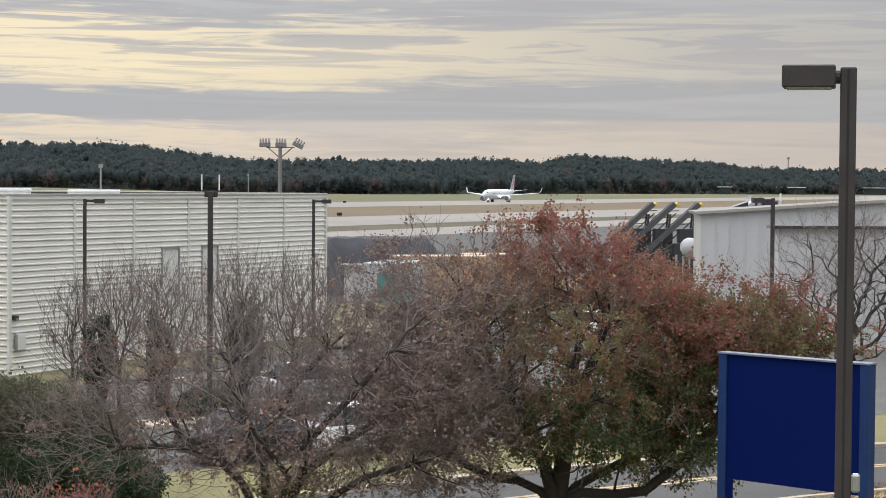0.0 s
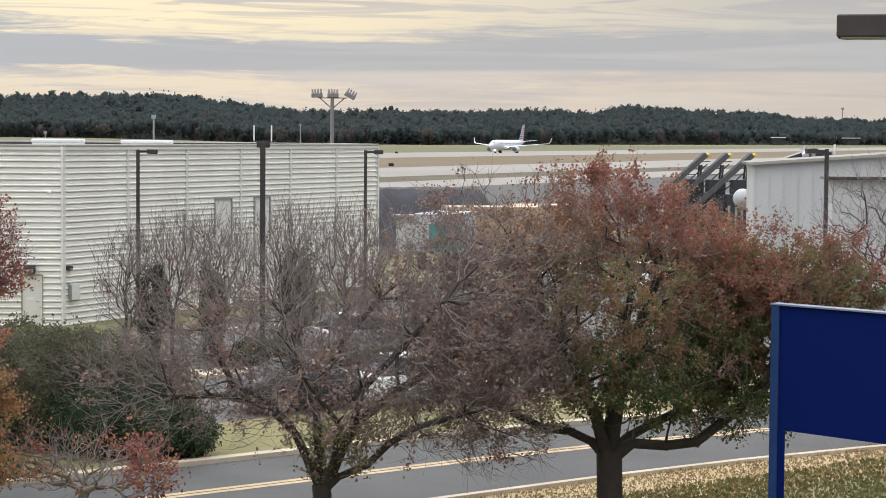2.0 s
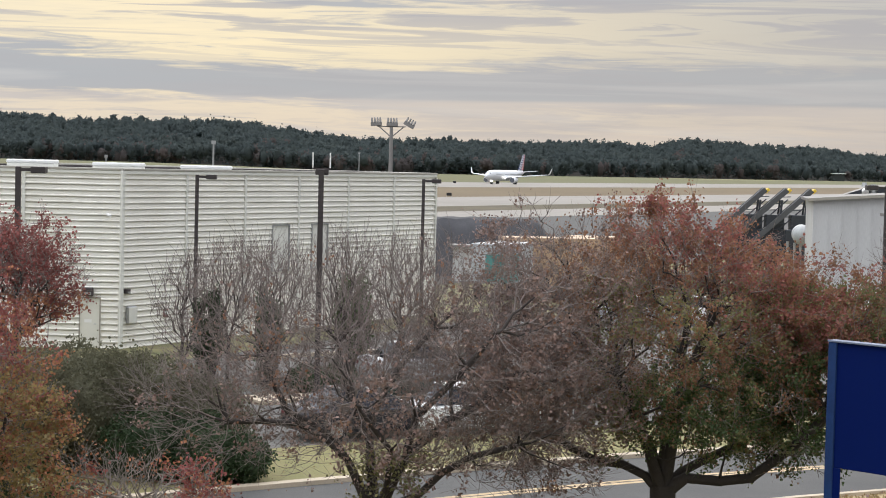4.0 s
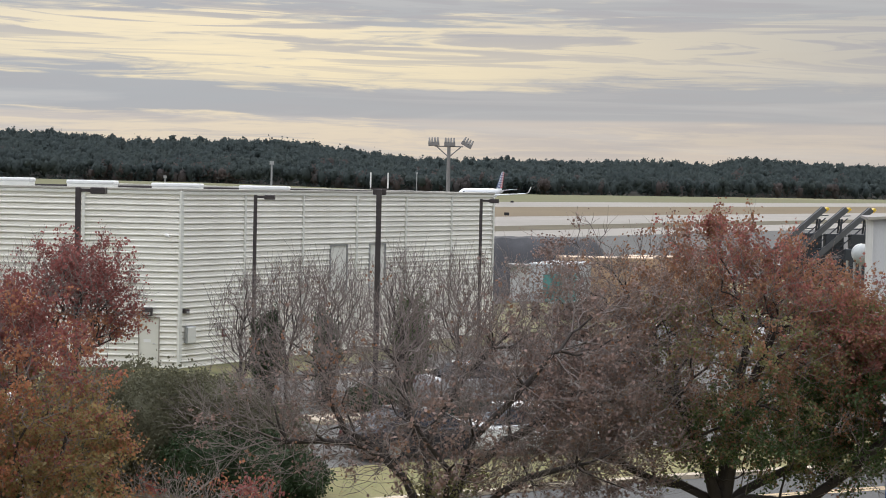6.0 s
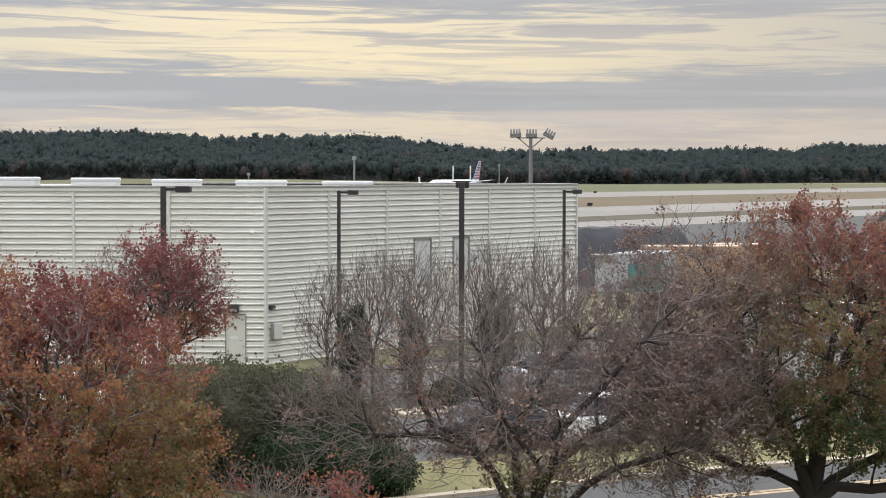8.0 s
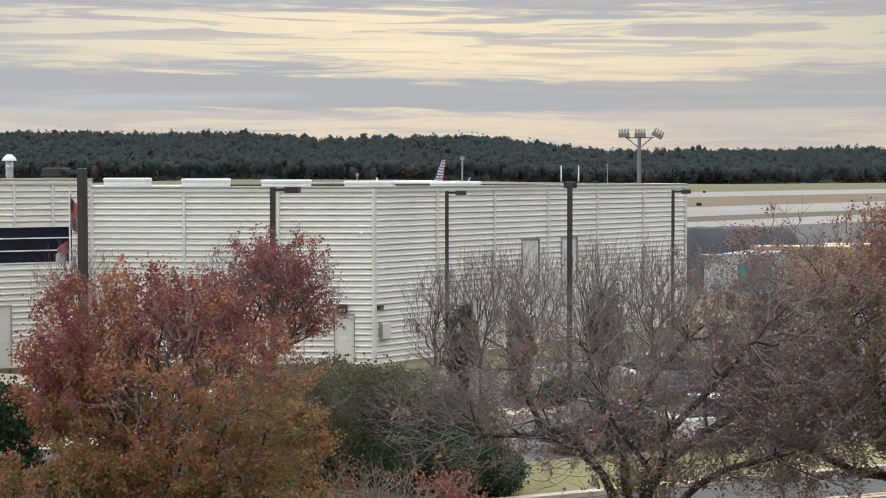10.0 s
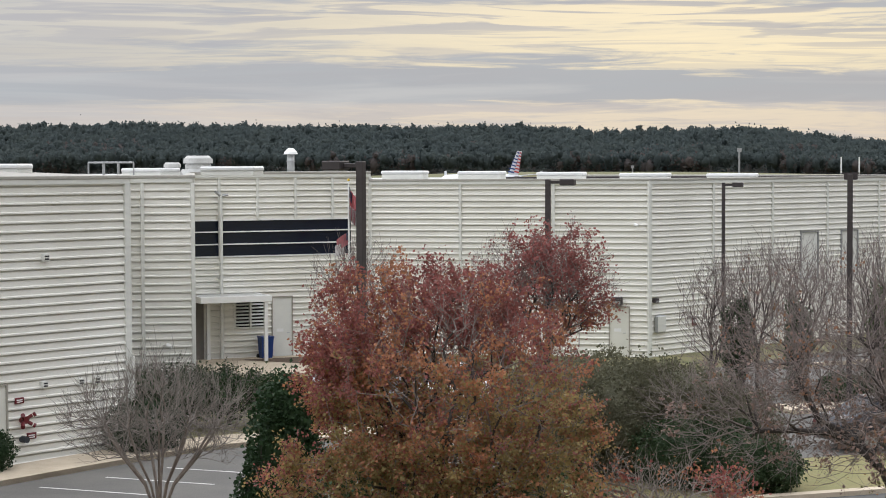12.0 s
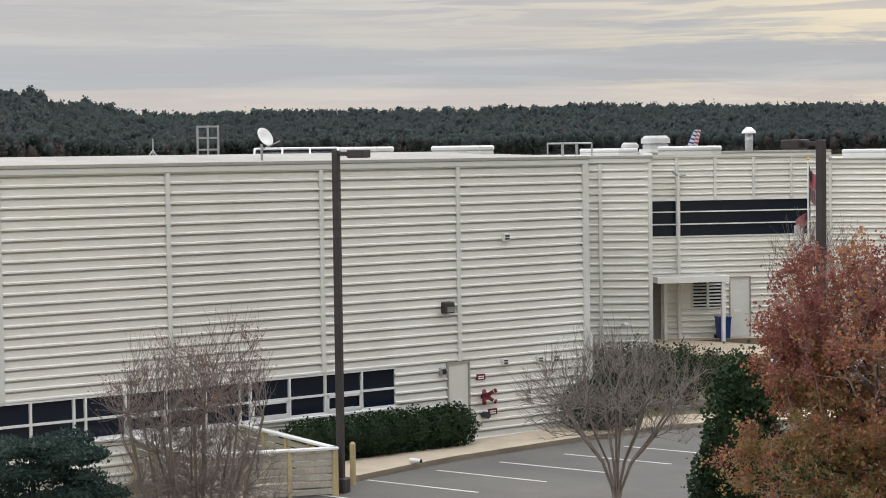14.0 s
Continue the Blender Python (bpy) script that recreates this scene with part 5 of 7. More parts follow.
# ---- far woods ----
def far_woods():
    """A belt of pines and bare crowns on low hills; countless, so one object each."""
    rng = np.random.default_rng(7)
    ico = bmesh.new()
    bmesh.ops.create_icosphere(ico, subdivisions=1, radius=1.0)
    iv = np.array([v.co[:] for v in ico.verts])
    fi = np.array([[v.index for v in f.verts] for f in ico.faces])
    ico.free()
    for name, material, n, bare in (("far_woods", WOODS_HAZED, 15000, False), ("far_bare_woods", BARE_HAZED, 7000, True)):
        V, F, L = [], [], []
        k = 0
        for i in range(n):
            az = rng.uniform(-46, 24)
            row = rng.uniform(-0.10, 1.0)
            d0 = 1420 if az < 3 else 1420 + (az - 3) * 45
            if az < -33:
                d0 = 1420 - (-33 - az) * 60
            d = d0 + row * 260
            x, y = math.sin(radians(az)) * d, math.cos(radians(az)) * d
            top = EYE_Z + math.tan(radians(SKY_LINE(az))) * d
            h = top * (0.46 + 0.53 * max(row, 0.0) ** 0.8) + rng.normal() * 1.3 - 0.3
            if bare:
                h *= rng.uniform(0.72, 1.0)
                if (row > 0.40 and az > -36.2) or noise.noise((az * 0.45, 2.2, row * 2)) < (0.02 if az > -36.2 else -0.2):
                    continue
            # a tall ragged crown of one main mass, roughened by sprays of foliage
            w = rng.uniform(2.0, 3.8)
            tall = w * rng.uniform(1.1, 2.0)
            V.append(iv * (1 + 0.13 * rng.normal(size=(len(iv), 1))) * np.array((w, w, tall)) * 0.9 + np.array((x, y, h - tall)))
            F.append(fi + k)
            k += len(iv)
            m = 26
            u = rng.normal(size=(m, 3))
            u /= np.linalg.norm(u, axis=1)[:, None]
            L.append(np.array((x, y, h - tall - 0.3)) + u * np.array((w, w, tall)) * rng.uniform(0.80, 1.0, size=(m, 1)))
            # lower boughs close the gaps between the crowns
            u = rng.normal(size=(14, 3)) * np.array((w * 0.9, w * 0.9, tall * 0.8))
            L.append(np.array((x, y, h - tall * 2.1)) + u)
        label = "bare brownish trees among the distant pines" if bare else "distant belt of dark pine woods on the skyline, haze put into their colour"
        lv, lf = leaf_quads(rng, np.concatenate(L), 1.7, -0.3)
        V, F = np.concatenate(V), np.concatenate(F)
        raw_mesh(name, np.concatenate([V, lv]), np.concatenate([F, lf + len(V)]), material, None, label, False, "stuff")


def SKY_LINE(az):
    """How high the woods stand above eye level, in degrees, along the skyline."""
    knots = ((-46, 2.1), (-38.55, 1.85), (-38.2, 1.45), (-37, 1.55), (-36.3, 1.28), (-34.9, 1.12), (-32.5, 1.2), (-26, 1.2), (-22.1, 1.28), (-20, 1.22), (-14, 1.14), (-11.7, 1.19), (-9.2, 1.02), (-6.4, 1.08), (-4.5, 1.08), (-2.8, 0.86), (-0.8, 0.64), (1.8, 0.66),
             (4.3, 0.65), (6.2, 0.72), (7.7, 0.62), (8.6, 0.88), (9.8, 0.78), (12.7, 0.64), (13.3, 0.54), (15.3, 0.46), (24, 0.42))
    for (a, u), (b, v) in zip(knots, knots[1:]):
        if a <= az <= b:
            f = (az - a) / (b - a)
            return u + (v - u) * f + 0.07 + 0.035 * noise.noise((az * 2.6, 0, 5))
    return 0.8


far_woods()


def wooded_slope():
    """The dark forest floor that rises under the far crowns."""
    bm = bmesh.new()
    rows = []
    for i in range(0, 141):
        az = -46 + i * 0.5
        d0 = 1420 if az < 3 else 1420 + (az - 3) * 45
        if az < -33:
            d0 = 1420 - (-33 - az) * 60
        row = []
        for f, k in ((-0.04, 0.0), (0.0, 0.06), (0.5, 0.40), (1.0, 0.74), (1.5, 0.0)):
            d = d0 + 260 * f
            top = EYE_Z + math.tan(radians(SKY_LINE(az))) * d
            row.append(bm.verts.new((math.sin(radians(az)) * d, math.cos(radians(az)) * d, top * k)))
        rows.append(row)
    for a, b in zip(rows, rows[1:]):
        for i in range(4):
            bm.faces.new((a[i], b[i], b[i + 1], a[i + 1]))
    bmesh.ops.recalc_face_normals(bm, faces=bm.faces)
    return tagged(part("forest_floor", bm, FOREST, None, "dark forest floor under the distant woods"), kind="structure")


FOREST = mat("forest_floor", (0.06, 0.062, 0.056), 0.95, 0.0, 0.3, 0.05, 0.5, 0.0, tint=(0.072, 0.06, 0.053), spec=0.05)
wooded_slope()


# ---- roof fittings ----
def on_wall_line(P, d, s, back, z):
    n = Vector((-d.y, d.x))
    p = P + d * s + n * back
    return (p.x, p.y, z)


def deg(d):
    return math.degrees(math.atan2(d.y, d.x))


UL = (C - IN).normalized()
UR = (E_ - C).normalized()
UI = (IN - NK).normalized()
RT = FAR_Z - 0.02
# one row of long roof lights across the corner wing, its tops rising gently to the entrance
for az, y, z, w in ((-14.83, 84.2, 7.70, 1.86), (-12.58, 84.2, 7.67, 1.92), (-10.26, 84.2, 7.62, 2.0), (-7.83, 84.2, 7.57, 2.08), (-5.32, 88.5, 7.52, 2.2)):
    skylight((math.tan(radians(az)) * y, y, RT), 0, w, 1.1, z - RT)
for s in (-1.9, 1.9):
    skylight(on_wall_line(WP, WU, s + 3.4, 6.0, ROOF_Z + 0.12), deg(WU) - 62, 1.6)
skylight(on_wall_line(WP, WU, 13.5, 4.5, ROOF_Z + 0.02), deg(WU) - 62, 1.8)


ROOF_WHITE = mat("weathered_white_sheet", (0.56, 0.56, 0.54), 0.6, 0.0, 0.2, 2.0, 20, 0.03)


def roof_vent(at, r, h, kind):
    """A round roof ventilator: pipe with a cap, or a stepped white drum."""
    if kind == "pipe":
        e = thing("roof_vent", "galvanised vent pipe with a white domed cap", "vent", at)
        part("pipe", rod(bmesh.new(), (0, 0, 0), (0, 0, h), r, None, 14), GALV, e, "", True)
        part("collar", rod(bmesh.new(), (0, 0, h * 0.62), (0, 0, h * 0.68), r * 1.15, None, 14), GALV, e)
        cap = rod(bmesh.new(), (0, 0, h), (0, 0, h + 0.10), r * 1.9, r * 1.7, 16)
        rod(cap, (0, 0, h + 0.10), (0, 0, h + 0.26), r * 1.7, r * 0.7, 16)
        part("cap", cap, WHITE, e)
    else:
        e = thing("roof_vent", "stepped white round roof ventilator", "vent", at)
        part("base", rod(bmesh.new(), (0, 0, 0), (0, 0, h * 0.30), r * 1.2, r * 1.08, 20), ROOF_WHITE, e)
        part("drum", rod(bmesh.new(), (0, 0, h * 0.30), (0, 0, h * 0.55), r * 0.86, None, 20), ROOF_WHITE, e)
        part("louvre_ring", rod(bmesh.new(), (0, 0, h * 0.55), (0, 0, h * 0.60), r * 0.78, None, 20), GALV, e, "dark louvre gap")
        part("hood", rod(bmesh.new(), (0, 0, h * 0.60), (0, 0, h * 0.86), r * 0.98, r * 0.96, 20), ROOF_WHITE, e)
        part("lid", rod(bmesh.new(), (0, 0, h * 0.86), (0, 0, h), r * 0.90, r * 0.74, 20), ROOF_WHITE, e)
    return e


def roof_spot(az, d):
    x, y = by_turn(az, d)
    return (x, y, ROOF_Z - 0.03)


roof_vent(roof_spot(-18.16, 84), 0.16, 0.86, "pipe")
roof_vent(roof_spot(-20.84, 82), 0.62, 0.80, "drum")
roof_vent(roof_spot(-21.58, 80), 0.36, 0.52, "drum")
skylight(roof_spot(-22.2, 76), -20, 2.0)


def roof_hatch_rail(at, turn):
    e = thing("hatch_rail", "galvanised guard rail round a roof hatch", "railing", at, turn)
    for x in (-0.7, 0.0, 0.7):
        for y in (-0.4, 0.4):
            part("post", rod(bmesh.new(), (x, y, 0), (x, y, 0.5), 0.03, None, 6), GALV, e)
    for y in (-0.4, 0.4):
        part("rail", rod(bmesh.new(), (-0.7, y, 0.5), (0.7, y, 0.5), 0.03, None, 6), GALV, e)
    return e


roof_hatch_rail(roof_spot(-23.33, 70), -20)


def dish(at, turn):
    e = thing("satellite_dish", "small white satellite dish on the roof", "dish", at, turn)
    bm = bmesh.new()
    bmesh.ops.create_uvsphere(bm, u_segments=18, v_segments=8, radius=0.62)
    bmesh.ops.delete(bm, geom=[v for v in bm.verts if v.co.z > -0.42], context="VERTS")
    bmesh.ops.solidify(bm, geom=bm.faces[:], thickness=0.02)
    bmesh.ops.transform(bm, matrix=pose(0, -0.1, 0.72, 62, 0, 0) @ Matrix.Scale(0.62, 4) @ pose(0, 0, 0.5), verts=bm.verts)
    part("reflector", bm, WHITE, e, "", True)
    part("mast", rod(bmesh.new(), (0, 0, 0), (0, 0, 0.55), 0.035), GALV, e)
    part("feed_arm", rod(bmesh.new(), (0, -0.05, 0.42), (0, -0.65, 0.62), 0.015), GALV, e)
    return e


dish(roof_spot(-32.3, 52), 80)


def roof_ladder(at, turn):
    """The head of a fixed ladder: two hoops with rungs."""
    e = thing("roof_ladder", "galvanised ladder head standing above the roof", "ladder", at, turn)
    for x in (-0.28, 0.0, 0.28):
        part("rail", boxed(x - 0.03, x + 0.03, -0.03, 0.03, 0, 1.08, None, 0.005), GALV, e)
    for z in (0.42, 0.74, 1.05):
        part("rung", boxed(-0.28, 0.28, -0.02, 0.02, z - 0.025, z + 0.025), GALV, e)
    return e


roof_ladder(roof_spot(-33.85, 54), 35)


def roof_glazing():
    """A low white ridge frame of glass bars."""
    e = thing("roof_light", "low white ridged roof light frame", "skylight", (*roof_spot(-31.3, 57)[:2], ROOF_Z + 0.13), 31)
    L = 2.4
    for y0, y1 in ((-0.55, 0.0), (0.0, 0.55)):
        za, zb = (0.03, 0.22) if y0 < 0 else (0.22, 0.03)
        bm = bmesh.new()
        v = [bm.verts.new(p) for p in ((-L / 2, y0, za), (L / 2, y0, za), (L / 2, y1, zb), (-L / 2, y1, zb))]
        bm.faces.new(v)
        bmesh.ops.solidify(bm, geom=bm.faces[:], thickness=0.02)
        part("pane", bm, GLASS, e)
    for x in np.linspace(-L / 2, L / 2, 4):
        part("bar", rod(bmesh.new(), (x, -0.55, 0.05), (x, 0, 0.26), 0.03, None, 6), WHITE, e)
        part("bar", rod(bmesh.new(), (x, 0.55, 0.05), (x, 0, 0.26), 0.03, None, 6), WHITE, e)
    part("ridge", rod(bmesh.new(), (-L / 2, 0, 0.26), (L / 2, 0, 0.26), 0.04, None, 6), WHITE, e)
    part("sill", boxed(-L / 2 - 0.05, L / 2 + 0.05, -0.6, 0.6, 0, 0.06), WHITE, e)
    return e


roof_glazing()


def roof_antenna(at):
    e = thing("roof_antenna", "thin grey tripod antenna on the roof", "antenna", at)
    part("mast", rod(bmesh.new(), (0, 0, 0.1), (0, 0, 0.75), 0.02, None, 6), GALV, e)
    for a in (0, 120, 240):
        part("leg", rod(bmesh.new(), (0.35 * math.cos(radians(a)), 0.35 * math.sin(radians(a)), 0), (0, 0, 0.42), 0.02, None, 6), GALV, e)
    return e


roof_antenna(roof_spot(-35.43, 56))


# ---- fittings on the walls ----
def wall_box(m, x, z, w, h, d, material, name, label, category):
    """A small box fixed to a wall, with its lid."""
    at = m @ Vector((x, -0.045, z))
    e = thing(name, label, category)
    e.matrix_world = Matrix.Translation(at) @ m.to_3x3().to_4x4()
    part("housing", boxed(-w / 2, w / 2, -d, 0.03, -h / 2, h / 2, None, min(w, h) * 0.08), material, e)
    return e


for x, z in ((0.0 + O, 3.69), ):
    e = wall_box(m_near, x, z, 0.30, 0.30, 0.22, BRONZE, "wall_lamp", "dark bronze wall lamp on the cream cladding", "lamp")
    part("lens", boxed(-0.11, 0.11, -0.235, -0.21, -0.12, 0.02), GALV, e)
e = wall_box(m_left, 10.55, 2.32, 0.42, 0.34, 0.28, BRONZE, "wall_lamp", "dark bronze wall lamp above the side door", "lamp")
part("lens", boxed(-0.15, 0.15, -0.295, -0.27, -0.13, 0.0), GALV, e)
for x, z, w in ((2.07, 5.49, 0.20), (1.98, 2.08, 0.18), (3.22, 2.05, 0.18), (3.78, 2.04, 0.22)):
    e = wall_box(m_near, x + O, z, w, w * 1.1, 0.10, TRIM, "wall_vent", "small cream louvred wall vent", "vent")
    for i in range(2):
        part("slot", boxed(-w * 0.36, w * 0.36, -0.108, -0.095, -w * 0.3 + i * w * 0.38, -w * 0.1 + i * w * 0.38), BLACK, e, "dark slot")
e = wall_box(m_right, 0.30, 2.34, 0.26, 0.18, 0.16, BRONZE, "wall_lamp", "small dark wall lamp near the corner", "lamp")
part("lens", boxed(-0.09, 0.09, -0.175, -0.155, -0.07, 0.0), GALV, e)
e = wall_box(m_right, 0.62, 1.35, 0.62, 0.72, 0.14, GALV, "meter_box", "grey metal meter box beside the corner", "box")
part("lid", boxed(-0.27, 0.27, -0.155, -0.138, -0.32, 0.32, None, 0.01), TRIM, e)
e = wall_box(m_right, 3.0, 1.30, 0.30, 0.34, 0.05, RED, "wall_sign", "small red and white wall sign", "sign")
part("panel", boxed(-0.11, 0.11, -0.06, -0.045, -0.05, 0.12), WHITE, e)
e = wall_box(m_near, O - 0.16, 1.98, 0.18, 0.20, 0.12, GALV, "alarm_box", "small rusty grey alarm box beside the door", "box")
part("horn", boxed(-0.06, 0.06, -0.14, -0.115, -0.06, 0.06), BLACK, e)
for x, z, w, h in ((1.17, 1.72, 0.30, 0.16), (1.56, 0.74, 0.32, 0.17)):
    e = wall_box(m_near, O + x, z, w, h, 0.02, RED, "wall_sign", "small red sign with white lettering bars", "sign")
    for i in range(2):
        part("lettering", boxed(-w * 0.36, w * 0.30, -0.024, -0.016, -h * 0.30 + i * h * 0.32, -h * 0.12 + i * h * 0.32), WHITE, e, "white bar")


def fire_inlet():
    """A red fire-brigade connection: four capped outlets on a manifold, and a drain below."""
    e = thing("fire_hose_inlet", "red fire-hose connection with capped outlets on the wall", "hydrant")
    e.matrix_world = Matrix.Translation(m_near @ Vector((O + 1.27, -0.05, 1.2))) @ m_near.to_3x3().to_4x4()
    part("manifold", rod(bmesh.new(), (0, 0.03, 0), (0, -0.16, 0), 0.10, None, 12), RED, e)
    for a in (35, 145, 215, 325):
        c, s = math.cos(radians(a)), math.sin(radians(a))
        o = part("outlet", rod(bmesh.new(), (c * 0.06, -0.10, s * 0.06), (c * 0.20, -0.2, s * 0.22), 0.045, 0.05, 10), RED, e)
        part("cap", rod(bmesh.new(), (c * 0.21, -0.23, s * 0.23), (c * 0.26, -0.275, s * 0.285), 0.06, None, 10), RED, o, "round red cap")
    part("valve", rod(bmesh.new(), (-0.02, 0.03, -0.52), (-0.02, -0.2, -0.52), 0.09, None, 10), DARK_STEEL, e, "dark drain valve")
    return e


fire_inlet()


def wall_camera(m, x, z):
    e = thing("security_camera", "small white security camera on a wall arm", "camera")
    e.matrix_world = Matrix.Translation(m @ Vector((x, -0.05, z))) @ m.to_3x3().to_4x4()
    part("arm", rod(bmesh.new(), (0, 0.02, 0), (0.10, -0.5, 0.05), 0.03, None, 8), TRIM, e)
    part("housing", rod(bmesh.new(), (0.08, -0.52, 0.05), (0.22, -0.60, 0.0), 0.075, 0.065, 10), WHITE, e)
    return e


wall_camera(m_jog, 1.15, 3.85 - 1.55)
wall_camera(m_left, 11.25, 5.43)


# ---- entrance: canopy, pipe, flag, bin ----
def canopy():
    e = thing("entrance_canopy", "flat white canopy on slim posts over the entrance", "canopy")
    e.matrix_world = m_in @ pose(0, 0, 0)
    part("deck", boxed(-0.25, 2.60, -1.9, -0.05, 2.62, 2.70), ROOF, e, "grey-brown weathered deck")
    part("front_fascia", boxed(-0.25, 2.62, -1.98, -1.90, 2.46, 2.72, None, 0.01), WHITE, e)
    part("side_fascia", boxed(2.60, 2.68, -1.98, -0.05, 2.46, 2.72, None, 0.01), WHITE, e)
    part("side_fascia", boxed(-0.33, -0.25, -1.98, -0.05, 2.46, 2.72, None, 0.01), WHITE, e)
    for x, y in ((2.45, -1.85), (0.52, -0.3)):
        part("post", boxed(x - 0.07, x + 0.07, y - 0.07, y + 0.07, 0, 2.47, None, 0.01), WHITE, e)
    return e


canopy()
e = thing("standpipe", "tall white pipe with a double head against the wall", "pipe")
e.matrix_world = m_in @ pose(1.13, -0.22, 0)
part("pipe", rod(bmesh.new(), (0, 0, 0), (0, 0, 6.72), 0.075, None, 10), TRIM, e)
part("head", rod(bmesh.new(), (-0.04, -0.02, 6.74), (-0.26, -0.06, 6.90), 0.07, 0.05, 8), GALV, e)
part("head", rod(bmesh.new(), (0.04, -0.02, 6.72), (0.30, -0.06, 6.76), 0.06, 0.05, 8), GALV, e)
part("bracket", boxed(-0.1, 0.1, 0.02, 0.2, 3.3, 3.4), TRIM, e)

e = thing("trash_bin", "blue plastic wheeled bin beside the wall", "bin")
e.matrix_world = m_in @ pose(2.9, -0.55, 0)
bb = bmesh.new()
bmesh.ops.create_cone(bb, cap_ends=True, segments=4, radius1=0.30, radius2=0.37, depth=0.86, matrix=pose(0, 0, 0.45, 0, 0, 45))
part("body", bb, BIN_BLUE, e)
part("lid", boxed(-0.29, 0.29, -0.29, 0.29, 0.88, 0.94, None, 0.02), BIN_BLUE, e)
part("wheel", rod(bmesh.new(), (-0.28, 0.26, 0.1), (-0.2, 0.26, 0.1), 0.1, None, 10), BLACK, e)


def flagpole():
    """A pole with two flags hanging in folds: stars and stripes above, a red and white one below."""
    x, y = by_turn(-16.48, 80.0)
    top = 7.9 - 80 * math.tan(radians(0.43))
    e = thing("flagpole", "white flagpole with two limp flags", "flagpole", (x, y, 0), 0)
    part("pole", rod(bmesh.new(), (0, 0, 0), (0, 0, top), 0.05, 0.035, 10), WHITE, e)
    ball = bmesh.new()
    bmesh.ops.create_uvsphere(ball, u_segments=10, v_segments=6, radius=0.06, matrix=pose(0, 0, top + 0.05))
    part("finial", ball, SAFETY, e, "gold ball")
    FLAG_BLUE = mat("flag_blue", (0.10, 0.11, 0.18), 0.8)
    FLAG_RED = mat("flag_red", (0.52, 0.20, 0.22), 0.8)
    FLAG_WHITE = mat("flag_white", (0.70, 0.68, 0.68), 0.8)

    def strip(x0, x1, z0, z1, lean, ph, dy=0.0):
        x0, x1 = -x0, -x1
        bm = bmesh.new()
        cols = []
        for i in range(9):
            f = i / 8
            xx = x0 + (x1 - x0) * f
            yy = 0.07 * math.sin(f * 7 + ph) + dy
            dz = -lean * f
            cols.append([bm.verts.new((xx, yy, z0 + dz)), bm.verts.new((xx, yy + 0.02, (z0 + z1) / 2 + dz)), bm.verts.new((xx, yy, z1 + dz))])
        for a, b in zip(cols, cols[1:]):
            for k in range(2):
                bm.faces.new((a[k], b[k], b[k + 1], a[k + 1]))
        bmesh.ops.solidify(bm, geom=bm.faces[:], thickness=0.01)
        return bm

    f1 = part("flag", strip(-0.03, -0.36, top - 1.55, top - 0.35, 0.35, 0), FLAG_RED, e, "limp striped flag")
    part("canton", strip(-0.03, -0.13, top - 0.62, top - 0.22, 0.3, 0, -0.02), FLAG_BLUE, f1, "dark blue field")
    for k in range(4):
        xx = -0.08 - k * 0.075
        part("stripe", strip(xx, xx - 0.03, top - 1.62 - 0.07 * k, top - 1.0 - 0.07 * k, 0.03, 0.4 + k, -0.09), FLAG_WHITE, f1)
    f2 = part("flag", strip(0.0, 0.55, top - 2.55, top - 2.05, 0.35, 1.0), FLAG_RED, e, "limp red and white flag")
    part("field", strip(0.0, 0.14, top - 2.35, top - 2.05, 0.1, 1.0, -0.03), FLAG_BLUE, f2)
    part("stripe", strip(0.22, 0.60, top - 2.98, top - 2.52, 0.12, 1.2, -0.06), FLAG_WHITE, f2)
    return e


flagpole()
sheet([(NK.x + 0.3, NK.y - 7.5), (NK.x + 7.2, NK.y - 3.2), (NK.x + 8.4, NK.y + 1.0), (IN.x, IN.y - 0.2), (NK.x, NK.y - 0.1)], 0.05, "pavement", CONCRETE, "tan concrete entrance pavement", 0.05)
sheet([(NK.x + 1.8, NK.y + 0.2), (NK.x + 7.0, NK.y - 1.2), (NK.x + 9.0, NK.y + 1.4), (IN.x + 1, IN.y - 0.3)], 0.058, "planting_bed", MULCH, "brown mulch planting bed")

# white bays in the car park
for s, o, L in ((-4.96, 3.4, 3.25), (-2.85, 3.38, 3.2), (-0.89, 3.41, 3.1), (1.16, 3.5, 3.15), (3.2, 3.55, 3.0), (-7.1, 3.9, 3.3), (-9.2, 4.5, 3.3)):
    a = by_wall(s, o)
    d = Vector((0.988, -0.155))
    n = Vector((0.155, 0.988)) * 0.05
    b = a + d * L
    sheet([a - n, b - n, b + n, a + n], 0.018, "bay_line", LINE, "worn white parking line")


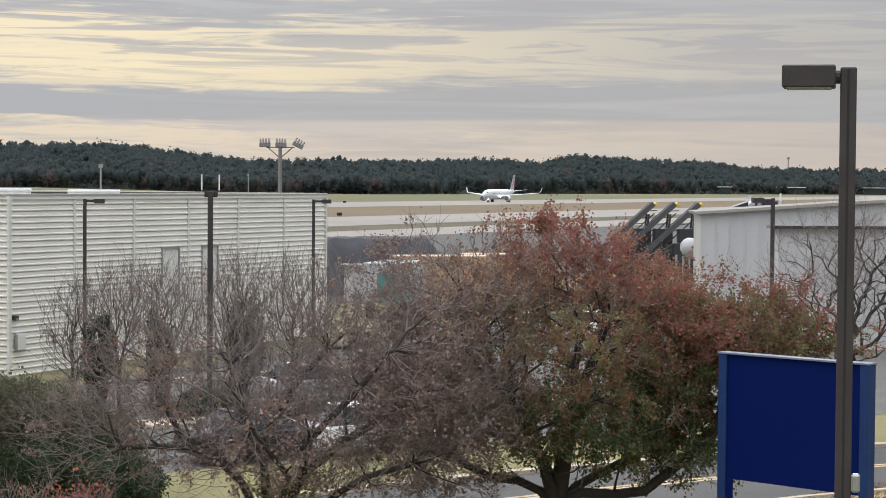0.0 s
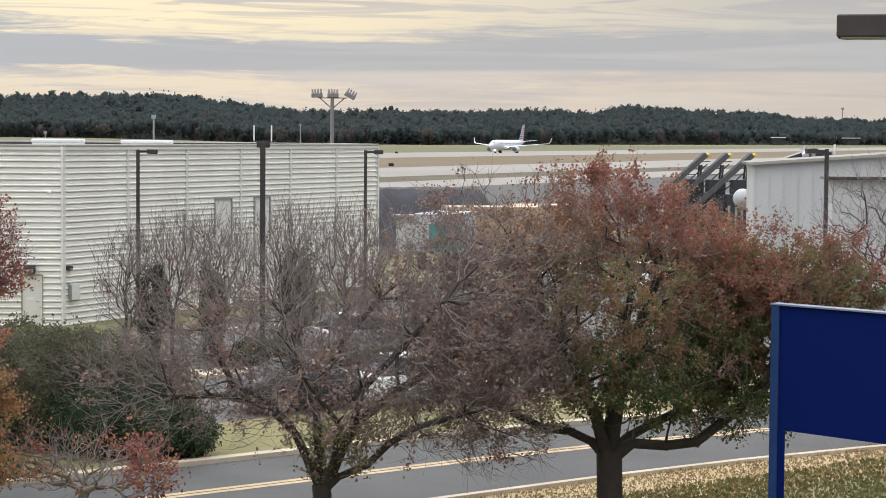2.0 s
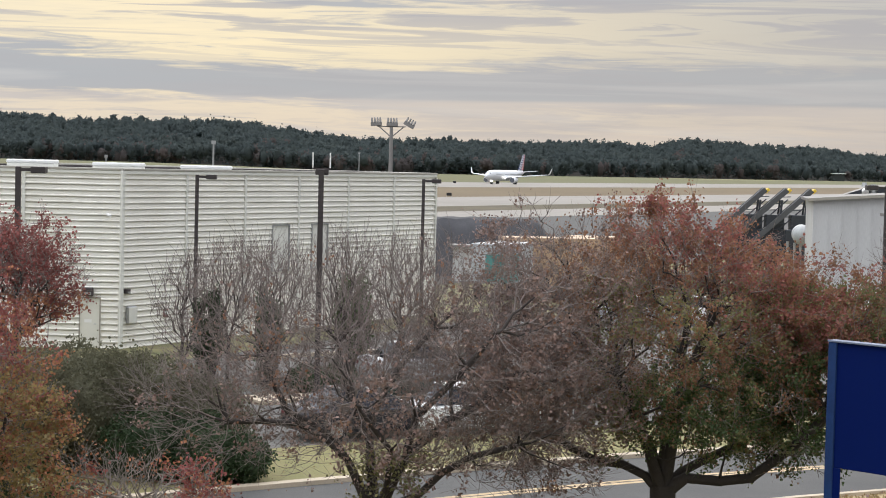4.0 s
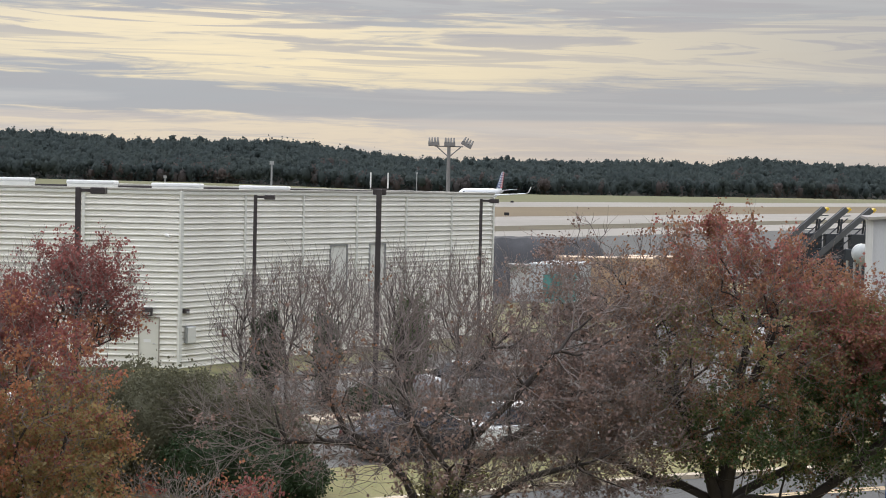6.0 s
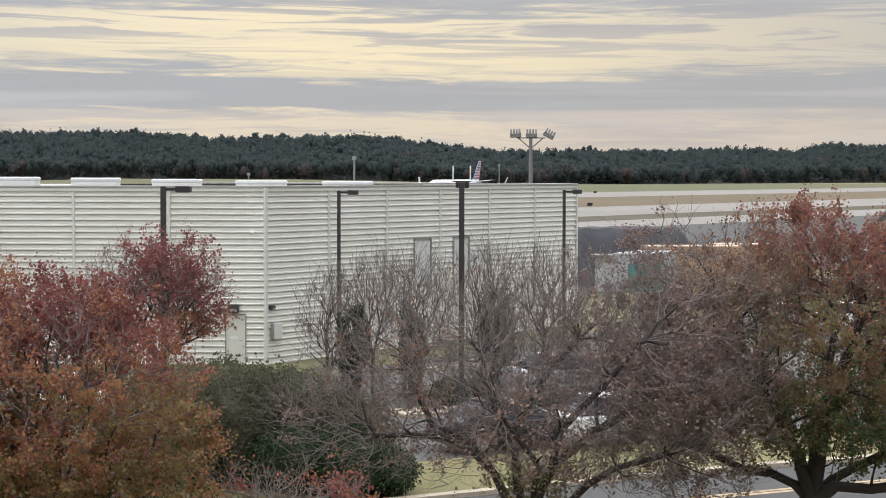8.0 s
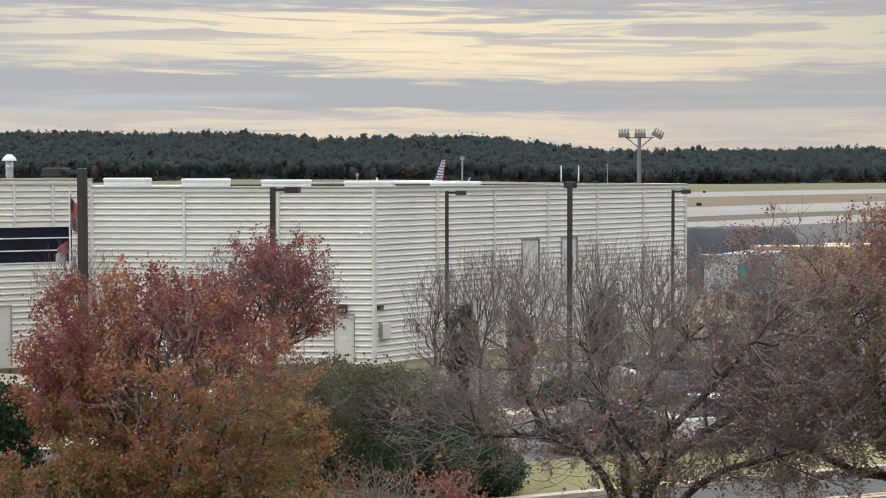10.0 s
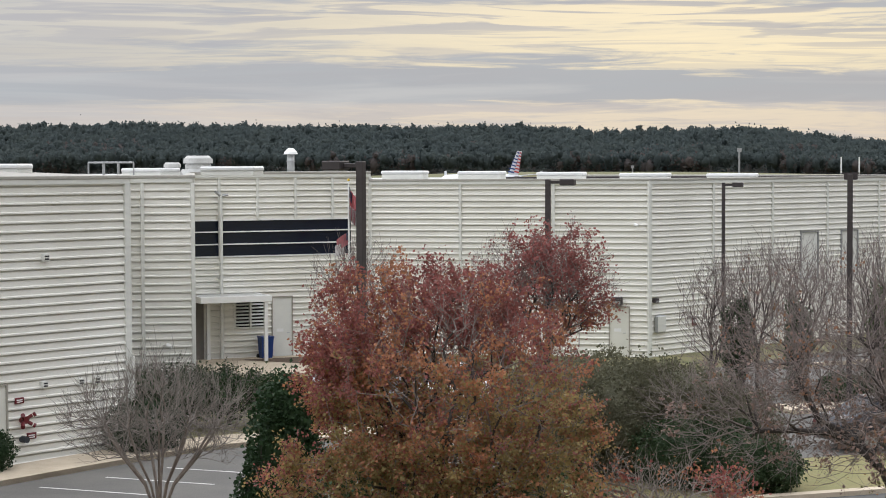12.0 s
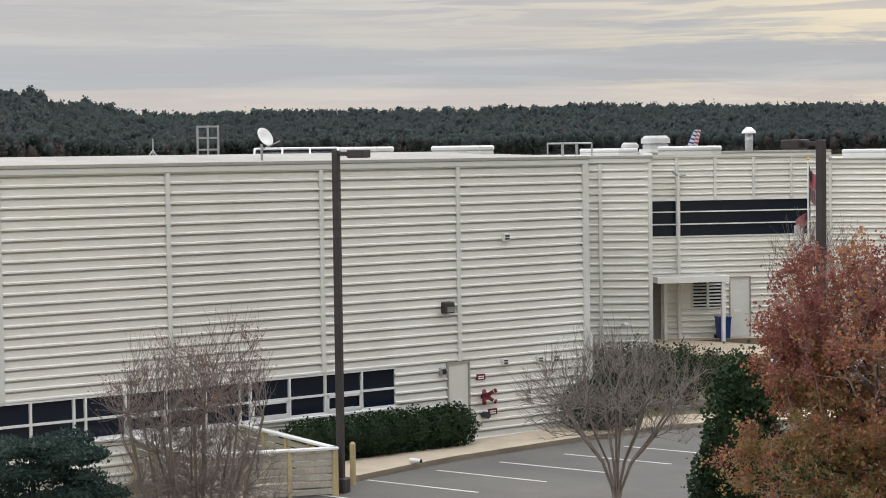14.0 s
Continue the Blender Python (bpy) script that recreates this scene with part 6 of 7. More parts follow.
def screen_fence():
    """A low cream slatted screen with a white cap round a plant yard."""
    P = [Vector((-24.9, 36.4)), Vector((-22.55, 38.55)), Vector((-26.6, 41.0)), Vector((-28.9, 38.8))]
    e = thing("screen_fence", "low cream slatted screen with white capping", "fence", (P[1].x, P[1].y, 0))
    inv = e.matrix_world.inverted()
    for a, b in zip(P, P[1:] + P[:1]):
        d = (b - a).normalized()
        L = (b - a).length
        m = inv @ Matrix(((d.x, -d.y, 0, a.x), (d.y, d.x, 0, a.y), (0, 0, 1, 0), (0, 0, 0, 1)))
        part("capping", boxed(-0.05, L + 0.05, -0.09, 0.09, 1.08, 1.14, m, 0.01), WHITE, e)
        for i in range(6):
            part("slat", boxed(0, L, -0.02, 0.02, 0.06 + i * 0.165, 0.06 + i * 0.165 + 0.13, m, 0.006), WORN_CREAM, e)
        for i in range(int(L / 1.0) + 1):
            x = min(L, i * L / max(1, int(L / 1.0)))
            part("post", boxed(x - 0.05, x + 0.05, -0.07, 0.07, 0, 1.08, m, 0.008), YPOST, e)
    return e


WORN_CREAM = mat("weathered_cream_slats", (0.47, 0.44, 0.37), 0.75, 0.0, 0.35, 1.5, 20, 0.08, tint=(0.27, 0.25, 0.20))
YPOST = mat("faded_yellow_timber", (0.50, 0.40, 0.22), 0.7, 0.0, 0.2, 3, 30, 0.1)
screen_fence()
e = thing("bollard", "faded yellow steel bollard beside the lamp post", "bollard", (-22.85, 39.9, 0))
part("pipe", rod(bmesh.new(), (0, 0, 0), (0, 0, 1.0), 0.07, None, 12), YPOST, e)
part("cap", rod(bmesh.new(), (0, 0, 1.0), (0, 0, 1.05), 0.07, 0.03, 12), YPOST, e)
e = thing("drain_outlet", "small white drain outlet on the kerb", "pipe", (-22.55, 42.6, 0.15))
part("pipe", rod(bmesh.new(), (-0.2, 0, 0.07), (0.12, -0.05, 0.07), 0.06, None, 10), WHITE, e)
part("mouth", rod(bmesh.new(), (0.10, -0.05, 0.07), (0.13, -0.052, 0.07), 0.048, None, 10), BLACK, e)


# ---- flood-light mast and far masts ----
def flood_mast():
    x, y = by_turn(0.02, 262)
    e = thing("floodlight_mast", "tall grey apron mast with three floodlight clusters", "lamp post", (x, y, 0), 0)
    top = 7.9 + 262 * math.tan(radians(1.02))
    part("mast", rod(bmesh.new(), (0, 0, 0), (0, 0, top + 0.3), 0.34, 0.22, 12), MAST, e)
    part("crossbar", boxed(-1.9, 1.9, -0.07, 0.07, top - 0.07, top + 0.07), MAST, e)
    for s in (-1, 1):
        part("brace", rod(bmesh.new(), (s * 0.15, 0, top - 1.3), (s * 1.6, 0, top - 0.05), 0.08, None, 6), MAST, e)
    for cx, tilt in ((-2.0, 4), (0.1, 0), (2.2, -28)):
        c = part("light_cluster", boxed(-0.75, 0.75, -0.3, 0.3, 0.05, 0.55, pose(cx, 0, top, 0, -tilt, 0), 0.05), MAST, e, "cluster of floodlights")
        for i in range(4):
            part("floodlight", rod(bmesh.new(), pose(cx, 0, top, 0, -tilt, 0) @ Vector((-0.55 + i * 0.37, -0.2, 0.5)), pose(cx, 0, top, 0, -tilt, 0) @ Vector((-0.55 + i * 0.37, 0.1, 1.15)), 0.17, 0.10, 8), MAST, c)
    return e


flood_mast()


def far_pole(az, d, h, r, label):
    x, y = by_turn(az, d)
    e = thing("far_pole", label, "pole", (x, y, 0))
    part("shaft", rod(bmesh.new(), (0, 0, 0), (0, 0, h), r, r * 0.7, 8), GALV, e)
    part("head", boxed(-r * 1.7, r * 1.7, -r, r, h - r * 1.5, h + r * 1.5), GALV, e)
    return e


far_pole(-5.13, 320, 10.3, 0.2, "distant grey pole with a small head")
far_pole(-8.2, 360, 7.6, 0.16, "distant grey pole with a small head")
far_pole(-0.35 - 0.55, 340, 9.2, 0.1, "thin distant grey pole")
far_pole(14.75, 2215, 39.0, 0.8, "distant tower on the skyline")
x, y = by_turn(-1.99, 59)
e = thing("antenna_bracket", "crossbar with two white rod antennas on the lamp post", "antenna", (x, y, 7.62))
part("crossbar", boxed(-0.28, 0.28, -0.02, 0.02, 0.0, 0.04), BRONZE, e)
for s in (-1, 1):
    part("antenna", rod(bmesh.new(), (s * 0.26, 0, 0.0), (s * 0.26, 0, 0.50), 0.022, None, 8), WHITE, e)


# ---- airfield buildings and gear to the side ----
SHED = mat("pale_grey_ribbed_sheet", (0.53, 0.53, 0.525), 0.55, 0.0, 0.2, 0.3, 12, 0.05, tint=(0.42, 0.42, 0.41), stretch=(3, 3, 0.3))


def shed(name, label, P, Q, depth, z1, step=0.9, rise=0.0, edge=None):
    """A plain metal shed with standing ribs and a low roof."""
    P, Q = Vector(P), Vector(Q)
    d = (Q - P).normalized()
    L = (Q - P).length
    e = thing(name, label, "building")
    e.matrix_world = Matrix(((d.x, -d.y, 0, P.x), (d.y, d.x, 0, P.y), (0, 0, 1, 0), (0, 0, 0, 1)))
    def slab(x0, x1, y0, y1, za, zb, thick):
        """A body whose top rises with x."""
        bm = bmesh.new()
        t = [(x0, y0, za), (x1, y0, zb), (x1, y1, zb), (x0, y1, za)]
        up = [bm.verts.new(q) for q in t]
        lo = [bm.verts.new((q[0], q[1], q[2] - thick if thick else 0)) for q in t]
        bm.faces.new(up)
        bm.faces.new(lo[::-1])
        for i in range(4):
            bm.faces.new((up[i], lo[i], lo[(i + 1) % 4], up[(i + 1) % 4]))
        bmesh.ops.recalc_face_normals(bm, faces=bm.faces)
        return bm
    def high(x):
        return z1 + rise * x / L
    part("wall", slab(0, L, 0, 0.2, z1, z1 + rise, 0), SHED, e)
    part("wall", boxed(0, 0.2, 0.2, depth, 0, z1), SHED, e)
    part("wall", slab(0, L, depth, depth + 0.2, z1, z1 + rise, 0), SHED, e)
    part("wall", boxed(L - 0.2, L, 0.2, depth, 0, z1 + rise), SHED, e)
    for i in range(min(int(L / step), 120)):
        part("rib", boxed(i * step, i * step + 0.06, -0.05, 0.0, 0, high(i * step) - 0.1), SHED, e)
    part("roof", slab(-0.3, L + 0.3, -0.25, depth + 0.5, z1 + 0.14, z1 + rise + 0.14, 0.14), MAST if edge else ROOF, e)
    part("verge_trim", slab(-0.3, L + 0.3, -0.33, -0.25, z1 + 0.16, z1 + rise + 0.16, 0.16), edge or TRIM, e)
    return e


pl, pr = by_turn(12.28, 110), by_turn(21.5, 112.5)
shed("metal_shed", "long pale grey metal shed with a low sloping roof", pl, pr, 7, 6.3, 0.8, rise=1.35, edge=FRAME)
pl, pr = by_turn(14.5, 96), by_turn(21, 99)
shed("metal_shed", "low pale grey metal lean-to with a dark band", pl, pr, 0.9, 5.85, 0.9, edge=BRONZE)

# dark heap, box truck and containers behind the trees
HEAP = mat("dark_gravel", (0.062, 0.062, 0.068), 0.95, 0.0, 0.3, 0.6, 12, 0.5)


def gravel_heap():
    x, y = by_turn(2.5, 142)
    e = thing("gravel_heap", "broad heap of dark grey gravel", "heap", (x, y, 0))
    bm = bmesh.new()
    n, k = 28, 12
    g = []
    for j in range(k + 1):
        row = []
        for i in range(n + 1):
            u, v = i / n * 2 - 1, j / k * 2 - 1
            h = 3.95 * max(0, min(1, (1 - u * u * u * u) * 1.35 * (1 - v * v))) * (1 + 0.04 * noise.noise((u * 6, v * 5, 0)))
            row.append(bm.verts.new((u * 6.5, v * 6, h)))
        g.append(row)
    for j in range(k):
        for i in range(n):
            bm.faces.new((g[j][i], g[j][i + 1], g[j + 1][i + 1], g[j + 1][i]))
    part("mound", bm, HEAP, e, "", True)
    return e


gravel_heap()
TEAL = mat("teal_paint", (0.09, 0.25, 0.24), 0.5, 0.0, 0.15, 1, 10, 0.02)
TAN = mat("orange_tan_container_paint", (0.48, 0.33, 0.21), 0.55, 0.0, 0.2, 1, 10, 0.03)


TRUCK = mat("dull_white_truck_paint", (0.42, 0.44, 0.46), 0.5, 0.0, 0.15, 1, 10, 0.02)


def box_truck():
    x, y = by_turn(3.45, 116)
    e = thing("box_truck", "white box truck with a teal corner", "truck", (x, y, 0), 70)
    part("box", boxed(-3.2, 2.0, -1.15, 1.15, 1.0, 3.3, None, 0.04), TRUCK, e)
    part("panel", boxed(-3.215, -3.19, -1.1, 0.25, 1.1, 2.7), TEAL, e, "teal painted panel")
    part("side_panel", boxed(-3.1, -1.2, -1.165, -1.14, 1.1, 2.7), TEAL, e, "teal painted panel")
    part("cab", boxed(2.05, 3.9, -1.05, 1.05, 0.6, 2.5, None, 0.12), WHITE, e)
    part("windscreen", boxed(3.86, 3.93, -0.9, 0.9, 1.55, 2.3, None, 0.02), GLASS, e)
    for px in (-2.2, 2.9):
        for s in (-1, 1):
            part("wheel", rod(bmesh.new(), (px, s * 0.85, 0.48), (px, s * 1.12, 0.48), 0.48, None, 14), BLACK, e)
    return e


box_truck()


def container(az, d, turn, L=6.0, material=TAN, label="orange-tan ribbed shipping container"):
    x, y = by_turn(az, d)
    e = thing("shipping_container", label, "container", (x, y, 0), turn, "containers behind the trees")
    part("body", boxed(-L / 2, L / 2, -1.2, 1.2, 0.1, 3.55, None, 0.03), material, e)
    for i in range(int(L / 0.45)):
        part("rib", boxed(-L / 2 + 0.2 + i * 0.45, -L / 2 + 0.36 + i * 0.45, -1.24, -1.2, 0.3, 3.4), material, e)
    for i in range(4):
        part("door_bar", rod(bmesh.new(), (-L / 2 - 0.03, -0.9 + i * 0.6, 0.2), (-L / 2 - 0.03, -0.9 + i * 0.6, 3.4), 0.025, None, 6), GALV, e)
    return e


container(4.75, 119, 8)
container(6.6, 123, 5)
pl, pr = by_turn(1.9, 131), by_turn(3.4, 131)
shed("utility_hut", "low beige flat-roofed hut", pl, pr, 1.6, 2.3, 0.6, edge=MAST)


BELT = mat("grey_conveyor_belt", (0.18, 0.18, 0.19), 0.6, 0.0, 0.2, 2, 20, 0.03)
BOOM = mat("dull_boom_grey", (0.09, 0.093, 0.10), 0.6, 0.2, 0.15, 2, 20, 0.03)


def boom_loader(az, d):
    """A mobile conveyor: a long dark boom raised over a wheeled chassis, with a yellow head."""
    x, y = by_turn(az, d)
    e = thing("boom_loader", "dark conveyor loader with a raised boom and yellow tip", "loader", (x, y, 0), 0, "boom loaders beside the shed")
    part("chassis", boxed(-2.6, 1.9, -0.8, 0.8, 0.5, 1.6, None, 0.05), DARK_STEEL, e)
    part("engine_box", boxed(-0.2, 1.9, -0.7, 0.7, 1.6, 3.1, None, 0.08), DARK_STEEL, e)
    tilt = pose(-3.1, 0, 1.75, 0, -42, 0)
    b = part("boom", boxed(0, 6.9, -0.34, 0.34, 0.10, 0.16, tilt, 0.01), BELT, e, "dull grey conveyor belt")
    for s in (-1, 1):
        part("side_rail", boxed(0, 6.9, s * 0.40 - 0.05, s * 0.40 + 0.05, -0.22, 0.22, tilt, 0.01), BOOM, b)
    for i in range(8):
        x0 = 0.5 + i * 0.82
        part("cross_bar", boxed(x0, x0 + 0.10, -0.38, 0.38, -0.22, -0.12, tilt), DARK_STEEL, b)
        part("truss_bar", rod(bmesh.new(), tilt @ Vector((x0, -0.4, -0.22)), tilt @ Vector((x0 + 0.5, -0.4, -0.62)), 0.035, None, 6), DARK_STEEL, b)
    part("lower_chord", rod(bmesh.new(), tilt @ Vector((0.8, -0.4, -0.64)), tilt @ Vector((6.4, -0.4, -0.64)), 0.05, None, 6), DARK_STEEL, b)
    part("tip", boxed(6.75, 7.15, -0.42, 0.42, -0.30, -0.05, tilt, 0.02), SAFETY, e, "yellow tip guard")
    for y0 in (-0.5, 0.5):
        part("strut", rod(bmesh.new(), (1.2, y0, 1.6), (1.6, y0, 5.5), 0.09, None, 8), DARK_STEEL, e)
        part("strut", rod(bmesh.new(), (-0.9, y0, 1.6), (1.5, y0, 4.3), 0.07, None, 8), DARK_STEEL, e)
    part("cabinet", boxed(0.3, 1.8, -0.6, 0.6, 3.1, 4.3, None, 0.05), DARK_STEEL, e)
    for px in (-2.0, 1.2):
        for s in (-1, 1):
            part("wheel", rod(bmesh.new(), (px, s * 0.7, 0.5), (px, s * 0.98, 0.5), 0.5, None, 14), BLACK, e)
    return e


for az in (10.1, 10.72, 11.42):
    boom_loader(az + 0.1, 165)


MAST_PALE = mat("dull_white_tank_paint", (0.40, 0.42, 0.42), 0.55, 0.0, 0.2, 1, 10, 0.02)


def tank():
    x, y = by_turn(12.0, 120)
    e = thing("storage_tank", "white horizontal storage tank with a domed end", "tank", (x, y, 0))
    bm = bmesh.new()
    bmesh.ops.create_uvsphere(bm, u_segments=20, v_segments=12, radius=0.60, matrix=pose(0, 0, 4.05))
    part("shell", bm, MAST_PALE, e, "", True)
    part("body", rod(bmesh.new(), (0, 0, 4.05), (0.6, 3.2, 4.05), 0.60, None, 20), MAST_PALE, e, "", True)
    part("patch", boxed(0.1, 0.36, -0.62, -0.52, 4.0, 4.25), TEAL, e)
    for y0 in (0.3, 2.4):
        for s in (-0.4, 0.4):
            part("leg", rod(bmesh.new(), (s, y0, 0), (s, y0, 3.6), 0.08, None, 6), GALV, e)
    return e


tank()


def roof_plant():
    x, y = by_turn(13.7, 118)
    e = thing("roof_unit", "dark sloped roof air unit with a round white fan", "vent", (x, y, 6.55))
    bm = bmesh.new()
    v = [bm.verts.new(p) for p in ((-2.2, 0, 0), (0.6, 0, 0), (0.6, 0, 0.95), (-2.2, 1.5, 0), (0.6, 1.5, 0), (0.6, 1.5, 0.95))]
    for f in ((0, 1, 2), (3, 5, 4), (0, 2, 5, 3), (1, 4, 5, 2), (0, 3, 4, 1)):
        bm.faces.new([v[i] for i in f])
    part("hood", bm, DARK_STEEL, e)
    part("fan", rod(bmesh.new(), (0.0, -0.4, 0.35), (0.0, -0.1, 0.55), 0.34, 0.28, 14), WHITE, e)
    part("drum", rod(bmesh.new(), (0.0, 0.1, 0.9), (0.0, 0.1, 1.3), 0.3, 0.2, 14), GALV, e)
    part("drum", rod(bmesh.new(), (0.9, 0.1, 0.2), (0.9, 0.1, 1.15), 0.28, 0.24, 14), GALV, e)
    part("box", boxed(1.2, 2.6, -0.2, 0.9, 0, 0.75, None, 0.04), DARK_STEEL, e)
    part("mast", rod(bmesh.new(), (2.9, 0, 0), (2.9, 0, 1.5), 0.09, None, 8), WHITE, e)
    e.scale = (0.62, 0.62, 0.62)
    return e


roof_plant()
# pale hangars far along the field
HANGAR = mat("dark_hangar_doors", (0.030, 0.036, 0.035), 0.7, 0.0, 0.2, 0.2, 2, 0.0)
for az, d, L, z in ((15.0, 1930, 16, 6.6), (14.45, 1915, 8, 6.7), (12.95, 1840, 12, 6.6), (17.2, 2020, 45, 6.6)):
    x, y = by_turn(az, d)
    e = thing("far_hangar", "long low white-roofed hangar far across the field", "building", (x, y, 0), -az)
    part("wall", boxed(-L / 2, L / 2, 0, 20, 0, z), HANGAR, e)
    part("roof", boxed(-L / 2 - 1, L / 2 + 1, -1, 21, z, z + 0.6, None, 0.1), WHITE, e)
for az, d in ((1.9, 760), (1.75, 460)):
    x, y = by_turn(az, d)
    e = thing("airfield_sign", "small dark airfield guidance sign in the grass", "sign", (x, y, 0))
    part("panel", boxed(-0.6, 0.6, -0.1, 0.1, 0.25, 0.95, None, 0.03), BLACK, e)
    part("foot", boxed(-0.6, -0.5, -0.05, 0.05, 0, 0.26), GALV, e)
    part("foot", boxed(0.5, 0.6, -0.05, 0.05, 0, 0.26), GALV, e)


# ---- parked cars behind the trees ----
def loft(sections, n=4):
    bm = bmesh.new()
    rs = [[bm.verts.new(p) for p in s] for s in sections]
    k = len(rs[0])
    for a, b in zip(rs, rs[1:]):
        for i in range(k):
            bm.faces.new((a[i], a[(i + 1) % k], b[(i + 1) % k], b[i]))
    bm.faces.new(rs[0])
    bm.faces.new(rs[-1])
    bmesh.ops.recalc_face_normals(bm, faces=bm.faces)
    return bm


def car(x, y, turn, material, label):
    """A sedan: lofted body, glasshouse, wheels, lamps."""
    e = thing("car", label, "car", (x, y, 0.012), turn, "parked cars")

    def ring(px, w, z0, z1):
        return [(px, -w, z0 + 0.12), (px, -w * 0.92, z0), (px, w * 0.92, z0), (px, w, z0 + 0.12), (px, w, z1 - 0.1), (px, w * 0.86, z1), (px, -w * 0.86, z1), (px, -w, z1 - 0.1)]
    part("body", loft([ring(-2.25, 0.78, 0.40, 0.80), ring(-2.1, 0.86, 0.26, 0.95), ring(-1.0, 0.90, 0.22, 0.98), ring(0.8, 0.90, 0.22, 0.95), ring(1.9, 0.86, 0.24, 0.80), ring(2.25, 0.72, 0.36, 0.66)]), material, e)

    def cab(px, w, z):
        return [(px, -0.84, 0.93), (px, 0.84, 0.93), (px, w, z), (px, -w, z)]
    part("glasshouse", loft([cab(-1.75, 0.80, 0.95), cab(-1.0, 0.62, 1.38), cab(0.2, 0.62, 1.42), cab(1.1, 0.78, 0.96)]), GLASS, e, "dark windows")
    part("roof", boxed(-1.0, 0.2, -0.60, 0.60, 1.385, 1.44, None, 0.02), material, e)
    for px in (-1.35, 1.4):
        for s in (-1, 1):
            w = part("wheel", rod(bmesh.new(), (px, s * 0.72, 0.32), (px, s * 0.92, 0.32), 0.32, None, 16), BLACK, e)
            part("rim", rod(bmesh.new(), (px, s * 0.90, 0.32), (px, s * 0.935, 0.32), 0.2, None, 12), GALV, w)
    for s in (-1, 1):
        part("headlight", boxed(2.08, 2.24, s * 0.55 - 0.15, s * 0.55 + 0.15, 0.56, 0.68, None, 0.02), TRIM, e)
        part("tail_light", boxed(-2.26, -2.14, s * 0.6 - 0.14, s * 0.6 + 0.14, 0.64, 0.78, None, 0.02), RED, e)
    return e


SILVER = mat("silver_car_paint", (0.45, 0.46, 0.48), 0.3, 0.5, 0.05, 1, 10, 0.0)
CAR_WHITE = mat("white_car_paint", (0.75, 0.75, 0.75), 0.3, 0.0, 0.05, 1, 10, 0.0)
CAR_DARK = mat("dark_car_paint", (0.03, 0.03, 0.04), 0.3, 0.2, 0.05, 1, 10, 0.0)
car(-14.5, 62.2, 60, CAR_WHITE, "white sedan parked behind the maple")
car(2.6, 57.5, 30, CAR_WHITE, "white sedan parked behind the bare tree")
car(-0.6, 56.0, 30, CAR_DARK, "dark sedan parked behind the bare tree")
car(1.3, 70.2, 20, SILVER, "silver sedan parked behind the bare tree")
car(16.0, 99.0, 10, CAR_WHITE, "white sedan seen through the branches")
car(12.5, 98.0, 10, SILVER, "silver sedan seen through the branches")
car(28.6, 97.5, 15, CAR_WHITE, "white sedan beyond the blue sign")
car(24.8, 97.0, 15, SILVER, "silver sedan beyond the blue sign")
car(-18.0, 62.5, 60, SILVER, "silver sedan parked behind the maple")

# car park between road and wing, with a planted island
sheet([(-8.5, 66), (-2, 53.5), (8, 58), (60, 92), (60, 120), (5, 100), (-8.5, 75)], 0.010, "car_park", LOT, "grey asphalt car park behind the trees")
sheet([(-17.5, 60), (-12, 57.5), (-9.5, 66), (-14, 70)], 0.010, "car_park", LOT, "grey asphalt car park beside the wing")
ribbon([(-6, 76), (-1, 80), (6, 85)], 0.0, 0.25, 0.15, "kerb", CONCRETE, "pale concrete island kerb", 0.15)
ribbon([(-4, 62.5), (1, 65), (8, 69)], 0.0, 1.6, 0.15, "kerb", CONCRETE, "pale concrete island kerb", 0.15)
sheet([(-4, 64.2), (1, 66.7), (8, 70.7), (7.4, 72.0), (0.4, 68.0), (-4.5, 65.6)], 0.06, "planting_bed", MULCH, "brown mulch island bed")
shrub("shrub", "round dark green shrub in the island bed", (-2.6, 65.4, 0.05), 0, [(0, 0, 0.5, 0.7, 0.6, 0.5), (1.0, 0.4, 0.5, 0.7, 0.6, 0.5)], GREEN, 4000, 0.07, 131)
shrub("shrub", "blue-green shrub in the island bed", (0.6, 59.6, 0.0), 0, [(0, 0, 0.6, 1.0, 0.8, 0.65), (0.9, 0.2, 0.55, 0.8, 0.7, 0.55)], BLUEPINE, 5000, 0.08, 132)


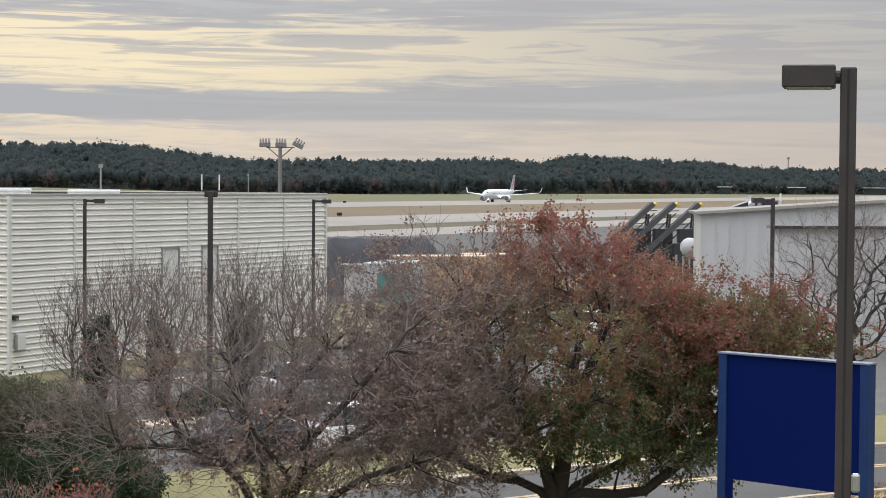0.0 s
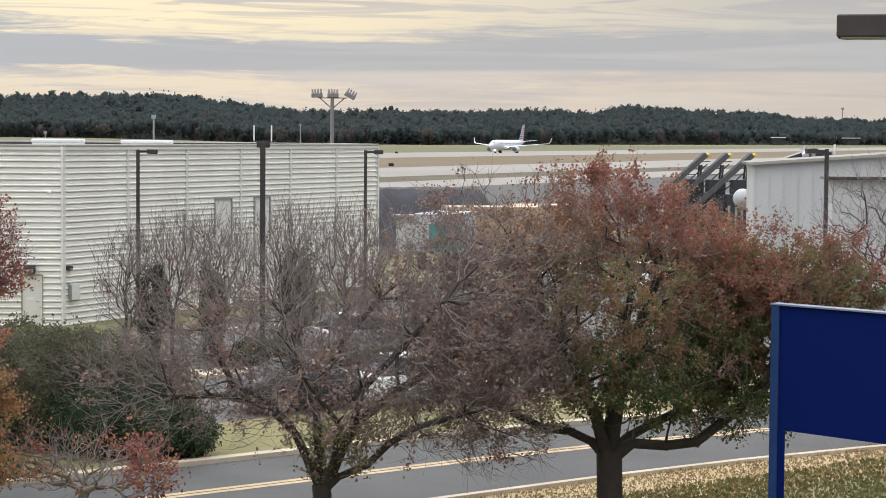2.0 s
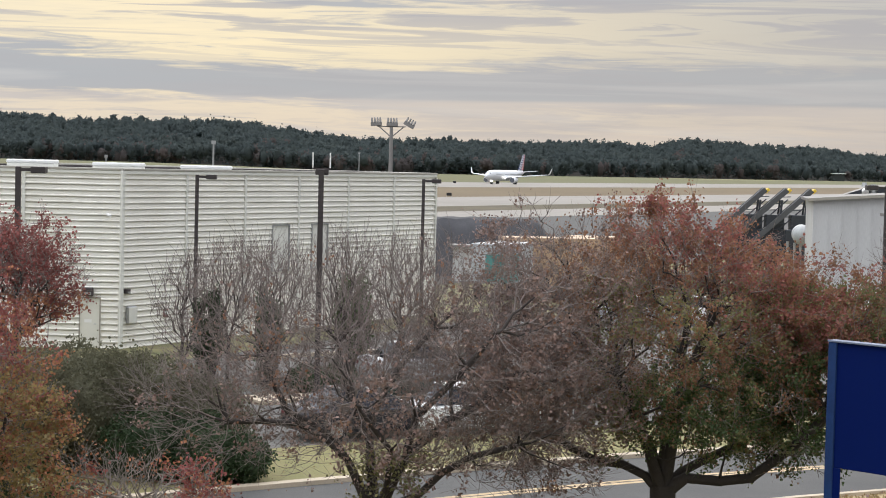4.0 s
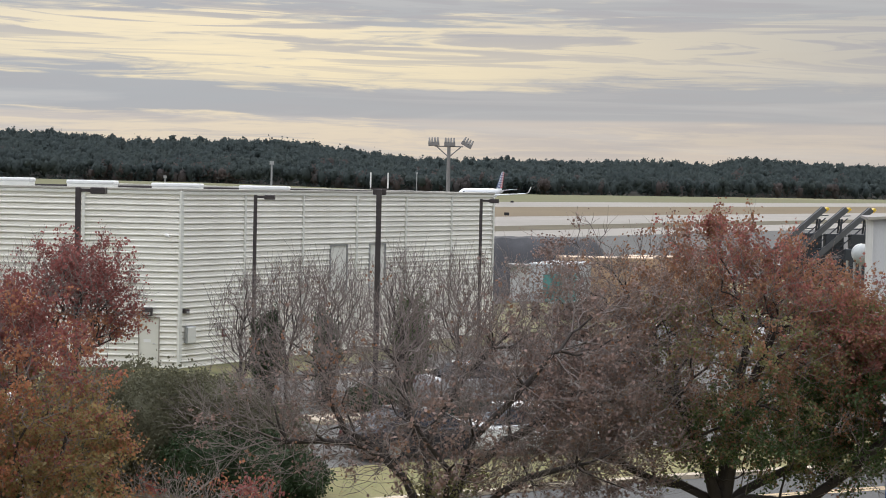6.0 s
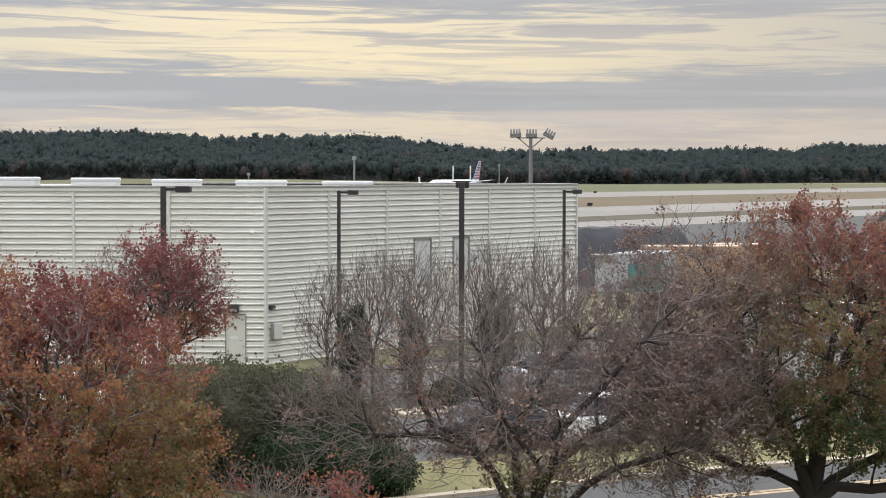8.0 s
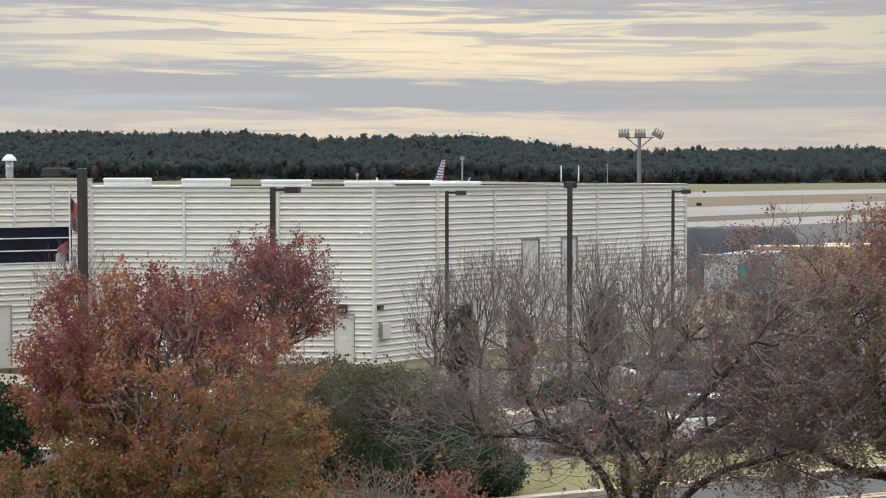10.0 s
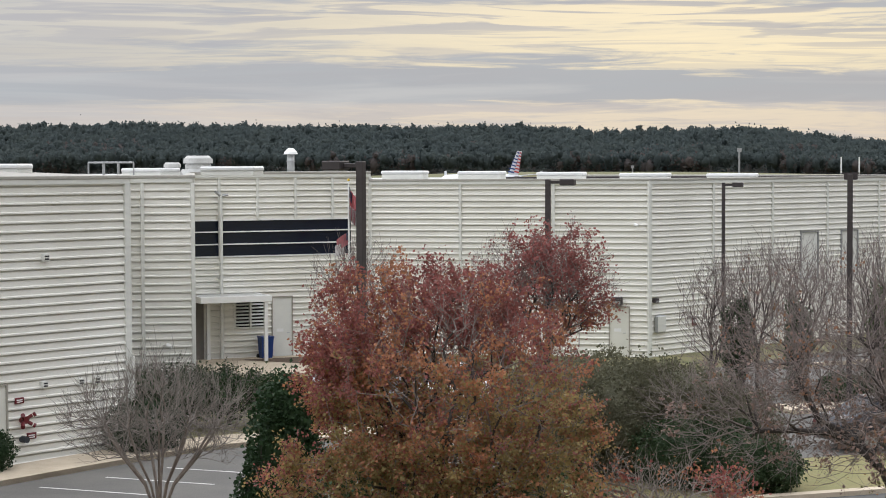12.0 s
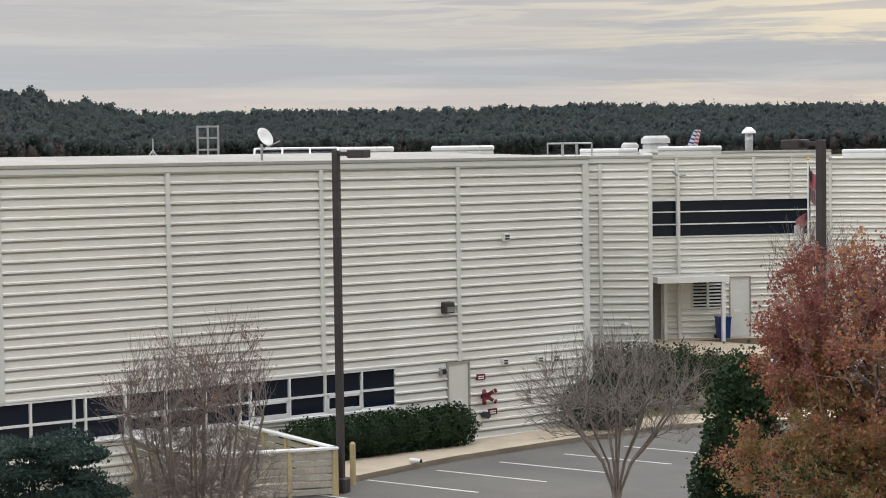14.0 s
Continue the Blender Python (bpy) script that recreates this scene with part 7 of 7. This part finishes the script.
# ---- fallen leaves and grass on the near verge ----
def tufts(name, label, n, region, material, size, seed, flat=False):
    rng = np.random.default_rng(seed)
    u = rng.random((n, 2))
    s = region[0] + u[:, 0] * (region[1] - region[0])
    o = region[2] + u[:, 1] * (region[3] - region[2])
    nrm = Vector((-ROAD_D.y, ROAD_D.x))
    p = np.stack([ROAD_P.x + ROAD_D.x * s + nrm.x * o, ROAD_P.y + ROAD_D.y * s + nrm.y * o, np.full(n, 0.01 if not flat else 0.03)], 1)
    v, f = leaf_quads(rng, p, size, -3.0 if not flat else 0.0)
    v[:, 2] = np.maximum(v[:, 2], 0.004)
    return raw_mesh(name, v, f, material, None, label, False, "stuff")


STRAW = leaf_mat("straw_grass", [(0.20, 0.16, 0.08), (0.30, 0.22, 0.11), (0.40, 0.29, 0.15), (0.48, 0.36, 0.20)])
GRASS_BLADE = leaf_mat("green_grass_blades", [(0.115, 0.112, 0.043), (0.138, 0.130, 0.05), (0.16, 0.145, 0.058), (0.185, 0.16, 0.067)])
tufts("grass", "short straw-coloured grass beside the road", 16000, (-6, 30, -7.2, -3.95), STRAW, 0.06, 141)
tufts("grass", "short green and brown grass below the trees", 45000, (-14, 26, -15, -5.6), GRASS_BLADE, 0.09, 145)
tufts("grass", "green grass of the verge", 70000, (-14, 20, 3.5, 8.4), GRASS_BLADE, 0.034, 142)
tufts("fallen_leaves", "scattered fallen brown leaves", 3500, (-10, 22, -12, -4.0), BROWN, 0.09, 143, True)
tufts("fallen_leaves", "scattered fallen brown leaves", 260, (-10, 22, 2.0, 6), RUST_DEEP, 0.07, 144, True)


def motions():
    """The jet's take-off run along the runway."""
    rows = []
    for i in range(0, 29):
        t = i * 0.5
        s = 0.62 + 21.13 * t + 1.4162 * t * t - 0.0173 * t ** 3
        p = Vector((108.0, 890.0)) - RUN * (s + 16.3 + 2.6 * max(0.0, 1 - t / 8))
        p = p * (0.977 + 0.09 * t / 14)      # drifts across the runway's width
        rows.append((t, pose(p.x, p.y, 0.06, 0, 0, math.degrees(math.atan2(-RUN.y, -RUN.x)))))
    walk(jet, rows)


motions()
